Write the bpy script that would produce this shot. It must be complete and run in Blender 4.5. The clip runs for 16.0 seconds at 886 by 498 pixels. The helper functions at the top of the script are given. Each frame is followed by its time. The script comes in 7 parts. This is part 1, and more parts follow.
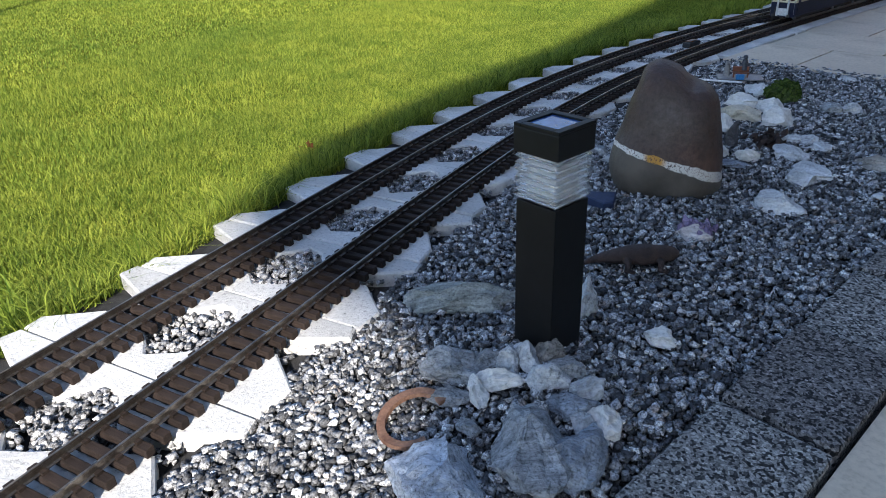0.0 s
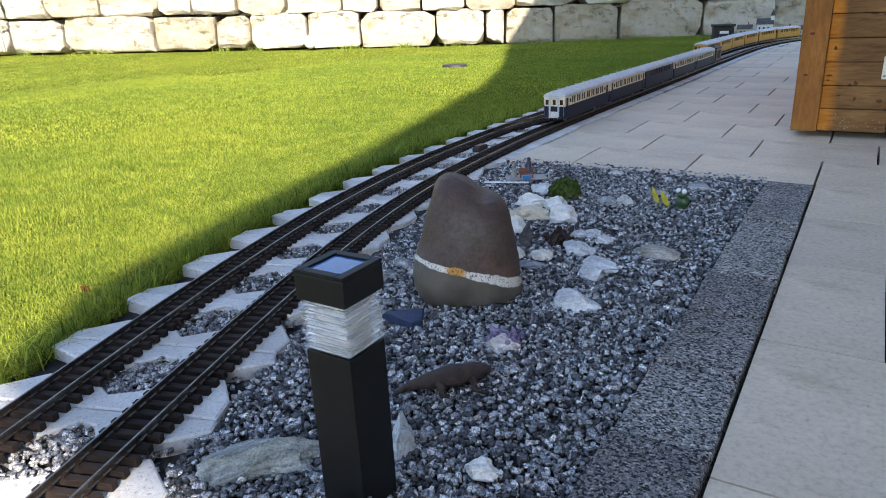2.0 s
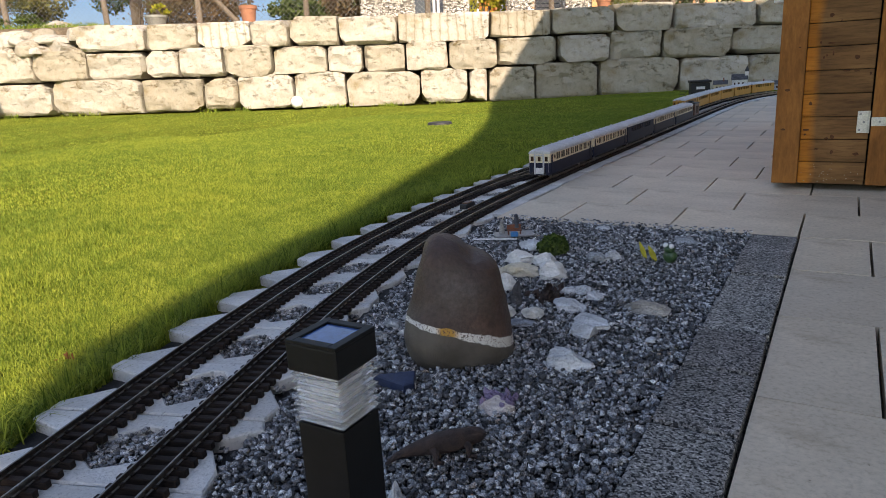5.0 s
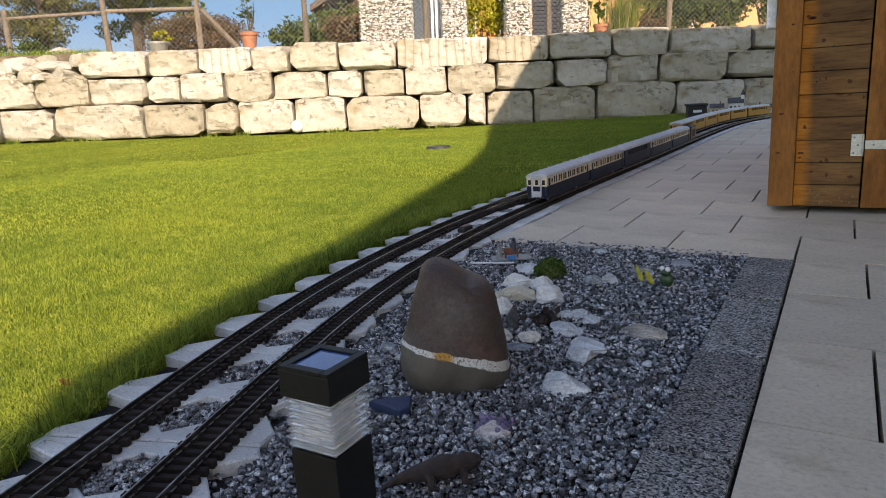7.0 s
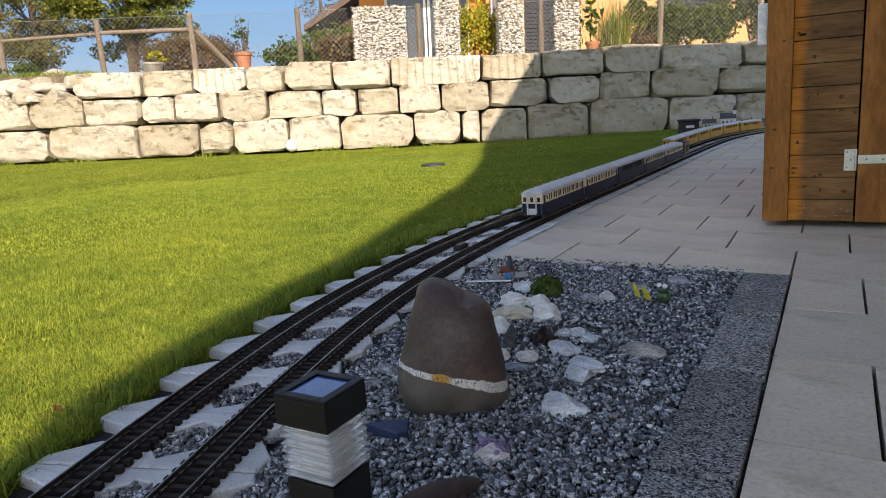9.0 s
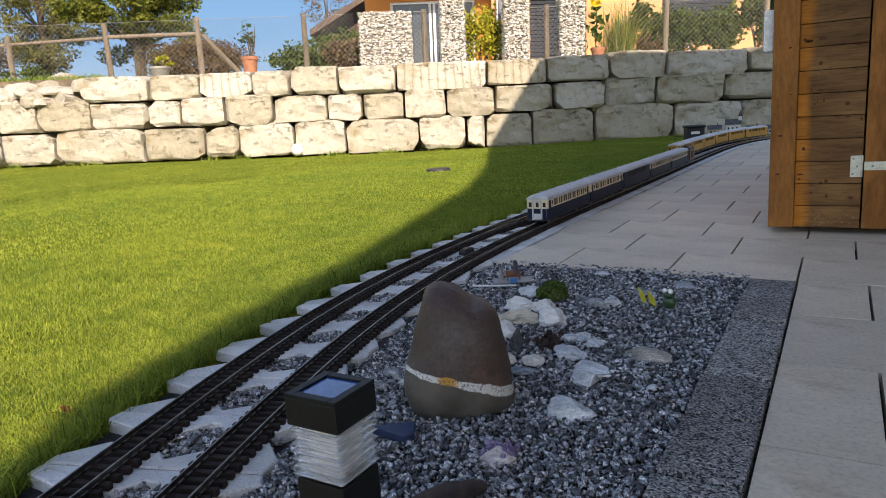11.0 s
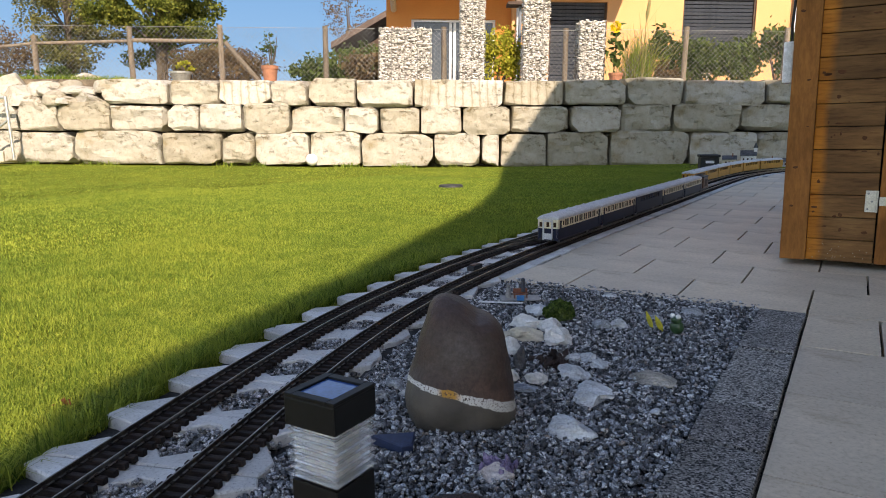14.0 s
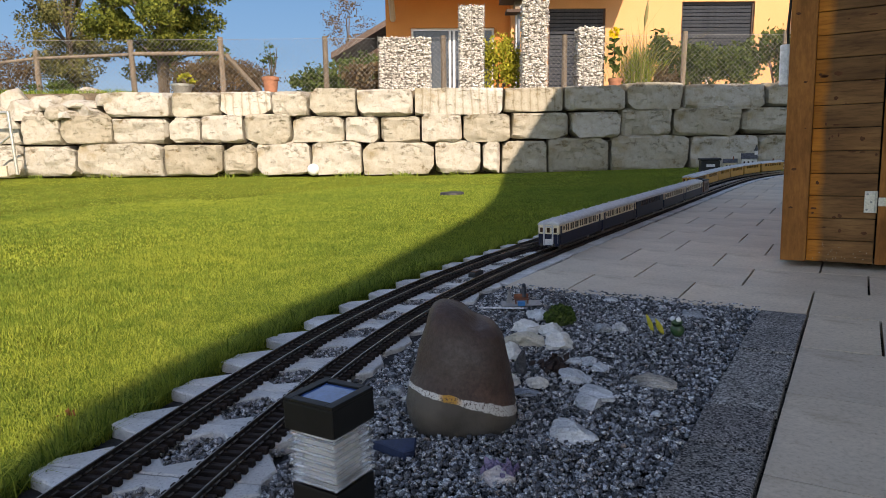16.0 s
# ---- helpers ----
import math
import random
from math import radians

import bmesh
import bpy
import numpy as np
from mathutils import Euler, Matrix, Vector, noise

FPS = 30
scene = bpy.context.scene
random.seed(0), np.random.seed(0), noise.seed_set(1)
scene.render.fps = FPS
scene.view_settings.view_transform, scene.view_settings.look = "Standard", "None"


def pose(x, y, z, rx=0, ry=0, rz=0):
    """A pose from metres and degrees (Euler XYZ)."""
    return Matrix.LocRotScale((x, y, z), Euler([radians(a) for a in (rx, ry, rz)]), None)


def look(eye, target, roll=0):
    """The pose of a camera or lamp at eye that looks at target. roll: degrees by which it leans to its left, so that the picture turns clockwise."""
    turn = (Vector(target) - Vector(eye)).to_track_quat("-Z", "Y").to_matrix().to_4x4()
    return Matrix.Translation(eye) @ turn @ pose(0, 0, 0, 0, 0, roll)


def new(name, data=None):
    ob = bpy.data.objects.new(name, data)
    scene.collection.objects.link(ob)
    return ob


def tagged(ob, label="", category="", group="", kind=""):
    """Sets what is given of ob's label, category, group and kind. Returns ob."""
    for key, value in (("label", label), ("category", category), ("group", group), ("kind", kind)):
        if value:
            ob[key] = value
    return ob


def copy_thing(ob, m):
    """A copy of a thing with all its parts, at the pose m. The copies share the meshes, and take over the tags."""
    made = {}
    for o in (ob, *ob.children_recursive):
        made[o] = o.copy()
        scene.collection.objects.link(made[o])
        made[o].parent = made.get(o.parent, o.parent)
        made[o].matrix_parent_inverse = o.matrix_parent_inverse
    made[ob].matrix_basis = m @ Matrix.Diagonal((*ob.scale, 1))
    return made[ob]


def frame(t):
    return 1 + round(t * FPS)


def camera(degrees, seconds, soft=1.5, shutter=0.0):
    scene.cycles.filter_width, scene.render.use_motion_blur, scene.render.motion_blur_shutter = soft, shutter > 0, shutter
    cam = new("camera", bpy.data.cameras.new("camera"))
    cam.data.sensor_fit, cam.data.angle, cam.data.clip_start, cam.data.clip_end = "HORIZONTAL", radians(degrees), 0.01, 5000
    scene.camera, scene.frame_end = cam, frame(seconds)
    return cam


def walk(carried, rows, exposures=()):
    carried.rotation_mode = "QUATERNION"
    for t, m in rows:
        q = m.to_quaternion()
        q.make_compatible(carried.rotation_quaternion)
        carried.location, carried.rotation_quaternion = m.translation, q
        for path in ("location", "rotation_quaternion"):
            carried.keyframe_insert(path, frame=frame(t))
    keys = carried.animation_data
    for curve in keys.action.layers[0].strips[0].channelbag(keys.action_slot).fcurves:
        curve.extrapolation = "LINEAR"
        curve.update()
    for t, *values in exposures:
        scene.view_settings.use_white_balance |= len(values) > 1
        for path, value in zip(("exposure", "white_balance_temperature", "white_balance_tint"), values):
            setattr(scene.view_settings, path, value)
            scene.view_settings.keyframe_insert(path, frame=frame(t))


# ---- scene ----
cam = camera(66.455, 16.0, 0.5)
PATH = [
    (0.0, look((0.011, -0.071, 0.443), (-1.3298, 1.1011, -0.4679), -2.47)),
    (0.5, look((-0.003, -0.039, 0.448), (-1.2637, 1.2642, -0.3959), -4.13)),
    (1.0, look((-0.006, -0.024, 0.456), (-1.1639, 1.4205, -0.2998), -3.77)),
    (1.5, look((-0.003, -0.008, 0.461), (-1.0704, 1.5350, -0.2308), -2.61)),
    (2.0, look((-0.006, -0.001, 0.461), (-1.0182, 1.5901, -0.2060), -2.71)),
    (2.5, look((-0.008, 0.005, 0.462), (-1.0154, 1.6215, -0.1456), -3.32)),
    (3.0, look((-0.006, 0.005, 0.465), (-1.0257, 1.6307, -0.0996), -2.79)),
    (3.5, look((-0.008, 0.004, 0.464), (-1.0073, 1.6484, -0.0812), -2.98)),
    (4.0, look((-0.014, 0.003, 0.466), (-1.0071, 1.6527, -0.0755), -3.15)),
    (6.5, look((-0.008, 0.002, 0.473), (-1.0138, 1.6684, 0.0127), -3.52)),
    (7.0, look((-0.005, 0.002, 0.474), (-1.0074, 1.6725, 0.0222), -3.47)),
    (7.5, look((-0.002, 0.006, 0.479), (-1.0079, 1.6769, 0.0357), -3.52)),
    (8.0, look((-0.001, 0.006, 0.481), (-1.0059, 1.6813, 0.0509), -3.78)),
    (8.5, look((-0.003, 0.010, 0.481), (-1.0063, 1.6879, 0.0597), -4.17)),
    (9.0, look((-0.0097, 0.0077, 0.4781), (-1.0031, 1.6957, 0.0737), -3.95)),
    (11.5, look((-0.011, 0.000, 0.478), (-1.0218, 1.6820, 0.0894), -3.68)),
    (12.0, look((-0.010, 0.002, 0.480), (-1.0294, 1.6790, 0.0953), -3.50)),
    (12.5, look((-0.009, 0.001, 0.476), (-1.0339, 1.6780, 0.1035), -2.54)),
    (13.0, look((-0.011, -0.001, 0.474), (-1.0280, 1.6839, 0.1161), -1.79)),
    (13.5, look((-0.013, -0.002, 0.473), (-1.0395, 1.6767, 0.1136), -1.62)),
    (14.0, look((-0.0106, 0.0009, 0.4686), (-1.0414, 1.6810, 0.1297), -0.94)),
    (14.5, look((-0.0053, -0.0016, 0.4695), (-1.0319, 1.6900, 0.1789), -1.38)),
    (15.0, look((-0.0065, -0.0007, 0.4636), (-1.0374, 1.6876, 0.1691), -1.67)),
    (15.5, look((-0.0034, -0.0036, 0.4660), (-1.0458, 1.6754, 0.1585), -1.70)),
    (16.0, look((-0.0003, -0.0034, 0.4671), (-1.0397, 1.6758, 0.1511), -1.85)),
]
walk(cam, PATH, [(0.0, 0.92, 6320, 12), (0.5, 1.25, 6470, 12), (1.0, 1.55, 6720, 13), (1.5, 1.6, 6870, 14), (2.0, 1.5, 6870, 14), (2.5, 1.15, 7170, 15), (3.0, 0.87, 7370, 17), (4.0, 0.9, 7520, 18), (7.0, 0.88, 7720, 18), (11.5, 0.88, 7420, 17), (14.0, 0.86, 7420, 17), (14.5, 0.71, 7420, 18), (15.0, 0.68, 7470, 18), (16.0, 0.66, 7470, 18)])

# ---- light ----
SUN_AZ, SUN_EL = radians(134.3), radians(32.0)
to_sun = Vector((math.sin(SUN_AZ) * math.cos(SUN_EL), math.cos(SUN_AZ) * math.cos(SUN_EL), math.sin(SUN_EL)))
world = bpy.data.worlds.new("world")
scene.world = world
world.use_nodes = True
wn = world.node_tree
wn.nodes.clear()
sky = wn.nodes.new("ShaderNodeTexSky")
sky.sky_type = "NISHITA"
sky.sun_disc = False
sky.sun_elevation, sky.sun_rotation = SUN_EL, SUN_AZ
sky.air_density, sky.dust_density, sky.ozone_density = 1.0, 0.4, 1.5
bg = wn.nodes.new("ShaderNodeBackground")
bg.inputs["Strength"].default_value = 0.15
wo = wn.nodes.new("ShaderNodeOutputWorld")
wn.links.new(sky.outputs[0], bg.inputs[0])
wn.links.new(bg.outputs[0], wo.inputs[0])
sun_data = bpy.data.lights.new("sun", "SUN")
sun_data.energy, sun_data.angle, sun_data.color = 4.7, radians(0.53), (1.0, 0.93, 0.82)
sun = new("sun", sun_data)
sun.matrix_world = look((0, 0, 0), -to_sun)


# ---- materials ----
def nodes_of(name):
    m = bpy.data.materials.new(name)
    m.use_nodes = True
    t = m.node_tree
    return m, t, t.nodes["Principled BSDF"]


def ramp_node(t, fac, stops):
    r = t.nodes.new("ShaderNodeValToRGB")
    while len(r.color_ramp.elements) > 1:
        r.color_ramp.elements.remove(r.color_ramp.elements[-1])
    r.color_ramp.elements[0].position, r.color_ramp.elements[0].color = stops[0][0], (*stops[0][1], 1)
    for p, c in stops[1:]:
        e = r.color_ramp.elements.new(p)
        e.color = (*c, 1)
    t.links.new(fac, r.inputs[0])
    return r.outputs[0]


def noise_node(t, scale, detail=5, rough=0.6, where="Object", stretch=None):
    co = t.nodes.new("ShaderNodeTexCoord")
    out = co.outputs[where]
    if stretch:
        mp = t.nodes.new("ShaderNodeMapping")
        mp.inputs["Scale"].default_value = stretch
        t.links.new(out, mp.inputs[0])
        out = mp.outputs[0]
    n = t.nodes.new("ShaderNodeTexNoise")
    n.inputs["Scale"].default_value, n.inputs["Detail"].default_value, n.inputs["Roughness"].default_value = scale, detail, rough
    t.links.new(out, n.inputs["Vector"])
    return n.outputs[0]


def mix_node(t, fac, a, b, mode="MIX"):
    m = t.nodes.new("ShaderNodeMix")
    m.data_type, m.blend_type = "RGBA", mode
    for v, s in ((fac, m.inputs[0]), (a, m.inputs[6]), (b, m.inputs[7])):
        if isinstance(v, (int, float)):
            s.default_value = v
        elif isinstance(v, tuple):
            s.default_value = (*v, 1)
        else:
            t.links.new(v, s)
    return m.outputs[2]


def bump_node(t, p, height, strength, distance):
    b = t.nodes.new("ShaderNodeBump")
    b.inputs["Strength"].default_value, b.inputs["Distance"].default_value = strength, distance
    t.links.new(height, b.inputs["Height"])
    t.links.new(b.outputs[0], p.inputs["Normal"])


def surface(name, dark, light, scale, rough=0.8, metal=0.0, grain=None, bump=0.3, depth=0.002, vary="", spread=0.25, stretch=None, fine=8.0, where="Object", spec=0.5, lo=0.3, hi=0.7):
    """A surface with broad patches between two colours, a finer grain over them, and relief. vary: OBJECT or ISLAND gives each piece its own lightness."""
    m, t, p = nodes_of(name)
    broad = noise_node(t, scale, 5, 0.6, where, stretch)
    col = ramp_node(t, broad, [(lo, dark), (hi, light)])
    small = noise_node(t, scale * fine, 4, 0.7, where, stretch)
    gcol = ramp_node(t, small, [(0.3, (0.72,) * 3), (0.7, (1.18,) * 3)]) if grain is None else ramp_node(t, small, grain)
    col = mix_node(t, 1.0, col, gcol, "MULTIPLY")
    if vary:
        if vary == "OBJECT":
            v = t.nodes.new("ShaderNodeObjectInfo").outputs["Random"]
        else:
            v = t.nodes.new("ShaderNodeNewGeometry").outputs["Random Per Island"]
        col = mix_node(t, 1.0, col, ramp_node(t, v, [(0.0, (1 - spread,) * 3), (1.0, (1 + spread,) * 3)]), "MULTIPLY")
    t.links.new(col, p.inputs["Base Color"])
    p.inputs["Roughness"].default_value, p.inputs["Metallic"].default_value = rough, metal
    p.inputs["Specular IOR Level"].default_value = spec
    if bump:
        bump_node(t, p, small, bump, depth)
    return m


def glassy(name, tint, rough=0.05, ior=1.45, trans=1.0):
    m, t, p = nodes_of(name)
    p.inputs["Base Color"].default_value = (*tint, 1)
    p.inputs["Roughness"].default_value, p.inputs["IOR"].default_value = rough, ior
    p.inputs["Transmission Weight"].default_value = trans
    return m


def voronoi_node(t, scale, where="Object", stretch=None):
    """A random colour for each little cell."""
    co = t.nodes.new("ShaderNodeTexCoord")
    out = co.outputs[where]
    if stretch:
        mp = t.nodes.new("ShaderNodeMapping")
        mp.inputs["Scale"].default_value = stretch
        t.links.new(out, mp.inputs[0])
        out = mp.outputs[0]
    n = t.nodes.new("ShaderNodeTexVoronoi")
    n.inputs["Scale"].default_value = scale
    t.links.new(out, n.inputs["Vector"])
    sp = t.nodes.new("ShaderNodeSeparateColor")
    t.links.new(n.outputs["Color"], sp.inputs[0])
    return sp.outputs[0], n.outputs["Distance"]


def granite(name, scale):
    """Salt and pepper stone: light and dark chips in a grey ground, finer flecks between, the surface pitted."""
    m, t, p = nodes_of(name)
    warp = noise_node(t, scale * 0.8, 4, 0.7)
    chip, _ = voronoi_node(t, scale)
    fine_chip, dist = voronoi_node(t, scale * 2.1)
    col = ramp_node(t, chip, [(0.0, (0.025, 0.025, 0.027)), (0.24, (0.06, 0.06, 0.062)), (0.34, (0.21, 0.206, 0.20)), (0.75, (0.35, 0.344, 0.332)), (1.0, (0.56, 0.55, 0.53))])
    col = mix_node(t, 1.0, col, ramp_node(t, fine_chip, [(0.0, (0.45,) * 3), (0.4, (0.95,) * 3), (1.0, (1.25,) * 3)]), "MULTIPLY")
    col = mix_node(t, 1.0, col, ramp_node(t, warp, [(0.32, (0.45,) * 3), (0.5, (1.0,) * 3), (0.7, (1.2,) * 3)]), "MULTIPLY")
    col = mix_node(t, 1.0, col, ramp_node(t, noise_node(t, 9, 4, 0.6), [(0.3, (0.72, 0.72, 0.70)), (0.7, (1.12, 1.1, 1.08))]), "MULTIPLY")
    col = mix_node(t, 1.0, col, ramp_node(t, t.nodes.new("ShaderNodeObjectInfo").outputs["Random"], [(0.0, (0.66, 0.64, 0.66)), (0.5, (0.95,) * 3), (1.0, (1.22, 1.22, 1.20))]), "MULTIPLY")
    t.links.new(col, p.inputs["Base Color"])
    p.inputs["Roughness"].default_value = 0.88
    p.inputs["Specular IOR Level"].default_value = 0.25
    bump_node(t, p, warp, 0.7, 0.003)
    return m


M = {}
M["kerb"] = granite("granite_kerb", 350)
m, t, p = nodes_of("concrete_slab")
col = ramp_node(t, noise_node(t, 4, 5, 0.6, "Object", (1, 1.6, 1)), [(0.3, (0.50, 0.42, 0.315)), (0.7, (0.67, 0.575, 0.445))])
col = mix_node(t, 1.0, col, ramp_node(t, noise_node(t, 110, 4, 0.7), [(0.3, (0.78, 0.76, 0.73)), (0.5, (1.0,) * 3), (0.7, (1.10,) * 3)]), "MULTIPLY")
stain = ramp_node(t, noise_node(t, 2.6, 6, 0.65, "Object", (1, 2.2, 1)), [(0.53, (1.0,) * 3), (0.66, (0.70, 0.66, 0.60)), (0.75, (0.50, 0.46, 0.40))])
col = mix_node(t, 1.0, col, stain, "MULTIPLY")
pitted = ramp_node(t, noise_node(t, 55, 3, 0.8), [(0.26, (0.40, 0.38, 0.36)), (0.31, (1.0,) * 3)])
col = mix_node(t, 1.0, col, pitted, "MULTIPLY")
own = t.nodes.new("ShaderNodeObjectInfo").outputs["Random"]
col = mix_node(t, 1.0, col, ramp_node(t, own, [(0.0, (0.90, 0.90, 0.91)), (0.5, (1.0, 0.99, 0.98)), (1.0, (1.08, 1.07, 1.05))]), "MULTIPLY")
t.links.new(col, p.inputs["Base Color"])
p.inputs["Roughness"].default_value = 0.58
p.inputs["Specular IOR Level"].default_value = 0.5
bump_node(t, p, noise_node(t, 110, 4, 0.7), 0.2, 0.001)
M["slab"] = m
M["plate"] = surface("concrete_plate", (0.46, 0.455, 0.44), (0.65, 0.645, 0.63), 9, 0.92, bump=0.7, depth=0.003, vary="OBJECT", spread=0.14, fine=22, grain=[(0.3, (0.50,) * 3), (0.42, (0.95,) * 3), (0.7, (1.14,) * 3)], spec=0.2)
M["sleeper"] = surface("brown_sleeper", (0.012, 0.0085, 0.007), (0.040, 0.028, 0.023), 60, 0.8, spec=0.22, bump=0.4, depth=0.0006, vary="OBJECT", spread=0.3, stretch=(1, 6, 6))
M["rail"] = surface("rail_metal", (0.13, 0.11, 0.095), (0.30, 0.27, 0.235), 40, 0.32, 0.9, bump=0.15, depth=0.0004)
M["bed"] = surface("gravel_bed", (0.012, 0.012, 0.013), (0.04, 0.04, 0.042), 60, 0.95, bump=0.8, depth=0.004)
M["lampblack"] = surface("black_plastic", (0.0035, 0.0035, 0.0038), (0.0075, 0.0075, 0.008), 9, 0.5, bump=0.08, depth=0.0004, spec=0.25)
M["panel"] = surface("solar_cell", (0.025, 0.075, 0.22), (0.035, 0.10, 0.29), 30, 0.12, bump=0)
M["lampglass"] = glassy("clear_plastic", (0.95, 0.955, 0.96), 0.24, 1.30, 0.80)
M["gabioncore"] = surface("gabion_core", (0.17, 0.15, 0.125), (0.30, 0.27, 0.23), 20, 0.95, bump=0.5, depth=0.01)
M["foil"] = surface("frosted_core", (0.80, 0.80, 0.79), (0.90, 0.90, 0.89), 40, 0.3, 0.0, bump=0.3, depth=0.001)
M["slate"] = surface("blue_slate", (0.014, 0.024, 0.062), (0.026, 0.042, 0.10), 20, 0.6, bump=0.3, depth=0.001)
M["lizard"] = surface("rusty_cast_iron", (0.030, 0.021, 0.019), (0.085, 0.052, 0.043), 60, 0.7, 0.2, bump=0.9, depth=0.003)
M["rust"] = surface("rusty_iron", (0.16, 0.075, 0.045), (0.30, 0.17, 0.11), 50, 0.85, bump=0.5, depth=0.001)
m, t, p = nodes_of("stained_wood")
co = t.nodes.new("ShaderNodeTexCoord")
sep = t.nodes.new("ShaderNodeSeparateXYZ")
t.links.new(co.outputs["Object"], sep.inputs[0])
edge = t.nodes.new("ShaderNodeMath")
edge.operation = "MULTIPLY_ADD"
t.links.new(noise_node(t, 5, 3), edge.inputs[0])
edge.inputs[1].default_value = 0.05
t.links.new(sep.outputs["X"], edge.inputs[2])
worn = ramp_node(t, noise_node(t, 3.2, 6, 0.62, "Object", (1, 1, 5)), [(0.3, (0.082, 0.040, 0.015)), (0.5, (0.158, 0.077, 0.027)), (0.68, (0.25, 0.130, 0.048))])
# orange strip at the boards' left end: reflected sunlight put into the colour
sun_strip = ramp_node(t, noise_node(t, 6, 4, 0.6, "Object", (1, 1, 5)), [(0.3, (0.33, 0.112, 0.012)), (0.7, (0.43, 0.158, 0.020))])
col = mix_node(t, ramp_node(t, edge.outputs[0], [(0.128, (0,) * 3), (0.152, (1,) * 3)]), sun_strip, worn)
col = mix_node(t, 1.0, col, ramp_node(t, noise_node(t, 14, 5, 0.7, "Object", (1, 1, 9)), [(0.28, (0.55, 0.50, 0.45)), (0.5, (1,) * 3), (0.75, (1.2, 1.18, 1.15))]), "MULTIPLY")
col = mix_node(t, 1.0, col, ramp_node(t, t.nodes.new("ShaderNodeObjectInfo").outputs["Random"], [(0.0, (0.78,) * 3), (1.0, (1.2,) * 3)]), "MULTIPLY")
t.links.new(col, p.inputs["Base Color"])
p.inputs["Roughness"].default_value = 0.7
p.inputs["Specular IOR Level"].default_value = 0.2
bump_node(t, p, noise_node(t, 30, 5, 0.7, "Object", (1, 1, 9)), 0.3, 0.001)
M["shed"] = m
M["shedpost"] = surface("stained_post", (0.155, 0.058, 0.013), (0.36, 0.142, 0.033), 4.0, 0.7, bump=0.25, depth=0.001, vary="OBJECT", spread=0.1, stretch=(4, 4, 1), fine=5, spec=0.2)
M["knot"] = surface("wood_knot", (0.065, 0.026, 0.011), (0.135, 0.055, 0.022), 60, 0.7, bump=0.2, depth=0.0005, spec=0.15)
M["splash"] = surface("dried_splash", (0.28, 0.22, 0.15), (0.40, 0.33, 0.25), 40, 0.8, bump=0)
M["zinc"] = surface("zinc_steel", (0.42, 0.42, 0.38), (0.60, 0.60, 0.55), 30, 0.4, 0.8, bump=0.1, depth=0.0005)
M["steel"] = surface("grey_steel", (0.16, 0.17, 0.18), (0.28, 0.29, 0.30), 20, 0.45, 0.6, bump=0.1, depth=0.0005)
M["cream"] = surface("cream_paint", (0.62, 0.53, 0.36), (0.70, 0.61, 0.43), 25, 0.45, bump=0.03, depth=0.0003)
M["blue"] = surface("dark_blue_paint", (0.006, 0.009, 0.026), (0.010, 0.014, 0.042), 25, 0.5, bump=0.03, depth=0.0003, spec=0.25)
M["coachroof"] = surface("grey_white_roof", (0.44, 0.44, 0.445), (0.58, 0.58, 0.58), 18, 0.6, bump=0.08, depth=0.0005, spec=0.3)
M["pane"] = surface("curtained_window", (0.018, 0.011, 0.009), (0.10, 0.05, 0.03), 60, 0.12, bump=0, stretch=(1, 1, 0.1))
M["under"] = surface("black_underframe", (0.010, 0.010, 0.011), (0.025, 0.024, 0.024), 60, 0.6, bump=0.2, depth=0.0005)
M["ltgrey"] = surface("light_grey_paint", (0.42, 0.43, 0.44), (0.55, 0.56, 0.57), 30, 0.5, bump=0.03, depth=0.0003)
M["brown"] = surface("brown_paint", (0.085, 0.036, 0.02), (0.15, 0.065, 0.034), 30, 0.5, bump=0.05, depth=0.0003)
M["yellow"] = surface("yellow_orange_paint", (0.42, 0.20, 0.025), (0.54, 0.27, 0.04), 30, 0.5, bump=0.03, depth=0.0003, spec=0.3)
M["white"] = surface("white_plastic", (0.70, 0.70, 0.69), (0.80, 0.80, 0.79), 15, 0.4, bump=0.02, depth=0.0004)
M["terra"] = surface("terracotta", (0.27, 0.115, 0.065), (0.38, 0.165, 0.09), 12, 0.85, bump=0.2, depth=0.002)
M["postwood"] = surface("weathered_wood", (0.12, 0.092, 0.066), (0.25, 0.195, 0.14), 6, 0.85, bump=0.4, depth=0.004, stretch=(5, 5, 1), vary="OBJECT", spread=0.2)
M["wire"] = surface("galvanised_wire", (0.20, 0.20, 0.19), (0.32, 0.32, 0.31), 20, 0.5, 0.5, bump=0)
M["housey"] = surface("yellow_render", (0.585, 0.30, 0.125), (0.625, 0.33, 0.145), 1.2, 0.9, bump=0.05, depth=0.003, fine=30, grain=[(0.3, (0.93,) * 3), (0.7, (1.05,) * 3)])
M["houseo"] = surface("orange_render", (0.55, 0.20, 0.045), (0.62, 0.24, 0.06), 1.2, 0.9, bump=0.05, depth=0.003, fine=30, grain=[(0.3, (0.93,) * 3), (0.7, (1.05,) * 3)])
M["blind"] = surface("grey_blind_slat", (0.060, 0.070, 0.088), (0.095, 0.108, 0.132), 3, 0.4, 0.3, bump=0)
M["darkwood"] = surface("dark_timber", (0.045, 0.025, 0.017), (0.10, 0.06, 0.04), 3, 0.8, bump=0.3, depth=0.004)
M["rooftile"] = surface("brown_roof_tiles", (0.075, 0.052, 0.042), (0.13, 0.092, 0.075), 2, 0.85, bump=0.5, depth=0.02)
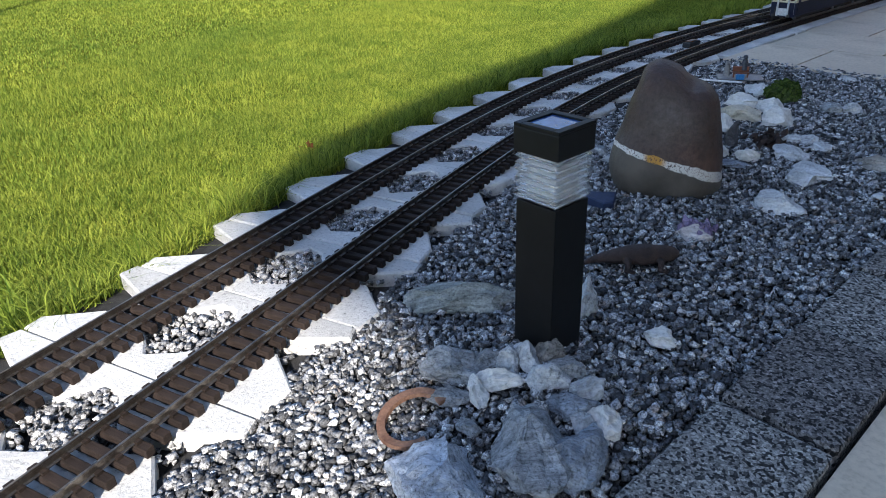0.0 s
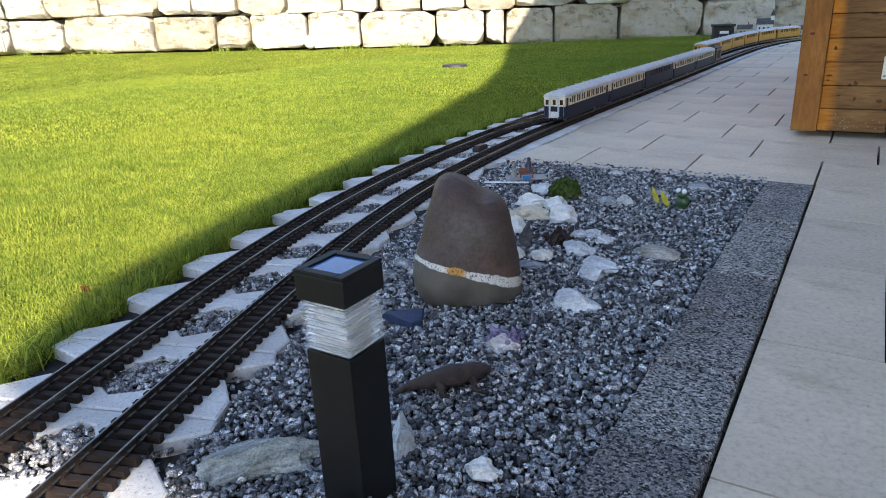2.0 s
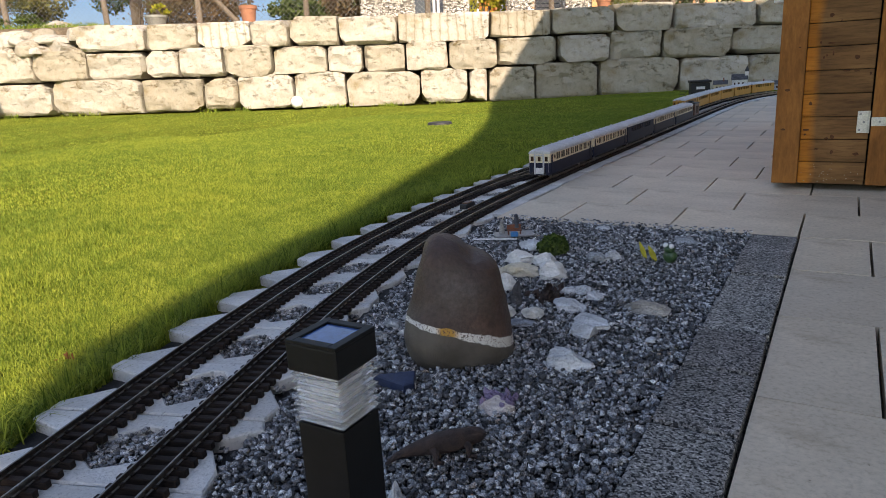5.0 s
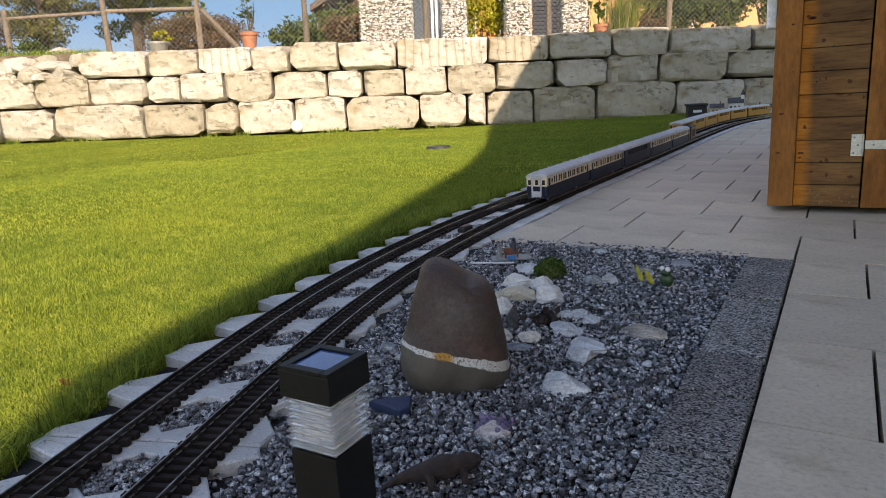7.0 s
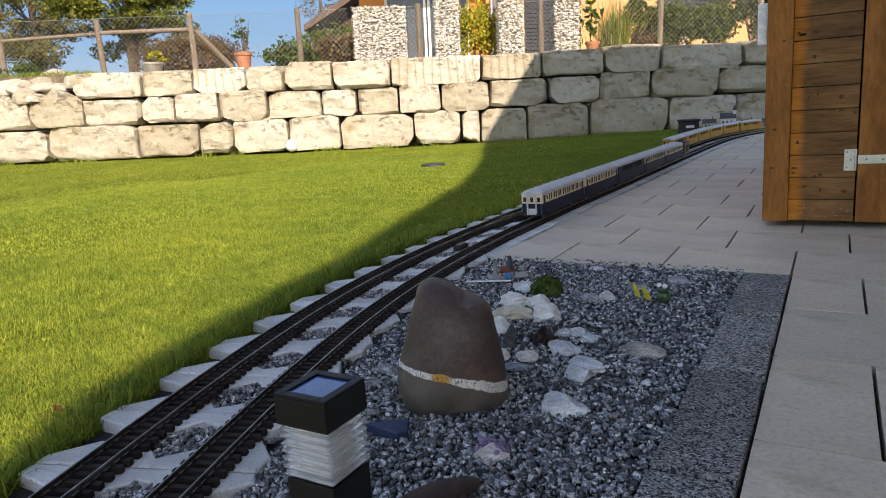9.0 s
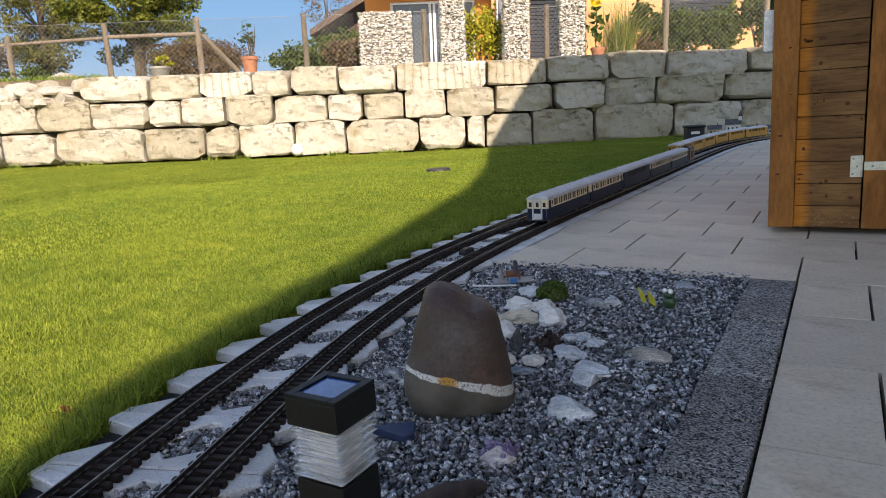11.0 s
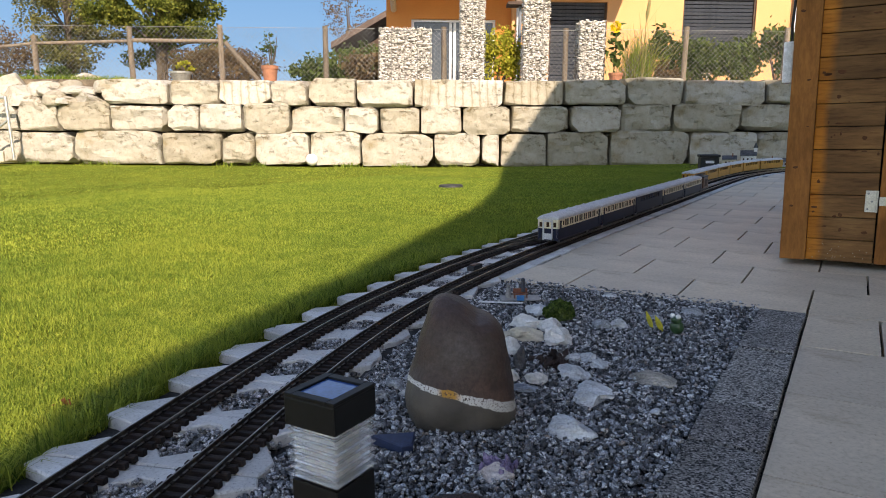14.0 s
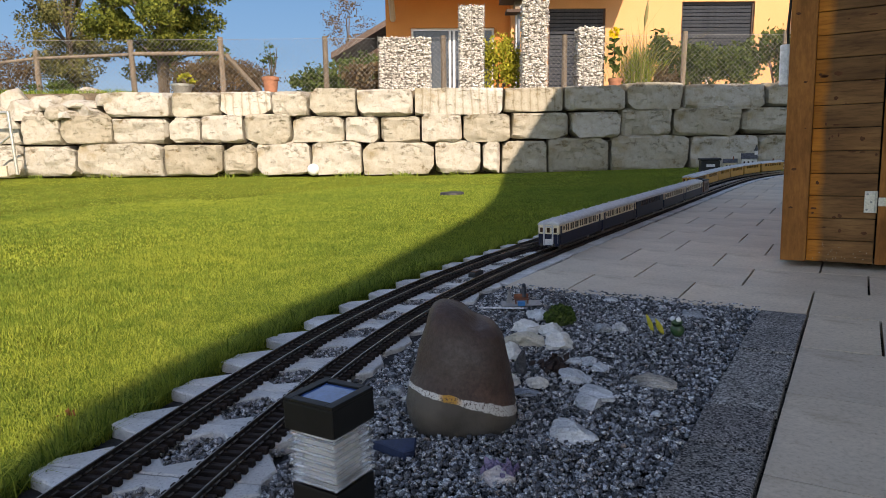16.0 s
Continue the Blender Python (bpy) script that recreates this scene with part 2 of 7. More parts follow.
M["soffit"] = surface("pale_timber_soffit", (0.50, 0.40, 0.28), (0.62, 0.52, 0.38), 4, 0.7, bump=0.2, depth=0.003, stretch=(1, 8, 1))
M["houseglass"] = surface("window_glass", (0.03, 0.035, 0.045), (0.05, 0.06, 0.075), 2, 0.04, bump=0)
M["core"] = surface("dark_wall_core", (0.010, 0.009, 0.008), (0.028, 0.024, 0.02), 8, 0.95, bump=0.5, depth=0.02)
M["wallfill"] = surface("earth_between_blocks", (0.055, 0.045, 0.032), (0.15, 0.125, 0.09), 9, 0.95, bump=0.6, depth=0.02)
M["soil"] = surface("dry_soil", (0.10, 0.075, 0.05), (0.24, 0.19, 0.13), 6, 0.95, bump=0.6, depth=0.02)
M["moss"] = surface("moss_cushion", (0.035, 0.058, 0.014), (0.10, 0.14, 0.036), 40, 0.95, bump=0.9, depth=0.005)
M["frog"] = surface("green_glaze", (0.02, 0.055, 0.02), (0.04, 0.09, 0.03), 40, 0.3, bump=0.05, depth=0.0003)
M["yleaf"] = surface("yellow_leaf", (0.42, 0.36, 0.03), (0.62, 0.55, 0.06), 60, 0.5, bump=0.1, depth=0.0003)
M["toyblue"] = surface("blue_plastic", (0.03, 0.17, 0.40), (0.04, 0.22, 0.48), 40, 0.35, bump=0)
M["toyred"] = surface("red_brown_plastic", (0.16, 0.05, 0.025), (0.22, 0.075, 0.035), 40, 0.4, bump=0)
M["toygrey"] = surface("grey_plastic", (0.22, 0.21, 0.20), (0.30, 0.29, 0.28), 40, 0.5, bump=0)
M["toydark"] = surface("dark_plastic", (0.03, 0.035, 0.05), (0.05, 0.055, 0.07), 40, 0.45, bump=0)
M["bark"] = surface("tree_bark", (0.07, 0.055, 0.04), (0.15, 0.12, 0.09), 8, 0.95, bump=0.7, depth=0.02, stretch=(4, 4, 1))


def leaf_material(name, dark, light, thin=0.35):
    m, t, p = nodes_of(name)
    v = t.nodes.new("ShaderNodeNewGeometry").outputs["Random Per Island"]
    broad = noise_node(t, 0.9, 3, 0.6)
    col = ramp_node(t, v, [(0.0, dark), (1.0, light)])
    col = mix_node(t, 1.0, col, ramp_node(t, broad, [(0.3, (0.74, 0.82, 0.8)), (0.7, (1.22, 1.12, 1.0))]), "MULTIPLY")
    col = mix_node(t, 1.0, col, ramp_node(t, noise_node(t, 9, 4, 0.65), [(0.3, (0.72, 0.80, 0.75)), (0.5, (1.0,) * 3), (0.7, (1.28, 1.18, 1.3))]), "MULTIPLY")
    t.links.new(col, p.inputs["Base Color"])
    p.inputs["Roughness"].default_value = 0.65
    p.inputs["Specular IOR Level"].default_value = 0.15
    tr = t.nodes.new("ShaderNodeBsdfTranslucent")
    t.links.new(col, tr.inputs[0])
    mx = t.nodes.new("ShaderNodeMixShader")
    mx.inputs[0].default_value = thin
    t.links.new(p.outputs[0], mx.inputs[1])
    t.links.new(tr.outputs[0], mx.inputs[2])
    t.links.new(mx.outputs[0], t.nodes["Material Output"].inputs[0])
    return m


M["grass"] = leaf_material("grass_blade", (0.050, 0.100, 0.010), (0.325, 0.395, 0.062), 0.25)
M["treeleaf"] = leaf_material("tree_leaf", (0.035, 0.058, 0.010), (0.225, 0.245, 0.045), 0.22)
M["dulltree"] = leaf_material("autumn_tree_leaf", (0.055, 0.062, 0.022), (0.23, 0.215, 0.075), 0.22)
M["cushion"] = leaf_material("cushion_leaflet", (0.030, 0.058, 0.012), (0.13, 0.19, 0.045), 0.2)
M["bushleaf"] = leaf_material("bush_leaf", (0.036, 0.060, 0.016), (0.125, 0.162, 0.046), 0.25)
M["limeleaf"] = leaf_material("yellow_green_leaf", (0.24, 0.25, 0.03), (0.50, 0.46, 0.06), 0.3)
M["redleaf"] = leaf_material("red_brown_leaf", (0.075, 0.050, 0.030), (0.21, 0.145, 0.075), 0.25)
M["rustleaf"] = leaf_material("rust_leaf", (0.12, 0.05, 0.02), (0.25, 0.10, 0.04), 0.2)
M["straw"] = leaf_material("straw_blade", (0.18, 0.16, 0.05), (0.42, 0.36, 0.18), 0.3)
M["sunflower"] = leaf_material("yellow_petal", (0.6, 0.42, 0.02), (0.75, 0.55, 0.03), 0.3)


def gravel_material(name, stops):
    m, t, p = nodes_of(name)
    v = t.nodes.new("ShaderNodeNewGeometry").outputs["Random Per Island"]
    col = ramp_node(t, v, stops)
    sp = noise_node(t, 420, 3, 0.8)
    col = mix_node(t, 1.0, col, ramp_node(t, sp, [(0.36, (0.16,) * 3), (0.48, (0.90,) * 3), (0.62, (1.75,) * 3)]), "MULTIPLY")
    t.links.new(col, p.inputs["Base Color"])
    p.inputs["Roughness"].default_value = 0.85
    bump_node(t, p, sp, 0.35, 0.001)
    return m


M["gravel"] = gravel_material("grey_white_gravel", [(0.0, (0.030, 0.031, 0.034)), (0.30, (0.105, 0.107, 0.113)), (0.62, (0.27, 0.273, 0.282)), (0.88, (0.48, 0.485, 0.495)), (0.97, (0.68, 0.68, 0.67)), (1.0, (0.28, 0.22, 0.18))])
M["grit"] = gravel_material("grey_grit", [(0.0, (0.08, 0.082, 0.086)), (0.5, (0.27, 0.27, 0.278)), (1.0, (0.56, 0.56, 0.565))])
M["gabionstone"] = gravel_material("pale_gabion_stone", [(0.0, (0.36, 0.33, 0.285)), (0.5, (0.55, 0.52, 0.465)), (1.0, (0.70, 0.68, 0.63))])


def rock_material(name, dark, light, scale=25, rough=0.8, bump=0.6, speck=1.0):
    """Broken stone: patches, fine specks, and thin light and dark layers along its length."""
    m, t, p = nodes_of(name)
    col = ramp_node(t, noise_node(t, scale, 5, 0.6), [(0.3, dark), (0.7, light)])
    layer = noise_node(t, scale * 1.6, 6, 0.7, "Object", (0.5, 3.2, 3.2))
    col = mix_node(t, 1.0, col, ramp_node(t, layer, [(0.34, (1 - 0.55 * speck,) * 3), (0.47, (1 - 0.06 * speck,) * 3), (0.60, (1 + 0.30 * speck,) * 3), (0.68, (1 + 0.62 * speck,) * 3)]), "MULTIPLY")
    small = noise_node(t, scale * 14, 4, 0.75)
    col = mix_node(t, 1.0, col, ramp_node(t, small, [(0.34, (1 - 0.62 * speck,) * 3), (0.46, (0.98,) * 3), (0.66, (1 + 0.30 * speck,) * 3)]), "MULTIPLY")
    t.links.new(col, p.inputs["Base Color"])
    p.inputs["Roughness"].default_value = rough
    p.inputs["Specular IOR Level"].default_value = 0.35
    bump_node(t, p, layer, bump, 0.003)
    return m


M["rockgrey"] = rock_material("grey_schist", (0.18, 0.188, 0.195), (0.33, 0.34, 0.345))
M["rockgreen"] = rock_material("green_grey_schist", (0.17, 0.185, 0.172), (0.32, 0.335, 0.315))
M["rockwhite"] = rock_material("white_quartz", (0.58, 0.56, 0.52), (0.76, 0.74, 0.70), 15, speck=0.35)
M["rockbeige"] = rock_material("beige_limestone", (0.46, 0.41, 0.32), (0.64, 0.58, 0.47), 15, speck=0.35)
M["rockblue"] = rock_material("blue_grey_stone", (0.10, 0.115, 0.14), (0.28, 0.31, 0.35))
M["rocklight"] = rock_material("pale_grey_stone", (0.36, 0.37, 0.38), (0.60, 0.61, 0.61), 18, speck=0.6)
M["rocksky"] = rock_material("pale_blue_grey_stone", (0.26, 0.29, 0.34), (0.46, 0.50, 0.55), 18)
M["rockdark"] = rock_material("dark_stone", (0.045, 0.045, 0.05), (0.09, 0.09, 0.095))
M["rockbrown"] = rock_material("brown_grey_stone", (0.19, 0.17, 0.145), (0.32, 0.295, 0.26))
M["amethyst"] = rock_material("amethyst", (0.10, 0.07, 0.14), (0.30, 0.24, 0.36), 60, 0.25, speck=0.5)
M["quartzpink"] = rock_material("pinkish_quartz", (0.36, 0.31, 0.29), (0.62, 0.56, 0.52), 30, speck=0.6)
m, t, p = nodes_of("cream_limestone")
own = t.nodes.new("ShaderNodeObjectInfo").outputs["Random"]
col = ramp_node(t, noise_node(t, 1.9, 6, 0.62), [(0.30, (0.225, 0.172, 0.092)), (0.37, (0.290, 0.244, 0.162)), (0.45, (0.362, 0.332, 0.272)), (0.60, (0.410, 0.388, 0.335))])
col = mix_node(t, 1.0, col, ramp_node(t, own, [(0.0, (0.78, 0.74, 0.65)), (0.2, (0.94, 0.92, 0.86)), (0.6, (1.0, 0.99, 0.97)), (1.0, (1.08, 1.08, 1.09))]), "MULTIPLY")
pit = noise_node(t, 17, 9, 0.76)
col = mix_node(t, 1.0, col, ramp_node(t, pit, [(0.30, (0.30, 0.27, 0.22)), (0.37, (0.88, 0.86, 0.82)), (0.46, (1.0, 1.0, 1.0)), (0.66, (1.12, 1.12, 1.13))]), "MULTIPLY")
# broken cracks along the bedding, and weathered patches
vein = ramp_node(t, noise_node(t, 3.2, 8, 0.68, "Object", (1.0, 1.0, 2.2)), [(0.470, (1,) * 3), (0.494, (0,) * 3), (0.506, (0,) * 3), (0.530, (1,) * 3)])
where_ = ramp_node(t, noise_node(t, 4.5, 4, 0.6), [(0.50, (0,) * 3), (0.62, (1,) * 3)])
crack = mix_node(t, where_, (1.0, 1.0, 1.0), vein)
col = mix_node(t, 1.0, col, ramp_node(t, crack, [(0.0, (0.62, 0.58, 0.52)), (0.6, (0.93, 0.92, 0.90)), (1.0, (1.0,) * 3)]), "MULTIPLY")
lichen = ramp_node(t, noise_node(t, 5.5, 7, 0.7), [(0.56, (0,) * 3), (0.68, (1,) * 3)])
col = mix_node(t, lichen, col, mix_node(t, 1.0, col, (0.58, 0.50, 0.36), "MULTIPLY"))
t.links.new(col, p.inputs["Base Color"])
p.inputs["Roughness"].default_value = 0.92
p.inputs["Specular IOR Level"].default_value = 0.25
bump_node(t, p, mix_node(t, 1.0, noise_node(t, 16, 9, 0.72), crack, "MULTIPLY"), 0.9, 0.020)
M["limestone"] = m

# blocks with a face dressed by the chisel: upright grooves side by side
m = M["limestone"].copy()
m.name = "dressed_limestone"
t = m.node_tree
p = t.nodes["Principled BSDF"]
co = t.nodes.new("ShaderNodeTexCoord")
sep = t.nodes.new("ShaderNodeSeparateXYZ")
t.links.new(co.outputs["Object"], sep.inputs[0])
lane = t.nodes.new("ShaderNodeMath")
lane.operation = "FRACT"
step_ = t.nodes.new("ShaderNodeMath")
step_.operation = "MULTIPLY_ADD"
t.links.new(sep.outputs["X"], step_.inputs[0])
step_.inputs[1].default_value = 8.5
t.links.new(noise_node(t, 3, 3), step_.inputs[2])
t.links.new(step_.outputs[0], lane.inputs[0])
groove = ramp_node(t, lane.outputs[0], [(0.0, (0.80, 0.76, 0.68)), (0.10, (0.86, 0.83, 0.76)), (0.16, (1.05,) * 3), (0.55, (1.16, 1.16, 1.17)), (0.92, (1.02,) * 3), (1.0, (0.80, 0.76, 0.68))])
plain = p.inputs["Base Color"].links[0].from_socket
t.links.new(mix_node(t, 1.0, plain, groove, "MULTIPLY"), p.inputs["Base Color"])
M["dressed"] = m

# the boulder: red-brown stone, grey-brown in patches, with one pale quartz vein round its foot, ochre in places
def math_node(t, op, a, b, c=0.0):
    n = t.nodes.new("ShaderNodeMath")
    n.operation = op
    for v, k in ((a, 0), (b, 1), (c, 2)):
        if isinstance(v, (int, float)):
            n.inputs[k].default_value = v
        else:
            t.links.new(v, n.inputs[k])
    return n.outputs[0]


m, t, p = nodes_of("brown_boulder")
co = t.nodes.new("ShaderNodeTexCoord")
sep = t.nodes.new("ShaderNodeSeparateXYZ")
t.links.new(co.outputs["Object"], sep.inputs[0])
rise = math_node(t, "ADD", math_node(t, "MULTIPLY", sep.outputs["X"], -0.27), math_node(t, "MULTIPLY", sep.outputs["Y"], -0.186))
wob = math_node(t, "MULTIPLY_ADD", noise_node(t, 34, 4, 0.6), 0.016, -0.008)
mid = math_node(t, "ADD", math_node(t, "ADD", rise, 0.0335), wob)
off = math_node(t, "ABSOLUTE", math_node(t, "SUBTRACT", sep.outputs["Z"], mid), 0.0)
half = math_node(t, "MULTIPLY_ADD", sep.outputs["X"], 0.028, 0.0078)
band = ramp_node(t, math_node(t, "DIVIDE", off, half), [(0.80, (1,) * 3), (1.0, (0,) * 3)])
brk = ramp_node(t, noise_node(t, 300, 5, 0.75), [(0.40, (0,) * 3), (0.47, (1,) * 3)])
band = mix_node(t, 1.0, band, brk, "MULTIPLY")
stone = ramp_node(t, noise_node(t, 5.5, 7, 0.62), [(0.34, (0.115, 0.096, 0.082)), (0.44, (0.078, 0.055, 0.044)), (0.54, (0.070, 0.041, 0.031)), (0.68, (0.140, 0.078, 0.055))])
stone = mix_node(t, 1.0, stone, ramp_node(t, noise_node(t, 160, 4, 0.7), [(0.3, (0.66,) * 3), (0.7, (1.25,) * 3)]), "MULTIPLY")
low = ramp_node(t, math_node(t, "SUBTRACT", mid, sep.outputs["Z"]), [(0.0, (0,) * 3), (0.006, (1,) * 3)])
stone = mix_node(t, low, stone, ramp_node(t, noise_node(t, 20, 5, 0.6), [(0.3, (0.062, 0.052, 0.042)), (0.7, (0.108, 0.092, 0.074))]))
rusty = math_node(t, "ADD", math_node(t, "MULTIPLY", math_node(t, "ABSOLUTE", math_node(t, "ADD", sep.outputs["X"], 0.040), 0.0), 28.0), math_node(t, "MULTIPLY", noise_node(t, 40, 3), 0.6))
vein = ramp_node(t, rusty, [(0.55, (0.50, 0.25, 0.04)), (0.85, (0.60, 0.58, 0.54))])
t.links.new(mix_node(t, band, stone, vein), p.inputs["Base Color"])
p.inputs["Roughness"].default_value = 0.55
p.inputs["Specular IOR Level"].default_value = 0.35
bump_node(t, p, noise_node(t, 60, 8, 0.72, "Object", (1, 1, 0.5)), 0.75, 0.004)
M["boulder"] = m

# the distant sky low over the garden
m, t, p = nodes_of("distant_sky")
co = t.nodes.new("ShaderNodeTexCoord")
sep = t.nodes.new("ShaderNodeSeparateXYZ")
t.links.new(co.outputs["Generated"], sep.inputs[0])
em = t.nodes.new("ShaderNodeEmission")
t.links.new(ramp_node(t, sep.outputs["Z"], [(0.22, (0.36, 0.50, 0.62)), (0.55, (0.175, 0.355, 0.60)), (1.0, (0.10, 0.26, 0.52))]), em.inputs[0])
em.inputs[1].default_value = 0.86
t.links.new(em.outputs[0], t.nodes["Material Output"].inputs[0])
M["skyback"] = m

# the lawn's soil sheet, green by its turf
M["turf"] = surface("lawn_turf", (0.078, 0.095, 0.012), (0.185, 0.203, 0.028), 1.3, 0.95, bump=0.6, depth=0.02, fine=40, grain=[(0.3, (0.60, 0.64, 0.55)), (0.7, (1.3, 1.25, 1.2))], spec=0.02)


# ---- helpers for building ----
def part(name, bm, material, parent=None, label="", smooth=False):
    """Links a bmesh as one mesh object, under a thing or a part."""
    me = bpy.data.meshes.new(name)
    if smooth:
        for f in bm.faces:
            f.smooth = True
    bm.to_mesh(me)
    bm.free()
    me.materials.append(material)
    ob = new(name, me)
    ob.parent = parent
    if label:
        tagged(ob, label)
    return ob


def thing(name, m, label, category, group="", kind=""):
    ob = new(name)
    ob.empty_display_size = 0.02
    ob.matrix_world = m
    return tagged(ob, label, category, group, kind)


def box(bm, x0, x1, y0, y1, z0, z1, bevel=0.0):
    r = bmesh.ops.create_cube(bm, size=1.0, matrix=Matrix.Translation(((x0 + x1) / 2, (y0 + y1) / 2, (z0 + z1) / 2)) @ Matrix.Diagonal((x1 - x0, y1 - y0, z1 - z0, 1)))
    if bevel:
        es = list({e for v in r["verts"] for e in v.link_edges})
        bmesh.ops.bevel(bm, geom=es, offset=bevel, segments=2, affect="EDGES", profile=0.6)
    return bm


def cyl(bm, a, b, r0, r1=None, seg=10):
    a, b = Vector(a), Vector(b)
    d = b - a
    m = Matrix.Translation((a + b) / 2) @ d.to_track_quat("Z", "Y").to_matrix().to_4x4()
    bmesh.ops.create_cone(bm, cap_ends=True, segments=seg, radius1=r0, radius2=r0 if r1 is None else r1, depth=d.length, matrix=m)
    return bm


def prism(bm, pts, z0, z1, bevel=0.0):
    """An upright slab over a plan outline."""
    vs = [bm.verts.new((x, y, z1)) for x, y in pts]
    f = bm.faces.new(vs)
    f.normal_update()
    if f.normal.z < 0:
        f.normal_flip()
    ext = bmesh.ops.extrude_face_region(bm, geom=[f])
    low = [v for v in ext["geom"] if isinstance(v, bmesh.types.BMVert)]
    bmesh.ops.translate(bm, verts=low, vec=(0, 0, z0 - z1))
    bmesh.ops.recalc_face_normals(bm, faces=bm.faces[:])
    if bevel:
        top = [e for e in bm.edges if all(abs(v.co.z - z1) < 1e-6 for v in e.verts)]
        bmesh.ops.bevel(bm, geom=top, offset=bevel, segments=1, affect="EDGES")
    return bm


def tube(bm, pts, radius, seg=6):
    """A round bar along a line of points; radius may be a list."""
    pts = [Vector(q) for q in pts]
    rings = []
    for i, q in enumerate(pts):
        d = (pts[min(i + 1, len(pts) - 1)] - pts[max(i - 1, 0)]).normalized()
        rot = d.to_track_quat("Z", "Y").to_matrix()
        rr = radius[i] if isinstance(radius, (list, tuple)) else radius
        rings.append([bm.verts.new(q + rot @ Vector((rr * math.cos(k * math.tau / seg), rr * math.sin(k * math.tau / seg), 0))) for k in range(seg)])
    for a, b in zip(rings, rings[1:]):
        for k in range(seg):
            bm.faces.new((a[k], a[(k + 1) % seg], b[(k + 1) % seg], b[k]))
    bm.faces.new(rings[0][::-1])
    bm.faces.new(rings[-1])
    return bm


def joined(name, verts, faces, material, parent=None, smooth=False):
    """One mesh out of arrays."""
    me = bpy.data.meshes.new(name)
    me.from_pydata(verts, [], faces)
    if smooth:
        me.polygons.foreach_set("use_smooth", [True] * len(me.polygons))
    me.materials.append(material)
    me.update()
    ob = new(name, me)
    ob.parent = parent
    return ob


def pebbles(name, centres, sizes, material, seed, flat=0.72, parent=None, jitter=0.45, tip=0.5, blocky=False):
    """Many small angular stones in one mesh."""
    rng = np.random.default_rng(seed)
    g = (1 + 5 ** 0.5) / 2
    ico = np.array([(-1, g, 0), (1, g, 0), (-1, -g, 0), (1, -g, 0), (0, -1, g), (0, 1, g), (0, -1, -g), (0, 1, -g), (g, 0, -1), (g, 0, 1), (-g, 0, -1), (-g, 0, 1)]) / 1.902
    tri = np.array([(0, 11, 5), (0, 5, 1), (0, 1, 7), (0, 7, 10), (0, 10, 11), (1, 5, 9), (5, 11, 4), (11, 10, 2), (10, 7, 6), (7, 1, 8), (3, 9, 4), (3, 4, 2), (3, 2, 6), (3, 6, 8), (3, 8, 9), (4, 9, 5), (2, 4, 11), (6, 2, 10), (8, 6, 7), (9, 8, 1)])
    if blocky:
        ico = np.array([(a, b, c) for a in (-1, 1) for b in (-1, 1) for c in (-1, 1)]) * 0.64
        tri = np.array([(0, 1, 3), (0, 3, 2), (4, 6, 7), (4, 7, 5), (0, 4, 5), (0, 5, 1), (2, 3, 7), (2, 7, 6), (0, 2, 6), (0, 6, 4), (1, 5, 7), (1, 7, 3)])
    n = len(centres)
    if blocky:
        shapes = (ico[None] + rng.normal(0, 0.24, (90, 8, 3))) * rng.uniform(0.75, 1.3, (90, 1, 3))
    else:
        shapes = ico[None] * (1 + jitter * rng.uniform(-1, 1, (90, len(ico), 1))) * rng.uniform(0.72, 1.25, (90, 1, 3))
    v = shapes[rng.integers(0, 90, n)] * np.asarray(sizes)[:, None, None]
    v[:, :, 2] *= flat
    ang, tilt = rng.uniform(0, math.tau, n), rng.normal(0, tip, n)
    c, s = np.cos(tilt)[:, None], np.sin(tilt)[:, None]
    x, y, z = v[:, :, 0].copy(), v[:, :, 1] * c - v[:, :, 2] * s, v[:, :, 1] * s + v[:, :, 2] * c
    c, s = np.cos(ang)[:, None], np.sin(ang)[:, None]
    v = np.stack([x * c - y * s, x * s + y * c, z], -1) + np.asarray(centres)[:, None, :]
    f = tri[None] + len(ico) * np.arange(n)[:, None, None]
    return joined(name, v.reshape(-1, 3).tolist(), f.reshape(-1, 3).tolist(), material, parent, smooth=blocky)


def rock_mesh(sx, sy, sz, seed, rough=0.18, cuts=7, sub=3):
    """A broken stone: a ball cut by random planes, roughened, with its foot flattened."""
    rng = random.Random(seed)
    bm = bmesh.new()
    bmesh.ops.create_icosphere(bm, subdivisions=sub, radius=1.0)
    planes = []
    for _ in range(cuts + 4):
        nrm = Vector((rng.uniform(-1, 1), rng.uniform(-1, 1), rng.uniform(-0.2, 1))).normalized()
        planes.append((nrm, rng.uniform(0.48, 0.80)))
    off = Vector((rng.uniform(0, 90), rng.uniform(0, 90), rng.uniform(0, 90)))
    for v in bm.verts:
        q = v.co.copy()
        for nrm, d in planes:
            over = q.dot(nrm) - d
            if over > 0:
                q -= nrm * over
        q += q.normalized() * rough * (noise.fractal(q * 2.3 + off, 0.7, 2.1, 5) * 0.55)
        q.z = max(q.z, -0.45)
        v.co = Vector((q.x * sx * 0.66, q.y * sy * 0.66, (q.z + 0.34) * sz * 0.74))
    return bm


def rock(name, x, y, z, size, turn, material, label, seed, group="", cuts=7, rough=0.18, lean=(0, 0), sub=3):
    ob = part(name, rock_mesh(*size, seed, rough, cuts, sub), material, None, "", smooth=False)
    ob.matrix_world = pose(x, y, z, lean[0], lean[1], turn)
    return tagged(ob, label, "stone", group)


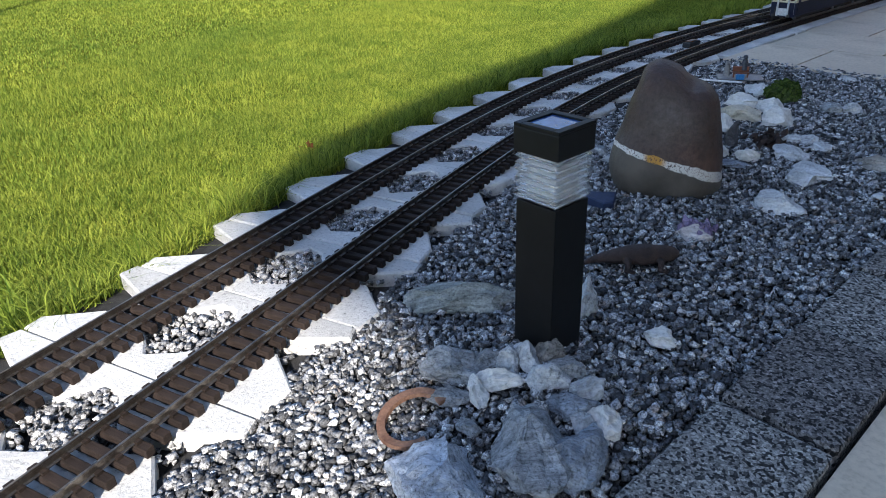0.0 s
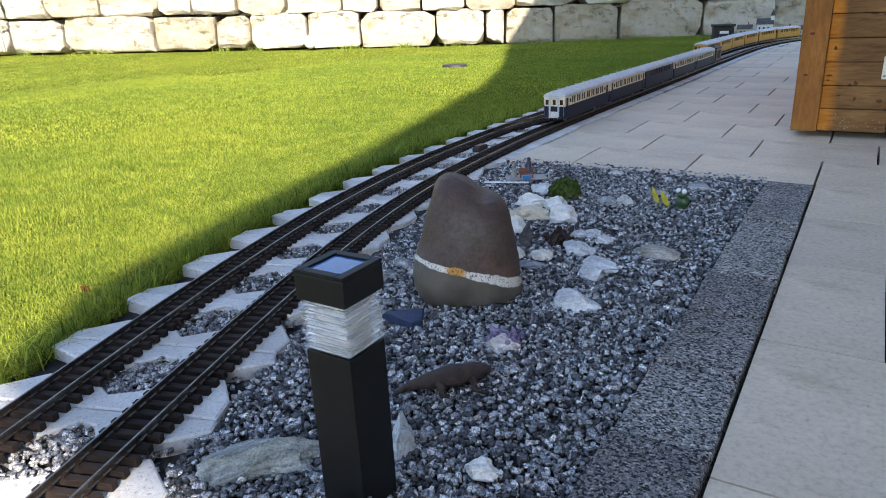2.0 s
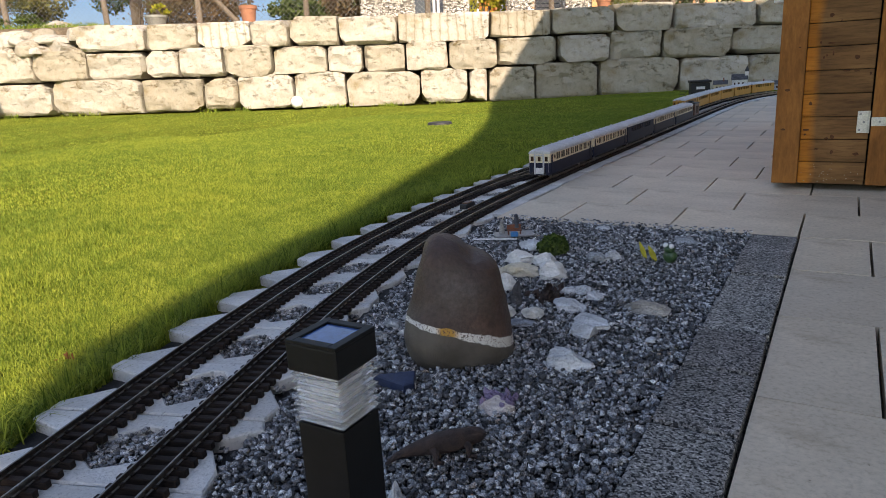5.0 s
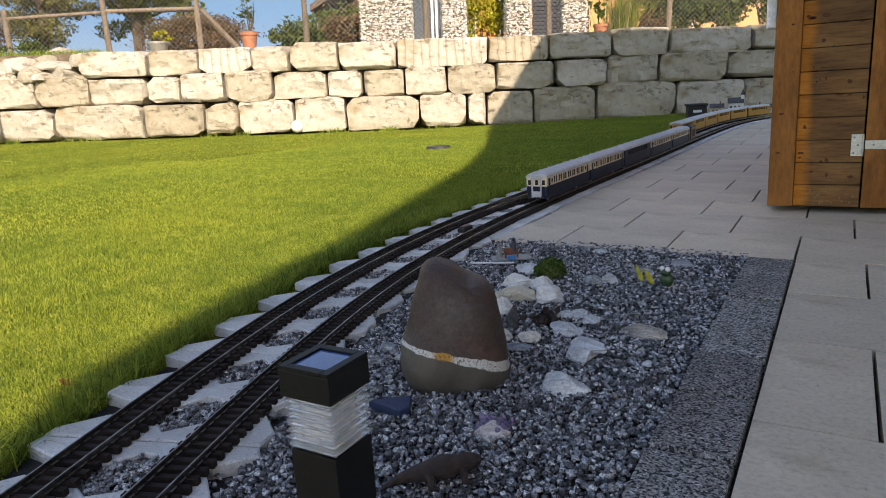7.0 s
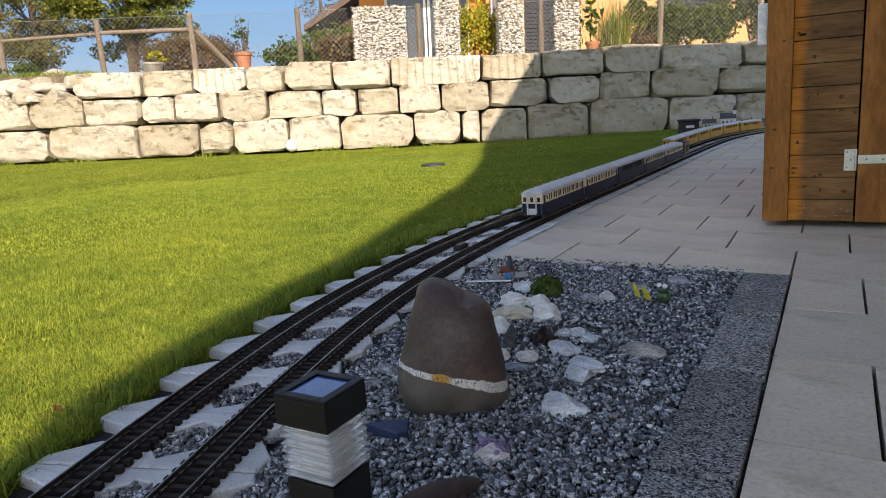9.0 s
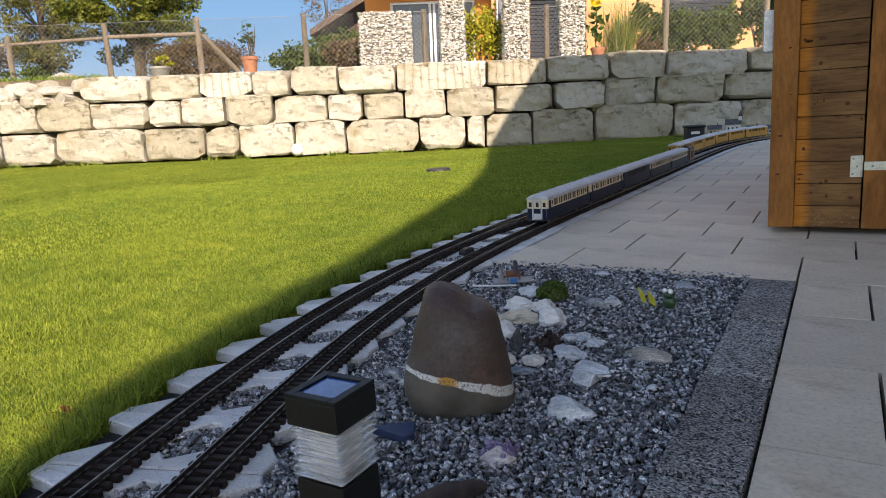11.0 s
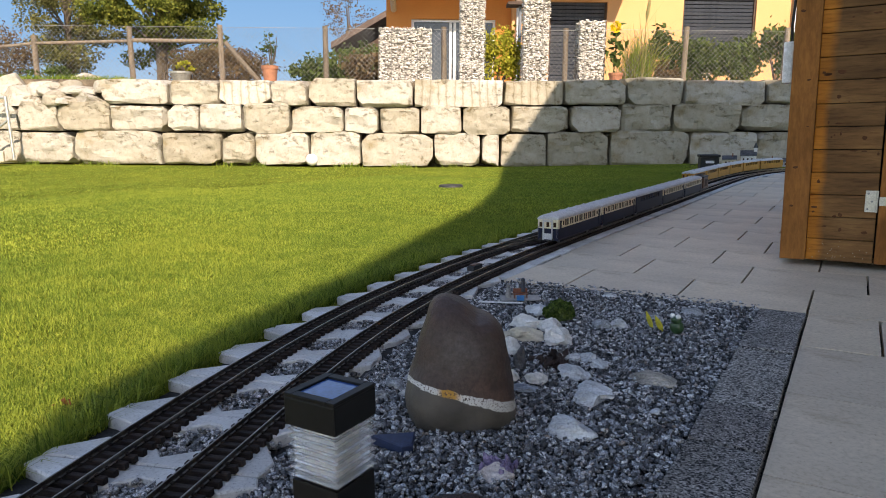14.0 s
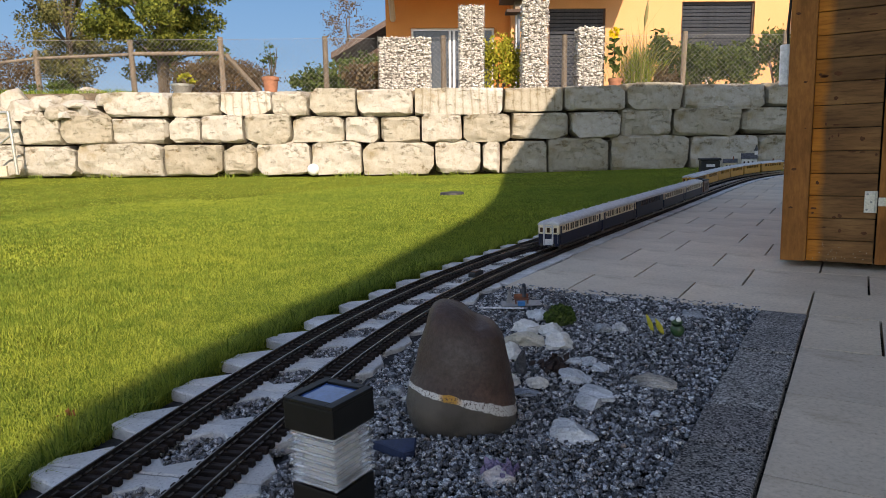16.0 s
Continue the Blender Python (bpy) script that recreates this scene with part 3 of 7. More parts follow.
def leaves(name, centres, size, material, seed, parent=None, long=1.6, droop=0.0):
    """Many small leaves, two triangles each, in one mesh."""
    rng = np.random.default_rng(seed)
    c = np.asarray(centres, float)
    n = len(c)
    a = rng.normal(size=(n, 3))
    a[:, 2] -= droop
    a /= np.linalg.norm(a, axis=1, keepdims=True)
    b = np.cross(a, rng.normal(size=(n, 3)))
    b /= np.linalg.norm(b, axis=1, keepdims=True)
    s = size * rng.uniform(0.6, 1.3, (n, 1))
    up = np.cross(a, b) * s * 0.18
    v = np.stack([c - a * s * long / 2, c + b * s / 2 + up, c + a * s * long / 2, c - b * s / 2 + up], 1).reshape(-1, 3)
    i = 4 * np.arange(n)[:, None]
    f = np.concatenate([i + [0, 1, 2], i + [0, 2, 3]])
    return joined(name, v.tolist(), f.tolist(), material, parent)


def blades(name, roots, height, width, material, seed, lean=0.35, parent=None, single=False):
    """Grass blades: a bent strip of three triangles each, or one leaning triangle where they are far off."""
    rng = np.random.default_rng(seed)
    r = np.asarray(roots, float)
    n = len(r)
    h = np.asarray(height) * rng.uniform(0.55, 1.25, n)
    ang = rng.uniform(0, math.tau, n)
    side = np.stack([np.cos(ang), np.sin(ang), 0 * ang], -1) * np.asarray(width).reshape(-1, 1) / 2
    a2 = rng.uniform(0, math.tau, n)
    bend = np.stack([np.cos(a2), np.sin(a2), 0 * a2], -1) * (h * np.abs(rng.normal(0, lean, n)))[:, None]
    up = np.stack([0 * h, 0 * h, h], -1)
    mid = r + up * 0.6 + bend * 0.35
    tip = r + up * rng.uniform(0.8, 1.0, (n, 1)) + bend
    if single:
        v = np.stack([r - side, r + side, tip], 1).reshape(-1, 3)
        return joined(name, v.tolist(), (3 * np.arange(n)[:, None] + [0, 1, 2]).tolist(), material, parent)
    v = np.stack([r - side, r + side, mid - side * 0.8, mid + side * 0.8, tip], 1).reshape(-1, 3)
    i = 5 * np.arange(n)[:, None]
    f = np.concatenate([i + [0, 1, 3], i + [0, 3, 2], i + [2, 3, 4]])
    return joined(name, v.tolist(), f.tolist(), material, parent)


# ---- plan of the two tracks ----
RY = np.array([-0.60, -0.30, -0.06, 0.28, 0.50, 0.65, 0.88, 1.115, 1.36, 1.6, 1.96, 2.35, 2.9, 3.5, 4.5, 5.5, 6.5, 7.2, 7.8, 8.3, 8.7])
RX = np.array([-0.34, -0.445, -0.54, -0.655, -0.738, -0.788, -0.865, -0.93, -0.985, -1.018, -1.045, -1.055, -1.045, -1.03, -1.005, -0.985, -0.955, -0.91, -0.80, -0.60, -0.25])
_t = np.linspace(0, 1, 1400)
_d = np.r_[0, np.cumsum(np.hypot(np.diff(RX), np.diff(RY)))]
_d /= _d[-1]
_x, _y = np.interp(_t, _d, RX), np.interp(_t, _d, RY)
for _ in range(5):
    k = np.ones(61) / 61
    _x = np.convolve(np.pad(_x, 30, "reflect", reflect_type="odd"), k, "valid")
    _y = np.convolve(np.pad(_y, 30, "reflect", reflect_type="odd"), k, "valid")
RIGHT = np.stack([_x, _y], -1)
ARC = np.r_[0, np.cumsum(np.linalg.norm(np.diff(RIGHT, axis=0), axis=1))]
GAP = 0.162


def along(s, off=0.0):
    """A place on the tracks: s metres along the right-hand one, off metres to its right; and the heading."""
    x, y = np.interp(s, ARC, RIGHT[:, 0]), np.interp(s, ARC, RIGHT[:, 1])
    x2, y2 = np.interp(s + 0.02, ARC, RIGHT[:, 0]), np.interp(s + 0.02, ARC, RIGHT[:, 1])
    x1, y1 = np.interp(s - 0.02, ARC, RIGHT[:, 0]), np.interp(s - 0.02, ARC, RIGHT[:, 1])
    h = math.atan2(y2 - y1, x2 - x1)
    return Vector((x + off * math.sin(h), y - off * math.cos(h), 0)), h


def s_at(y):
    return float(np.interp(y, RIGHT[:, 1], ARC))


RAIL_TOP = 0.021
S_END = float(ARC[-1]) - 0.05

# ---- far frame: the wall at the lawn's end and all behind it lie square to one another ----
FW = Vector((-0.5268, 0.85, 0)).normalized()
RT = Vector((FW.y, -FW.x, 0))
TAU = radians(1.4)
FAR = Matrix(((RT.x * math.cos(TAU), FW.x, RT.x * math.sin(TAU), FW.x * 9.8), (RT.y * math.cos(TAU), FW.y, RT.y * math.sin(TAU), FW.y * 9.8), (-math.sin(TAU), 0, math.cos(TAU), 0.05), (0, 0, 0, 1)))


def far(x, y, z, turn=0):
    return FAR @ pose(x, y, z, 0, 0, turn)


# ---- ground, lawn ----
def lawn_z(x, y):
    d = x * FW.x + y * FW.y
    s = -(x * RT.x + y * RT.y)
    rise = np.clip(d / 9.8, 0, 1.0) ** 1.2 * (0.055 + 0.0245 * s)
    side = np.clip((s + 3.0) / 2.0, 0, 1)
    return -0.03 + np.maximum(rise - 0.085 * np.clip((d - 4) / 5, 0, 1) + 0.03 * np.clip((d - 3) / 6, 0, 1), 0) * side


def axis(lo, hi, step, far_):
    a = np.arange(lo, hi + 1e-6, step)
    g = np.array([0.5, 1.5, 4, 10, 30, 90, 300, 900]) * far_
    return np.r_[lo - g[::-1], a, hi + g]


gx, gy = axis(-14, 6, 0.25, 1.0), axis(-4, 13, 0.25, 1.0)
GX, GY = np.meshgrid(gx, gy)
GZ = lawn_z(np.clip(GX, -14, 6), np.clip(GY, -4, 13))
RXX = np.interp(GY, RIGHT[:, 1], RIGHT[:, 0])
GZ = np.where((GX > RXX) & (GY > -1.6) & (GY < 8.8), -0.09, GZ)
GZ = np.where((GX > -14) & (GX < 6) & (GY > -4) & (GY < 13), GZ, np.minimum(GZ, 0.15))
nx, ny = len(gx), len(gy)
idx = np.arange(nx * ny).reshape(ny, nx)
quads = np.stack([idx[:-1, :-1], idx[:-1, 1:], idx[1:, 1:], idx[1:, :-1]], -1).reshape(-1, 4)
ground = joined("ground", np.stack([GX, GY, GZ], -1).reshape(-1, 3).tolist(), quads.tolist(), M["turf"], smooth=True)
tagged(ground, "green mown lawn turf spreading to the garden wall", "ground", kind="structure")

rng = np.random.default_rng(11)


def lawn_roots(n, lo, hi, ylo, yhi):
    """Roots spread evenly over the lawn between two distances from the track's edge."""
    y = rng.uniform(ylo, yhi, n)
    s = np.interp(y, RIGHT[:, 1], ARC)
    ex = np.interp(y, RIGHT[:, 1], RIGHT[:, 0]) - GAP - 0.128
    x = ex - rng.uniform(lo, hi, n)
    d = x * FW.x + y * FW.y
    ok = d < 9.72
    x, y = x[ok], y[ok]
    return np.stack([x, y, lawn_z(x, y)], -1)


def tall(roots):
    """Mown short on the lawn, left long where the mower does not reach the plates."""
    e = np.interp(roots[:, 1], RIGHT[:, 1], RIGHT[:, 0]) - GAP - 0.115 - roots[:, 0]
    return 0.0155 + 0.050 * np.exp(-e / 0.055) + 0.005 * (np.sin(roots[:, 0] * 9) * np.cos(roots[:, 1] * 7))


near = lawn_roots(150000, 0.012, 0.55, -0.35, 2.4)
g = blades("grass", near, tall(near), np.full(len(near), 0.0019), M["grass"], 1, 0.95)
tagged(g, "bright green lawn grass beside the rails", "grass", kind="stuff")
near = np.concatenate([lawn_roots(160000, 0.55, 1.6, -0.5, 3.25), lawn_roots(40000, 0.012, 0.55, 2.4, 3.4)])
g = blades("grass", near, tall(near), np.full(len(near), 0.0030), M["grass"], 5, 0.75, single=True)
tagged(g, "bright green mown lawn grass near the rails", "grass", kind="stuff")
mid = np.concatenate([lawn_roots(130000, 1.6, 4.0, -0.5, 4.0), lawn_roots(120000, 0.02, 3.5, 3.2, 6.5)])
g = blades("grass", mid, np.full(len(mid), 0.0130), np.full(len(mid), 0.0056), M["grass"], 2, 0.7, single=True)
tagged(g, "bright green mown lawn grass", "grass", kind="stuff")
wide = np.concatenate([lawn_roots(190000, 3.3, 13.0, 2.0, 10.5), lawn_roots(50000, 0.02, 3.5, 6.5, 11.0), lawn_roots(30000, 4.0, 10.0, -1.0, 4.0)])
g = blades("grass", wide, np.full(len(wide), 0.0100), np.full(len(wide), 0.0072), M["grass"], 3, 0.7, single=True)
tagged(g, "green mown lawn grass before the stone wall", "grass", kind="stuff")
# long tufts that hang over the concrete plates
tuft = []
for _ in range(105):
    y = rng.uniform(-0.2, 4.5)
    ex = float(np.interp(y, RIGHT[:, 1], RIGHT[:, 0])) - GAP - 0.145
    for _ in range(14):
        tuft.append((ex - abs(rng.normal(0, 0.03)), y + rng.normal(0, 0.03), -0.03))
g = blades("grass", np.array(tuft), np.full(len(tuft), 0.085), np.full(len(tuft), 0.0028), M["grass"], 4, 0.7)
tagged(g, "long uncut grass tufts along the track edge", "grass", kind="stuff")

# ---- gravel bed ----
def heap_z(x, y):
    """The gravel is heaped round the lamp's foot and under the stone pile."""
    return 0.021 * np.exp(-((x + 0.365) ** 2 + (y - 0.395) ** 2) / (2 * 0.060 ** 2)) + 0.012 * np.exp(-((x + 0.30) ** 2 + (y - 0.335) ** 2) / (2 * 0.055 ** 2))


bm = bmesh.new()
prism(bm, [(-0.21, -0.7), (-0.21, 1.93), (-0.99, 1.99), (-0.985, 1.6), (-0.9, 1.2), (-0.72, 0.7), (-0.58, 0.3), (-0.5, 0.0), (-0.3, -0.7)], -0.05, -0.012)
hr = []
for i in range(9):
    rad = 0.24 * i / 8
    hr.append([bm.verts.new((-0.34 + min(rad * math.cos(a), 0.125), 0.37 + rad * math.sin(a), -0.0125 + float(heap_z(-0.34 + min(rad * math.cos(a), 0.125), 0.37 + rad * math.sin(a))) - 0.0004 * i)) for a in np.linspace(0, math.tau, 28, endpoint=False)])
for a, b in zip(hr[1:], hr[2:]):
    for k in range(28):
        bm.faces.new((a[k], b[k], b[(k + 1) % 28], a[(k + 1) % 28]))
bm.faces.new(hr[1])
bmesh.ops.delete(bm, geom=hr[0], context="VERTS")
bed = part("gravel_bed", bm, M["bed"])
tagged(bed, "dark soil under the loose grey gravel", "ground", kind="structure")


def gravel_places(n, y0, y1, seed):
    r = np.random.default_rng(seed)
    y = r.uniform(y0, y1, n)
    left = np.interp(y, RIGHT[:, 1], RIGHT[:, 0]) + 0.070
    x = left + (-0.208 - left) * r.uniform(0, 1, n)
    return x, y, r


x, y, r = gravel_places(33000, -0.35, 0.75, 5)
sz = 0.0027 + 0.0031 * r.uniform(0, 1, len(x)) ** 1.6
c1 = pebbles("gravel", np.stack([x, y, r.uniform(-0.016, 0.0005, len(x)) + heap_z(x, y) - 0.008 * np.clip(1 - (x - np.interp(y, RIGHT[:, 1], RIGHT[:, 0]) - 0.07) / 0.05, 0, 1)], -1), sz, M["gravel"], 6, blocky=True)
tagged(c1, "loose grey and white crushed stone gravel", "gravel", kind="stuff")
x, y, r = gravel_places(46000, 0.75, 1.95, 7)
sz = 0.0027 + 0.0031 * r.uniform(0, 1, len(x)) ** 1.6
c2 = pebbles("gravel", np.stack([x, y, r.uniform(-0.016, 0.0005, len(x)) + heap_z(x, y) - 0.008 * np.clip(1 - (x - np.interp(y, RIGHT[:, 1], RIGHT[:, 0]) - 0.07) / 0.05, 0, 1)], -1), sz, M["gravel"], 8, blocky=True)
tagged(c2, "loose grey and white crushed stone gravel", "gravel", kind="stuff")

# ---- granite kerb ----
kerb = thing("kerb", pose(-0.155, 0, 0), "row of speckled grey granite kerb blocks", "kerb", kind="structure")
KY = [-0.62, -0.34, -0.14, 0.07, 0.27, 0.465, 0.646, 0.825, 1.013, 1.178, 1.355, 1.521, 1.681, 1.89]
for a, b in zip(KY, KY[1:]):
    bm = bmesh.new()
    box(bm, -0.049, 0.059, a + 0.003, b - 0.003, -0.08, 0.006 + random.uniform(-0.003, 0.003), 0.005)
    bmesh.ops.rotate(bm, verts=bm.verts[:], cent=(0, (a + b) / 2, 0), matrix=Matrix.Rotation(random.uniform(-0.022, 0.022), 3, "Z"))
    part("kerb_block", bm, M["kerb"], kerb)

# ---- paving ----
bm = bmesh.new()
prism(bm, [(-0.103, -1.5), (3.5, -1.5), (3.5, 8.6), (-0.55, 8.6), (-0.80, 7.4), (-0.86, 6), (-0.89, 4), (-0.955, 2.4), (-0.98, 1.93), (-0.103, 1.93)], -0.08, -0.032)
tagged(part("paving_base", bm, M["core"]), "dark bedding under the paving slabs", "ground", kind="structure")
paving = thing("pavement", pose(0, 0, 0), "terrace of pale beige concrete slabs with open joints", "paving", kind="structure")
slab_meshes = {}


def slab_mesh(w, d):
    key = (round(w, 3), round(d, 3))
    if key not in slab_meshes:
        bm = box(bmesh.new(), 0, w, 0, d, -0.035, 0, 0.0005)
        me = bpy.data.meshes.new("slab")
        bm.to_mesh(me)
        bm.free()
        me.materials.append(M["slab"])
        slab_meshes[key] = me
    return slab_meshes[key]


def lay_slab(x0, x1, y0, y1):
    """One slab, with an open joint at its sides and tight ones at its ends."""
    ob = new("slab", slab_mesh(x1 - x0 - 0.006, y1 - y0 - 0.0032))
    ob.parent = paving
    ob.location = (x0 + 0.003, y0, random.uniform(-0.0004, 0.0004))


row_y = [1.912 + 0.289 * n for n in range(24)]
for n, (a, b) in enumerate(zip(row_y, row_y[1:])):
    start = -0.425 if n % 2 == 0 else -0.29
    left = float(np.interp((a + b) / 2, RIGHT[:, 1], RIGHT[:, 0])) + 0.085 + 0.02 * min(1.0, (a - 1.9) / 2)
    x = start - 0.33 * 4
    while x < 2.6:
        x0, x1 = max(x, left), x + 0.33
        if x1 - x0 > 0.05:
            lay_slab(x0, x1, a, b)
        x += 0.33
side_y = [-1.05, -0.72, -0.38, -0.04, 0.29, 0.62, 0.962, 1.305, 1.61, 1.910]
for n, (a, b) in enumerate(zip(side_y, side_y[1:])):
    cuts = [-0.094] + [(0.062 if n % 2 == 0 else 0.19) + 0.33 * k for k in range(7)]
    for x0, x1 in zip(cuts, cuts[1:]):
        lay_slab(x0, x1, a, b)

# ---- track bed: concrete plates ----
plates = thing("track_bed", pose(0, 0, 0), "pale concrete plates with grit between them carrying the rails", "track bed", kind="structure")


def plate(s0, outline):
    """A plate from its outline along and across the tracks (across: from the middle between them, right is positive)."""
    pts = []
    for ds, n in outline:
        q, _ = along(s0 + ds, n - GAP / 2)
        pts.append((q.x, q.y))
    dz = random.uniform(-0.0015, 0.0015)
    part("concrete_plate", prism(bmesh.new(), pts, -0.055, 0.0 + dz, 0.0026), M["plate"], plates)


PITCH = 0.173
s = 0.915 - 5 * PITCH
grit = []
while s < S_END - 0.2:
    # each plate spans both tracks; a joint runs across, and between one plate's notch and the next one's rounded end lies a hollow
    pt = PITCH if s < 1.40 else 0.162
    k = pt / PITCH
    kb = (PITCH if s < 1.50 else 0.162) / PITCH
    j = lambda a=0.004: random.uniform(-a, a)
    far_side = s > s_at(1.95)
    if far_side:
        right_a = [(0.095 * k, 0.165 + j()), (0.0012, 0.166)]
        right_b = [(-0.0012, 0.166), (-0.0765 * kb, 0.165 + j()), (-0.076 * kb, 0.10)]
    else:
        out = 0.172 if s < 0.95 else 0.158 if s < 1.35 else 0.146
        right_a = [(0.093 * k, 0.122 + j()), (0.045 * k + j(), out + j(0.008)), (0.0012, out + j())]
        right_b = [(-0.0012, out + j()), (-0.022 * kb + j(), out + j(0.008)), (-0.052 * kb, 0.120)]
    plate(s, [(0.0012, -0.204), (0.026 * k + j(), -0.206 + j()), (0.072 * k, -0.142), (0.062 * k, -0.062), (0.048 * k + j(0.002), -0.040), (0.030 * k + j(), -0.020 + j()), (0.046 * k, 0.012 + j()), (0.068 * k + j(), 0.044)] + right_a)
    plate(s, [(-0.0012, -0.204), (-0.028 * kb + j(), -0.211 + j()), (-0.055 * kb, -0.140), (-0.086 * kb, -0.064), (-0.056 * kb + j(), -0.036), (-0.030 * kb + j(), -0.012 + j()), (-0.034 * kb, 0.014), (-0.058 * kb + j(), 0.036), (-0.074 * kb, 0.060)] + right_b[::-1])
    for _ in range(420 if s < s_at(3.0) else 60):
        q, _h = along(s + random.uniform(0.036, 0.146) * k, -GAP / 2 + random.uniform(-0.066, 0.052))
        grit.append((q.x, q.y, random.uniform(-0.014, -0.004)))
    for _ in range(90 if s < s_at(3.0) else 20):
        q, _h = along(s + random.uniform(0.07, 0.125) * k, -GAP / 2 + random.choice((random.uniform(-0.15, -0.06), random.uniform(0.05, 0.13))))
        grit.append((q.x, q.y, random.uniform(-0.018, -0.009)))
    s += pt
# dark bedding under the plates
bv, bf = [], []
for s in np.arange(0.0, S_END, 0.05):
    for n in (-0.188, 0.160):
        q, _h = along(s, n - GAP / 2)
        bv.append((q.x, q.y, -0.022))
for k in range(len(bv) // 2 - 1):
    bf.append((2 * k, 2 * k + 1, 2 * k + 3, 2 * k + 2))
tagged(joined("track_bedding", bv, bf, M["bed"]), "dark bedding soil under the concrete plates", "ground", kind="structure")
gr = pebbles("grit", np.array(grit), np.random.default_rng(3).uniform(0.0030, 0.0052, len(grit)), M["grit"], 9, blocky=True)
tagged(gr, "dark grey grit filling the hollows between plates", "gravel", kind="stuff")

# bare soil bank, near-black so the gap beside the plates reads as shaded
bv, bf = [], []
for s in np.arange(0.0, S_END, 0.05):
    for n, z in ((-0.186, -0.0225), (-0.240, -0.0265)):
        q, _h = along(s, n - GAP / 2)
        bv.append((q.x, q.y, z))
for k in range(len(bv) // 2 - 1):
    bf.append((2 * k, 2 * k + 1, 2 * k + 3, 2 * k + 2))
tagged(joined("soil_edge", bv, bf, M["bed"]), "bare soil between the lawn and the plates, darkened as a shaded gap", "ground", kind="structure")

# ---- the two tracks ----
sleeper_bm = bmesh.new()
box(sleeper_bm, -0.040, 0.040, -0.0049, 0.0049, 0.0, 0.0105, 0.0012)
for sx in (-1, 1):
    box(sleeper_bm, sx * 0.0225 - 0.0055, sx * 0.0225 + 0.0055, -0.0032, 0.0032, 0.0104, 0.0134, 0.0)
sleeper_mesh = bpy.data.meshes.new("sleeper")
sleeper_bm.to_mesh(sleeper_mesh)
sleeper_bm.free()
sleeper_mesh.materials.append(M["sleeper"])


def rail_bar(points, name, parent):
    """A rail with its foot, web and head, swept along points."""
    prof = [(-0.0028, 0.0), (-0.0028, 0.0010), (-0.0007, 0.0018), (-0.0007, 0.0066), (-0.0014, 0.0073), (-0.0012, 0.0092), (0.0012, 0.0092), (0.0014, 0.0073), (0.0007, 0.0066), (0.0007, 0.0018), (0.0028, 0.0010), (0.0028, 0.0)]
    bm = bmesh.new()
    rings = []
    for q, h in points:
        rings.append([bm.verts.new((q.x + a * math.sin(h), q.y - a * math.cos(h), 0.0112 + b)) for a, b in prof])
    k = len(prof)
    for a, b in zip(rings, rings[1:]):
        for i in range(k):
            bm.faces.new((a[i], a[(i + 1) % k], b[(i + 1) % k], b[i]))
    bm.faces.new(rings[0])
    bm.faces.new(rings[-1][::-1])
    bmesh.ops.recalc_face_normals(bm, faces=bm.faces[:])
    return part(name, bm, M["rail"], parent)


def build_track(off, label):
    tr = thing("model_railway_track", pose(0, 0, 0), label, "track", "garden railway tracks")
    ss = np.arange(0.0, S_END, 0.03)
    for side in (-0.0225, 0.0225):
        rail_bar([along(s, off + side) for s in ss], "rail", tr)
    s, n = 0.01, 0
    rest_v, rest_f = [], []
    base_v = [v.co.copy() for v in sleeper_mesh.vertices]
    base_f = [tuple(p.vertices) for p in sleeper_mesh.polygons]
    while s < S_END:
        q, h = along(s, off)
        mt = Matrix.Translation(q) @ Matrix.Rotation(h - math.pi / 2 + random.uniform(-0.02, 0.02), 4, "Z")
        if n < 215:
            ob = new("sleeper", sleeper_mesh)
            ob.parent = tr
            ob.matrix_basis = mt
        else:
            k = len(rest_v)
            rest_v += [tuple(mt @ v) for v in base_v]
            rest_f += [tuple(i + k for i in f) for f in base_f]
        s += 0.0209
        n += 1
    tagged(joined("sleeper_run", rest_v, rest_f, M["sleeper"], tr), kind="stuff")
    return tr


build_track(0.0, "narrow metal rails on dark brown sleepers")
build_track(-GAP, "narrow metal rails on dark brown sleepers beside the lawn")

# the crossover between the two tracks
cross = thing("track_crossover", pose(0, 0, 0), "rails of a crossover joining the two tracks", "track", "garden railway tracks")
S0, S1 = s_at(2.25), s_at(3.45)
pts = []
for k in range(31):
    u = k / 30
    e = u * u * (3 - 2 * u)
    pts.append((S0 + (S1 - S0) * u, -GAP * (1 - e)))
for side in (-0.0225, 0.0225):
    line = []
    for s, o in pts:
        q, h = along(s, o + side)
        q.z -= 0.0015
        line.append((q, h))
    rail_bar(line, "rail", cross)
for k in range(58):
    u = k / 57
    e = u * u * (3 - 2 * u)
    if 0.12 < u < 0.9:
        q, h = along(S0 + (S1 - S0) * u, -GAP * (1 - e))
        ob = new("sleeper", sleeper_mesh)
        ob.parent = cross
        ob.matrix_basis = Matrix.Translation(q - Vector((0, 0, 0.0015))) @ Matrix.Rotation(h - math.pi / 2, 4, "Z")

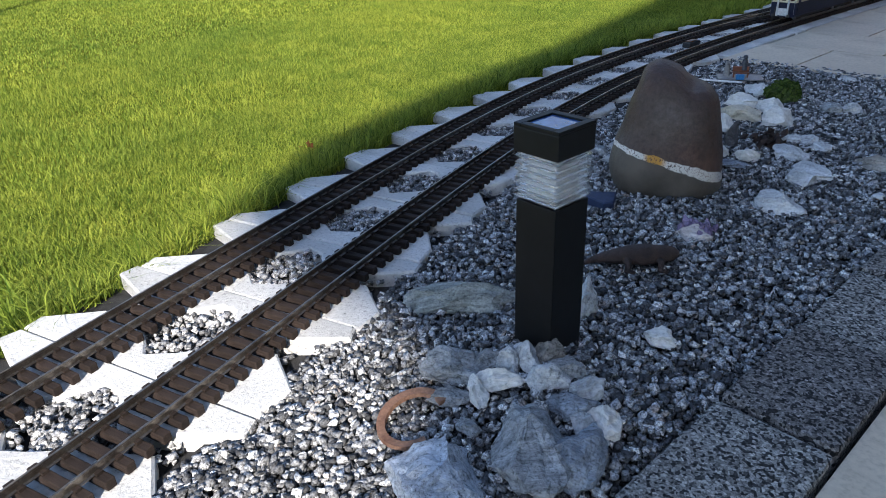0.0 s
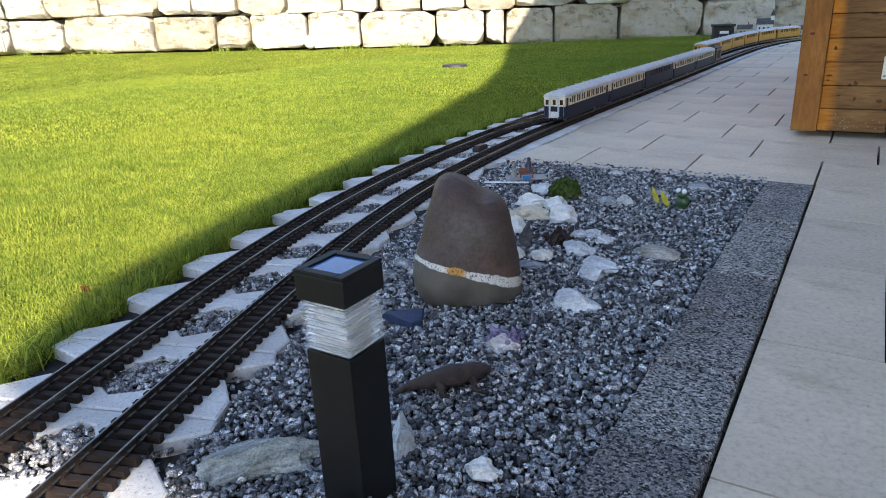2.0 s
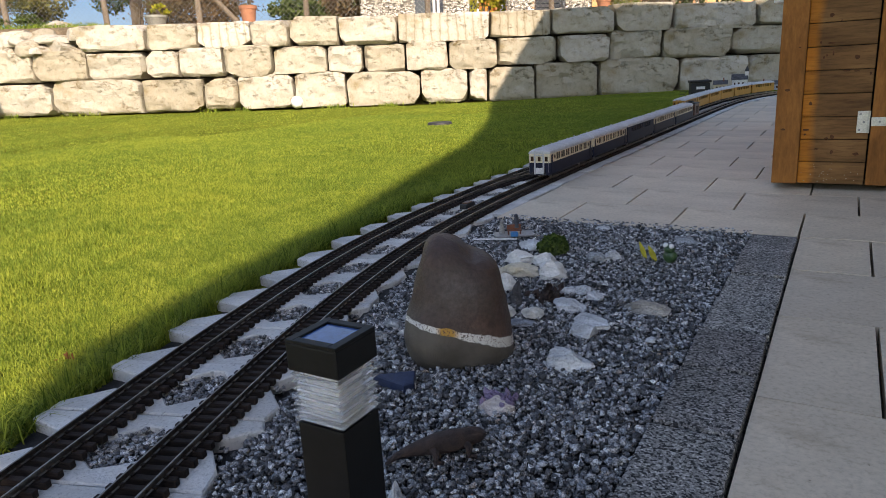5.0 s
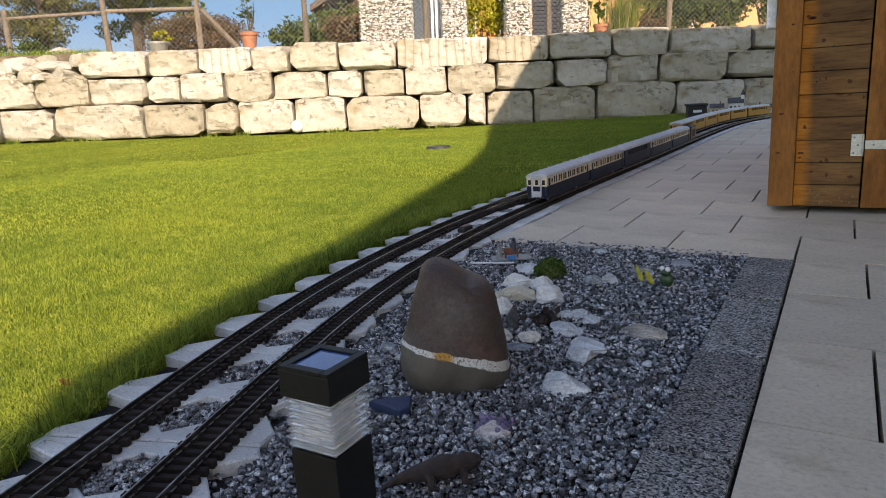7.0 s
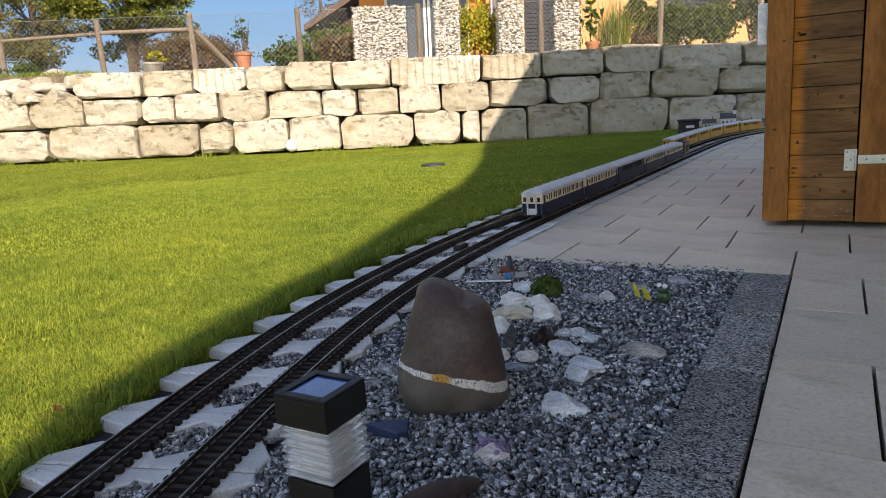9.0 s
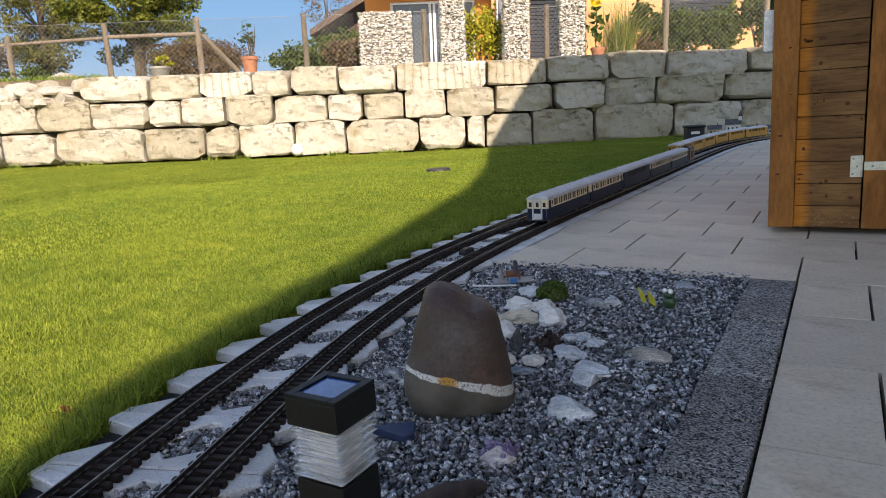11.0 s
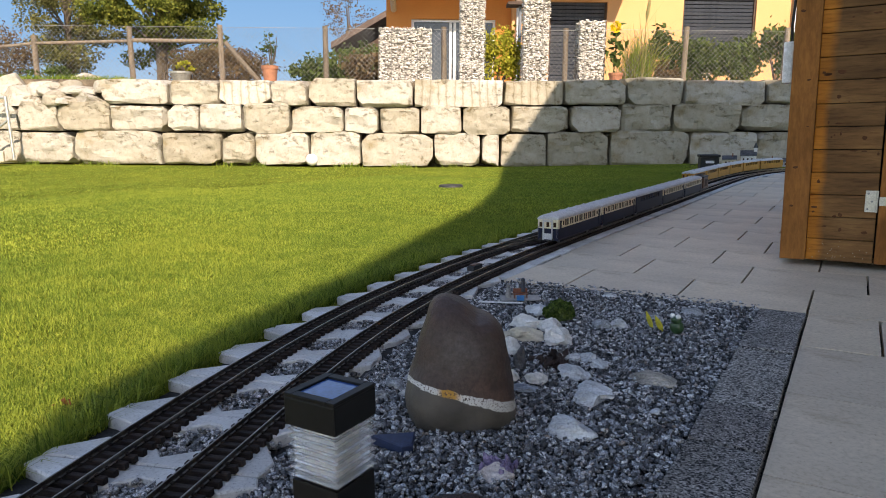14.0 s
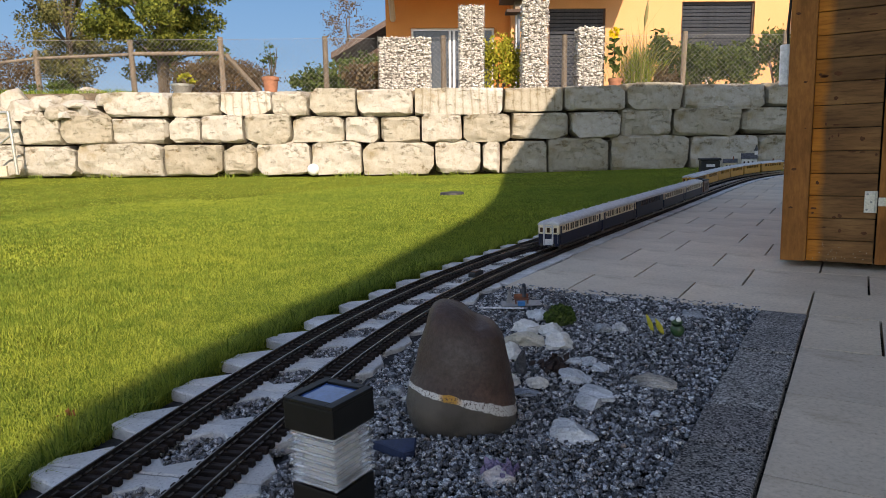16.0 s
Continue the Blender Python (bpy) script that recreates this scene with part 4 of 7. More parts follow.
# switch motors between the rails
for y, o in ((2.02, -0.078), (3.15, -0.075)):
    q, h = along(s_at(y), o)
    motor = thing("switch_motor", Matrix.Translation(q) @ Matrix.Rotation(h, 4, "Z"), "small black switch motor box between the tracks", "switch motor", "switch motors")
    part("housing", box(bmesh.new(), -0.035, 0.035, -0.013, 0.013, 0.0, 0.016, 0.003), M["under"], motor)
    part("lid", box(bmesh.new(), -0.022, 0.022, -0.010, 0.010, 0.0165, 0.020, 0.0015), M["brown"], motor)


# ---- the trains ----
def sweep_section(bm, x0, x1, sec):
    """A hull of one cross-section from x0 to x1."""
    a = [bm.verts.new((x0, y, z)) for y, z in sec]
    b = [bm.verts.new((x1, y, z)) for y, z in sec]
    k = len(sec)
    for i in range(k):
        bm.faces.new((a[i], a[(i + 1) % k], b[(i + 1) % k], b[i]))
    bm.faces.new(a[::-1])
    bm.faces.new(b)
    bmesh.ops.recalc_face_normals(bm, faces=bm.faces[:])
    return bm


def coach(name, label, L, W, lower, upper, roof_mat, windows, vents, category, group, end_mat, end_windows=True):
    """A coach: length along x, standing on rail tops at z 0."""
    c = thing(name, pose(0, 0, 0), label, category, group)
    h = L / 2
    belt, eave, top = 0.064, 0.101, 0.121
    bm = sweep_section(bmesh.new(), -h, h, [(-W / 2 + 0.004, 0.016), (W / 2 - 0.004, 0.016), (W / 2, 0.022), (W / 2, belt), (-W / 2, belt), (-W / 2, 0.022)])
    part("lower_body", bm, lower, c)
    bm = sweep_section(bmesh.new(), -h + 0.004, h - 0.004, [(-W / 2 + 0.007, belt), (W / 2 - 0.007, belt), (W / 2 - 0.007, eave), (-W / 2 + 0.007, eave)])
    part("interior", bm, M["under"], c)
    # window band: sill, head and pillars round real openings
    n = windows
    span = L * 0.74
    ww = span / n
    for sy in (-1, 1):
        bm = bmesh.new()
        y0, y1 = sorted((sy * (W / 2 - 0.0016), sy * W / 2))
        box(bm, -h, h, y0, y1, belt, belt + 0.006)
        box(bm, -h, h, y0, y1, eave - 0.005, eave)
        edges = [-h] + [-span / 2 + ww * k for k in range(n + 1)] + [h]
        for k, e in enumerate(edges[1:-1]):
            box(bm, e - ww * 0.12, e + ww * 0.12, y0, y1, belt + 0.006, eave - 0.005)
        for k in range(n):
            e = -span / 2 + ww * (k + 0.5)
            box(bm, e - 0.0009, e + 0.0009, y0, y1, belt + 0.006, eave - 0.005)
        box(bm, -h, -span / 2 - ww * 0.12, y0, y1, belt + 0.006, eave - 0.005)
        box(bm, span / 2 + ww * 0.12, h, y0, y1, belt + 0.006, eave - 0.005)
        part("window_band", bm, upper, c)
        for k in range(n):
            e = -span / 2 + ww * (k + 0.5)
            a, b = sorted((sy * (W / 2 - 0.0042), sy * (W / 2 - 0.0026)))
            part("window_pane", box(bmesh.new(), e - ww * 0.37, e + ww * 0.37, a, b, belt + 0.004, eave - 0.004), M["pane"], c)
        if end_windows:
            for ex in (-1, 1):
                bm = bmesh.new()
                bmesh.ops.create_cone(bm, cap_ends=True, segments=14, radius1=0.0075, radius2=0.0075, depth=0.0016, matrix=Matrix.Translation((ex * (h - 0.052), sy * (W / 2 + 0.0006), belt + 0.019)) @ Matrix.Rotation(math.pi / 2, 4, "X") @ Matrix.Diagonal((0.75, 1.15, 1, 1)))
                part("oval_window", bm, M["pane"], c)
                part("door", box(bmesh.new(), ex * (h - 0.024) - 0.009, ex * (h - 0.024) + 0.009, sy * W / 2 - 0.001, sy * W / 2 + 0.0012, 0.026, eave - 0.006, 0.0005), upper if belt < 0 else lower, c)
                part("door_window", box(bmesh.new(), ex * (h - 0.024) - 0.005, ex * (h - 0.024) + 0.005, sy * W / 2 - 0.001, sy * W / 2 + 0.002, belt + 0.008, eave - 0.010), M["pane"], c)
    # roof: a low arch, drawn in at the ends
    bm = bmesh.new()
    rings = []
    for x, k in ((-h - 0.003, 0.55), (-h + 0.006, 0.86), (-h + 0.03, 1.0), (h - 0.03, 1.0), (h - 0.006, 0.86), (h + 0.003, 0.55)):
        ring = []
        for i in range(11):
            a = math.pi * i / 10
            y = -math.cos(a) * (W / 2 + 0.003)
            ring.append(bm.verts.new((x, y, eave - 0.001 + (top - eave) * k * math.sin(a) ** 0.75)))
        rings.append(ring)
    for a, b in zip(rings, rings[1:]):
        for i in range(10):
            bm.faces.new((a[i], b[i], b[i + 1], a[i + 1]))
        bm.faces.new((a[0], a[10], b[10], b[0]))
    bm.faces.new(rings[0])
    bm.faces.new(rings[-1][::-1])
    bmesh.ops.recalc_face_normals(bm, faces=bm.faces[:])
    part("roof", bm, roof_mat, c, smooth=False)
    for k in range(vents):
        x = -h + L * (k + 0.8) / (vents + 0.6)
        for sy in ((-1, 1) if k % 2 else (1,)):
            bm = cyl(bmesh.new(), (x, sy * 0.014, top - 0.006), (x, sy * 0.014, top + 0.0015), 0.0030, seg=8)
            cyl(bm, (x, sy * 0.014, top + 0.0017), (x, sy * 0.014, top + 0.0032), 0.0042, seg=8)
            part("roof_vent", bm, M["ltgrey"], c)
    for ex in (-1, 1):
        # gangway end with its frame, door and buffers
        bm = bmesh.new()
        box(bm, *sorted((ex * h, ex * (h + 0.006))), -0.021, -0.016, 0.018, eave - 0.004)
        box(bm, *sorted((ex * h, ex * (h + 0.006))), 0.016, 0.021, 0.018, eave - 0.004)
        box(bm, *sorted((ex * h, ex * (h + 0.006))), -0.0158, 0.0158, eave - 0.010, eave - 0.004)
        part("gangway_frame", bm, end_mat, c)
        arch = [(ex * (h + 0.004), 0.019 * math.cos(a), eave - 0.005 + 0.011 * math.sin(a)) for a in np.linspace(0, math.pi, 9)]
        part("gangway_arch", tube(bmesh.new(), arch, 0.0026, 6), end_mat, c)
        for sy in (-1, 1):
            part("handrail", tube(bmesh.new(), [(ex * (h + 0.001), sy * 0.0405, 0.026), (ex * (h + 0.005), sy * 0.0405, 0.030), (ex * (h + 0.005), sy * 0.0405, 0.066), (ex * (h + 0.001), sy * 0.0405, 0.070)], 0.0009, 5), M["steel"], c)
            part("brake_hose", tube(bmesh.new(), [(ex * (h + 0.002), sy * 0.024, 0.046), (ex * (h + 0.008), sy * 0.025, 0.036), (ex * (h + 0.007), sy * 0.026, 0.024), (ex * (h + 0.001), sy * 0.027, 0.028)], 0.0014, 5), M["under"], c)
        part("end_panel", box(bmesh.new(), *sorted((ex * (h - 0.003), ex * (h + 0.001))), -W / 2 + 0.001, W / 2 - 0.001, belt, eave - 0.001), upper, c)
        for y in (-0.030, 0.030, 0.0):
            part("end_window", box(bmesh.new(), *sorted((ex * (h + 0.0012), ex * (h + 0.0022))), y - 0.006, y + 0.006, belt + 0.006, eave - 0.012), M["pane"], c)
        part("end_door", box(bmesh.new(), *sorted((ex * (h + 0.0012), ex * (h + 0.002))), -0.0155, 0.0155, 0.020, belt - 0.02), end_mat, c)
        for sy in (-1, 1):
            bm = cyl(bmesh.new(), (ex * h, sy * 0.027, 0.021), (ex * (h + 0.010), sy * 0.027, 0.021), 0.0025, seg=8)
            cyl(bm, (ex * (h + 0.0102), sy * 0.027, 0.021), (ex * (h + 0.0122), sy * 0.027, 0.021), 0.006, seg=10)
            part("buffer", bm, M["under"], c)
        # bogie
        bx = ex * (h - 0.085)
        bm = box(bmesh.new(), bx - 0.045, bx + 0.045, -0.034, 0.034, 0.0135, 0.0157)
        for f in [f for f in bm.faces if abs(f.normal.y) > 0.9]:
            ext = bmesh.ops.extrude_discrete_faces(bm, faces=[f])["faces"][0]
            bmesh.ops.translate(bm, verts=ext.verts[:], vec=(0, 0.003 * ext.normal.y, -0.006))
        bog = part("bogie", bm, M["under"], c)
        for wx in (-0.03, 0.03):
            for sy in (-1, 1):
                w = cyl(bmesh.new(), (bx + wx, sy * 0.0205, 0.0145), (bx + wx, sy * 0.0255, 0.0145), 0.0145, seg=16)
                part("wheel", w, M["steel"], bog)
    part("underframe", box(box(bmesh.new(), -h + 0.15, h - 0.15, -0.026, 0.026, 0.004, 0.0158), -h + 0.01, h - 0.01, -0.03, 0.03, 0.0130, 0.0158), M["under"], c)
    part("step_board", box(bmesh.new(), -h + 0.02, h - 0.02, W / 2 - 0.004, W / 2 + 0.002, 0.012, 0.0155), M["under"], c)
    return c


def on_track(s, off, length):
    """The pose of a vehicle whose middle stands s along the track: its two ends rest on the line."""
    a, _ = along(s - length * 0.35, off)
    b, _ = along(s + length * 0.35, off)
    mid_ = (a + b) / 2
    return Matrix.Translation((mid_.x, mid_.y, RAIL_TOP)) @ Matrix.Rotation(math.atan2(b.y - a.y, b.x - a.x), 4, "Z")


CL, CW = 0.495, 0.088
cream = coach("model_coach", "cream and dark blue model railway coach with grey roof", CL, CW, M["blue"], M["cream"], M["coachroof"], 7, 5, "model train", "cream and blue train", M["ltgrey"])
s_rear = s_at(2.50)
steps = [s_rear + CL / 2 + 0.515 * k for k in range(5)]
cream.matrix_world = on_track(steps[0], 0.0, CL)
for k in (1, 3, 4):
    copy_thing(cream, on_track(steps[k], 0.0, CL))
bluecoach = coach("model_coach", "all dark blue model railway coach with grey roof", CL, CW, M["blue"], M["blue"], M["coachroof"], 8, 4, "model train", "cream and blue train", M["blue"], False)
bluecoach.matrix_world = on_track(steps[2], 0.0, CL)

# brown electric engine at the head
loco = thing("model_engine", on_track(steps[4] + CL / 2 + 0.145, 0.0, 0.24), "brown model electric engine with folded current collectors", "model train", "cream and blue train")
part("body", box(bmesh.new(), -0.075, 0.075, -0.042, 0.042, 0.022, 0.098, 0.003), M["brown"], loco)
for ex in (-1, 1):
    part("bonnet", box(bmesh.new(), *sorted((ex * 0.0755, ex * 0.122)), -0.034, 0.034, 0.022, 0.062, 0.003), M["brown"], loco)
    for sy in (-1, 1):
        part("cab_window", box(bmesh.new(), *sorted((ex * 0.055, ex * 0.070)), *sorted((sy * 0.0415, sy * 0.0428)), 0.066, 0.088), M["pane"], loco)
        part("head_lamp", cyl(bmesh.new(), (ex * 0.1215, sy * 0.022, 0.036), (ex * 0.126, sy * 0.022, 0.036), 0.005, seg=10), M["ltgrey"], loco)
        part("buffer", cyl(bmesh.new(), (ex * 0.122, sy * 0.027, 0.021), (ex * 0.134, sy * 0.027, 0.021), 0.005, seg=10), M["under"], loco)
    bm = tube(bmesh.new(), [(ex * 0.03, -0.02, 0.112), (ex * 0.062, -0.02, 0.122), (ex * 0.062, 0.02, 0.122), (ex * 0.03, 0.02, 0.112)], 0.0012, 5)
    part("current_collector", bm, M["under"], loco)
part("roof", box(bmesh.new(), -0.080, 0.080, -0.044, 0.044, 0.0985, 0.108, 0.004), M["under"], loco)
part("roof_gear", box(box(bmesh.new(), -0.03, 0.03, -0.015, 0.015, 0.1082, 0.118, 0.002), -0.062, -0.04, -0.02, 0.02, 0.1082, 0.114), M["under"], loco)
bm = box(bmesh.new(), -0.115, 0.115, -0.03, 0.03, 0.008, 0.0215)
for wx in (-0.09, -0.05, 0.0, 0.05, 0.09):
    for sy in (-1, 1):
        cyl(bm, (wx, sy * 0.0205, 0.0145), (wx, sy * 0.0255, 0.0145), 0.0145, seg=16)
part("running_gear", bm, M["under"], loco)
for k in range(5):
    for sy in (-1, 1):
        part("side_grille", box(bmesh.new(), -0.042 + k * 0.018, -0.030 + k * 0.018, *sorted((sy * 0.0418, sy * 0.0432)), 0.034, 0.084), M["darkwood"], loco)

# yellow train on the other track
YL = 0.44
rail_car = coach("model_railcar", "yellow model railcar with grey roof and raised current collector", YL, CW, M["yellow"], M["yellow"], M["ltgrey"], 8, 3, "model train", "yellow train", M["yellow"])
s_y = s_at(5.52)
bm = bmesh.new()
for sy in (-0.016, 0.016):
    tube(bm, [(-0.06, sy, 0.120), (-0.10, sy, 0.142), (-0.062, sy, 0.165)], 0.0011, 5)
tube(bm, [(-0.062, -0.026, 0.165), (-0.062, 0.026, 0.165)], 0.0014, 5)
tube(bm, [(-0.10, -0.016, 0.142), (-0.10, 0.016, 0.142)], 0.001, 5)
part("current_collector", bm, M["under"], rail_car)
for sy in (-1, 1):
    part("head_lamp", cyl(bmesh.new(), (-YL / 2 - 0.0005, sy * 0.03, 0.045), (-YL / 2 - 0.005, sy * 0.03, 0.045), 0.005, seg=10), M["white"], rail_car)
part("plough", box(bmesh.new(), -YL / 2 - 0.010, -YL / 2 + 0.02, -0.034, 0.034, 0.002, 0.0150, 0.002), M["under"], rail_car)
rail_car.matrix_world = on_track(s_y + YL / 2, -GAP, YL)
ycoach = coach("model_coach", "yellow model railway coach with pale grey roof", YL, CW, M["yellow"], M["yellow"], M["coachroof"], 7, 3, "model train", "yellow train", M["yellow"], False)
ycoach.matrix_world = on_track(s_y + YL * 1.5 + 0.022, -GAP, YL)
for k in range(2, 6):
    sk = s_y + YL * (k + 0.5) + 0.022 * k
    if sk + YL / 2 < S_END:
        copy_thing(ycoach, on_track(sk, -GAP, YL))

# ---- solar lamp ----
lamp = thing("solar_lamp", pose(-0.371, 0.4055, 0), "square black solar bollard lamp with clear ribbed collar", "garden lamp")
part("body", box(bmesh.new(), -0.0245, 0.0245, -0.0245, 0.0245, -0.02, 0.186, 0.0012), M["lampblack"], lamp)
part("core", box(bmesh.new(), -0.0165, 0.0165, -0.0165, 0.0165, 0.187, 0.2335, 0.002), M["foil"], lamp, "frosted white core")
for k in range(7):
    bm = bmesh.new()
    z0 = 0.1868 + k * 0.00675
    rings = []
    for w, z in ((0.0222, z0), (0.0262, z0 + 0.0032), (0.0222, z0 + 0.0064), (0.0195, z0 + 0.0064), (0.0225, z0 + 0.0032), (0.0195, z0)):
        rings.append([bm.verts.new((a * w, b * w, z)) for a, b in ((-1, -1), (1, -1), (1, 1), (-1, 1))])
    for i in range(6):
        a, b = rings[i], rings[(i + 1) % 6]
        for q in range(4):
            bm.faces.new((a[q], a[(q + 1) % 4], b[(q + 1) % 4], b[q]))
    bmesh.ops.recalc_face_normals(bm, faces=bm.faces[:])
    part("clear_rib", bm, M["lampglass"], lamp)
cap = part("cap", box(bmesh.new(), -0.0268, 0.0268, -0.0268, 0.0268, 0.2345, 0.2590, 0.0015), M["lampblack"], lamp)
bm = bmesh.new()
for a in (-1, 1):
    box(bm, *sorted((a * 0.0185, a * 0.0267)), -0.0267, 0.0267, 0.2589, 0.2622, 0.0007)
    box(bm, -0.0184, 0.0184, *sorted((a * 0.0185, a * 0.0267)), 0.2589, 0.2622, 0.0007)
part("rim", bm, M["lampblack"], cap)
part("solar_panel", box(bmesh.new(), -0.0182, 0.0182, -0.0182, 0.0182, 0.2591, 0.2604), M["panel"], cap, "dark blue solar cell")

# ---- boulder ----
# levels from the foot up: the flank beside the rails, the other flank (across, height), half depth
LEVELS = [((-0.100, -0.020), (0.064, -0.020), 0.080), ((-0.112, 0.010), (0.0735, 0.000), 0.092), ((-0.115, 0.036), (0.0725, 0.022), 0.095), ((-0.111, 0.067), (0.069, 0.050), 0.093), ((-0.101, 0.090), (0.066, 0.072), 0.089),
          ((-0.091, 0.131), (0.061, 0.102), 0.083), ((-0.081, 0.160), (0.055, 0.122), 0.076), ((-0.076, 0.178), (0.050, 0.142), 0.068), ((-0.067, 0.190), (0.039, 0.156), 0.055), ((-0.056, 0.1965), (0.022, 0.169), 0.038), ((-0.044, 0.1985), (0.000, 0.185), 0.019)]
bm = bmesh.new()
SEG, FINE = 72, 5
rings = []
for i in range((len(LEVELS) - 1) * FINE + 1):
    k, u = min(i // FINE, len(LEVELS) - 2), i / FINE - min(i // FINE, len(LEVELS) - 2)
    w = u * u * (3 - 2 * u) * 0.4 + u * 0.6
    (l0, r0, d0), (l1, r1, d1) = LEVELS[k], LEVELS[k + 1]
    lx, lz, rx, rz, dd = (p_ + (q_ - p_) * w for p_, q_ in zip((*l0, *r0, d0), (*l1, *r1, d1)))
    ring = []
    for a in range(SEG):
        c, sn = math.cos(a * math.tau / SEG), math.sin(a * math.tau / SEG)
        cx, sy = math.copysign(abs(c) ** 0.78, c), math.copysign(abs(sn) ** 0.78, sn)
        x = (lx + rx) / 2 + cx * (rx - lx) / 2
        z = (lz + rz) / 2 + cx * (rz - lz) / 2
        y = sy * dd + 0.10 * z
        n = noise.fractal(Vector((x, y, z)) * 16 + Vector((7, 3, 1)), 1.0, 2.0, 4)
        y += 0.006 * n
        x += 0.003 * n
        # a dent in the shoulder and a scar low on the front
        z -= 0.017 * math.exp(-(((x - 0.006) / 0.016) ** 2 + ((y - 0.005) / 0.05) ** 2)) * (1 if z > 0.14 else 0)
        y += 0.006 * math.exp(-(((x - 0.045) / 0.018) ** 2 + ((z - 0.075) / 0.008) ** 2)) * (1 if y < 0 else 0)
        ring.append(bm.verts.new((x, y, z)))
    rings.append(ring)
for a, b in zip(rings, rings[1:]):
    for k in range(SEG):
        bm.faces.new((a[k], a[(k + 1) % SEG], b[(k + 1) % SEG], b[k]))
bm.faces.new(rings[-1])
bm.faces.new(rings[0][::-1])
for _ in range(2):
    bmesh.ops.smooth_vert(bm, verts=bm.verts[:], factor=0.5, use_axis_x=True, use_axis_y=True, use_axis_z=True)
bmesh.ops.recalc_face_normals(bm, faces=bm.faces[:])
boulder = part("boulder", bm, M["boulder"], None, smooth=True)
boulder.matrix_world = pose(-0.545, 0.962, 0, 0, 0, 29.4)
tagged(boulder, "large rounded red-brown boulder with a white quartz band", "boulder")

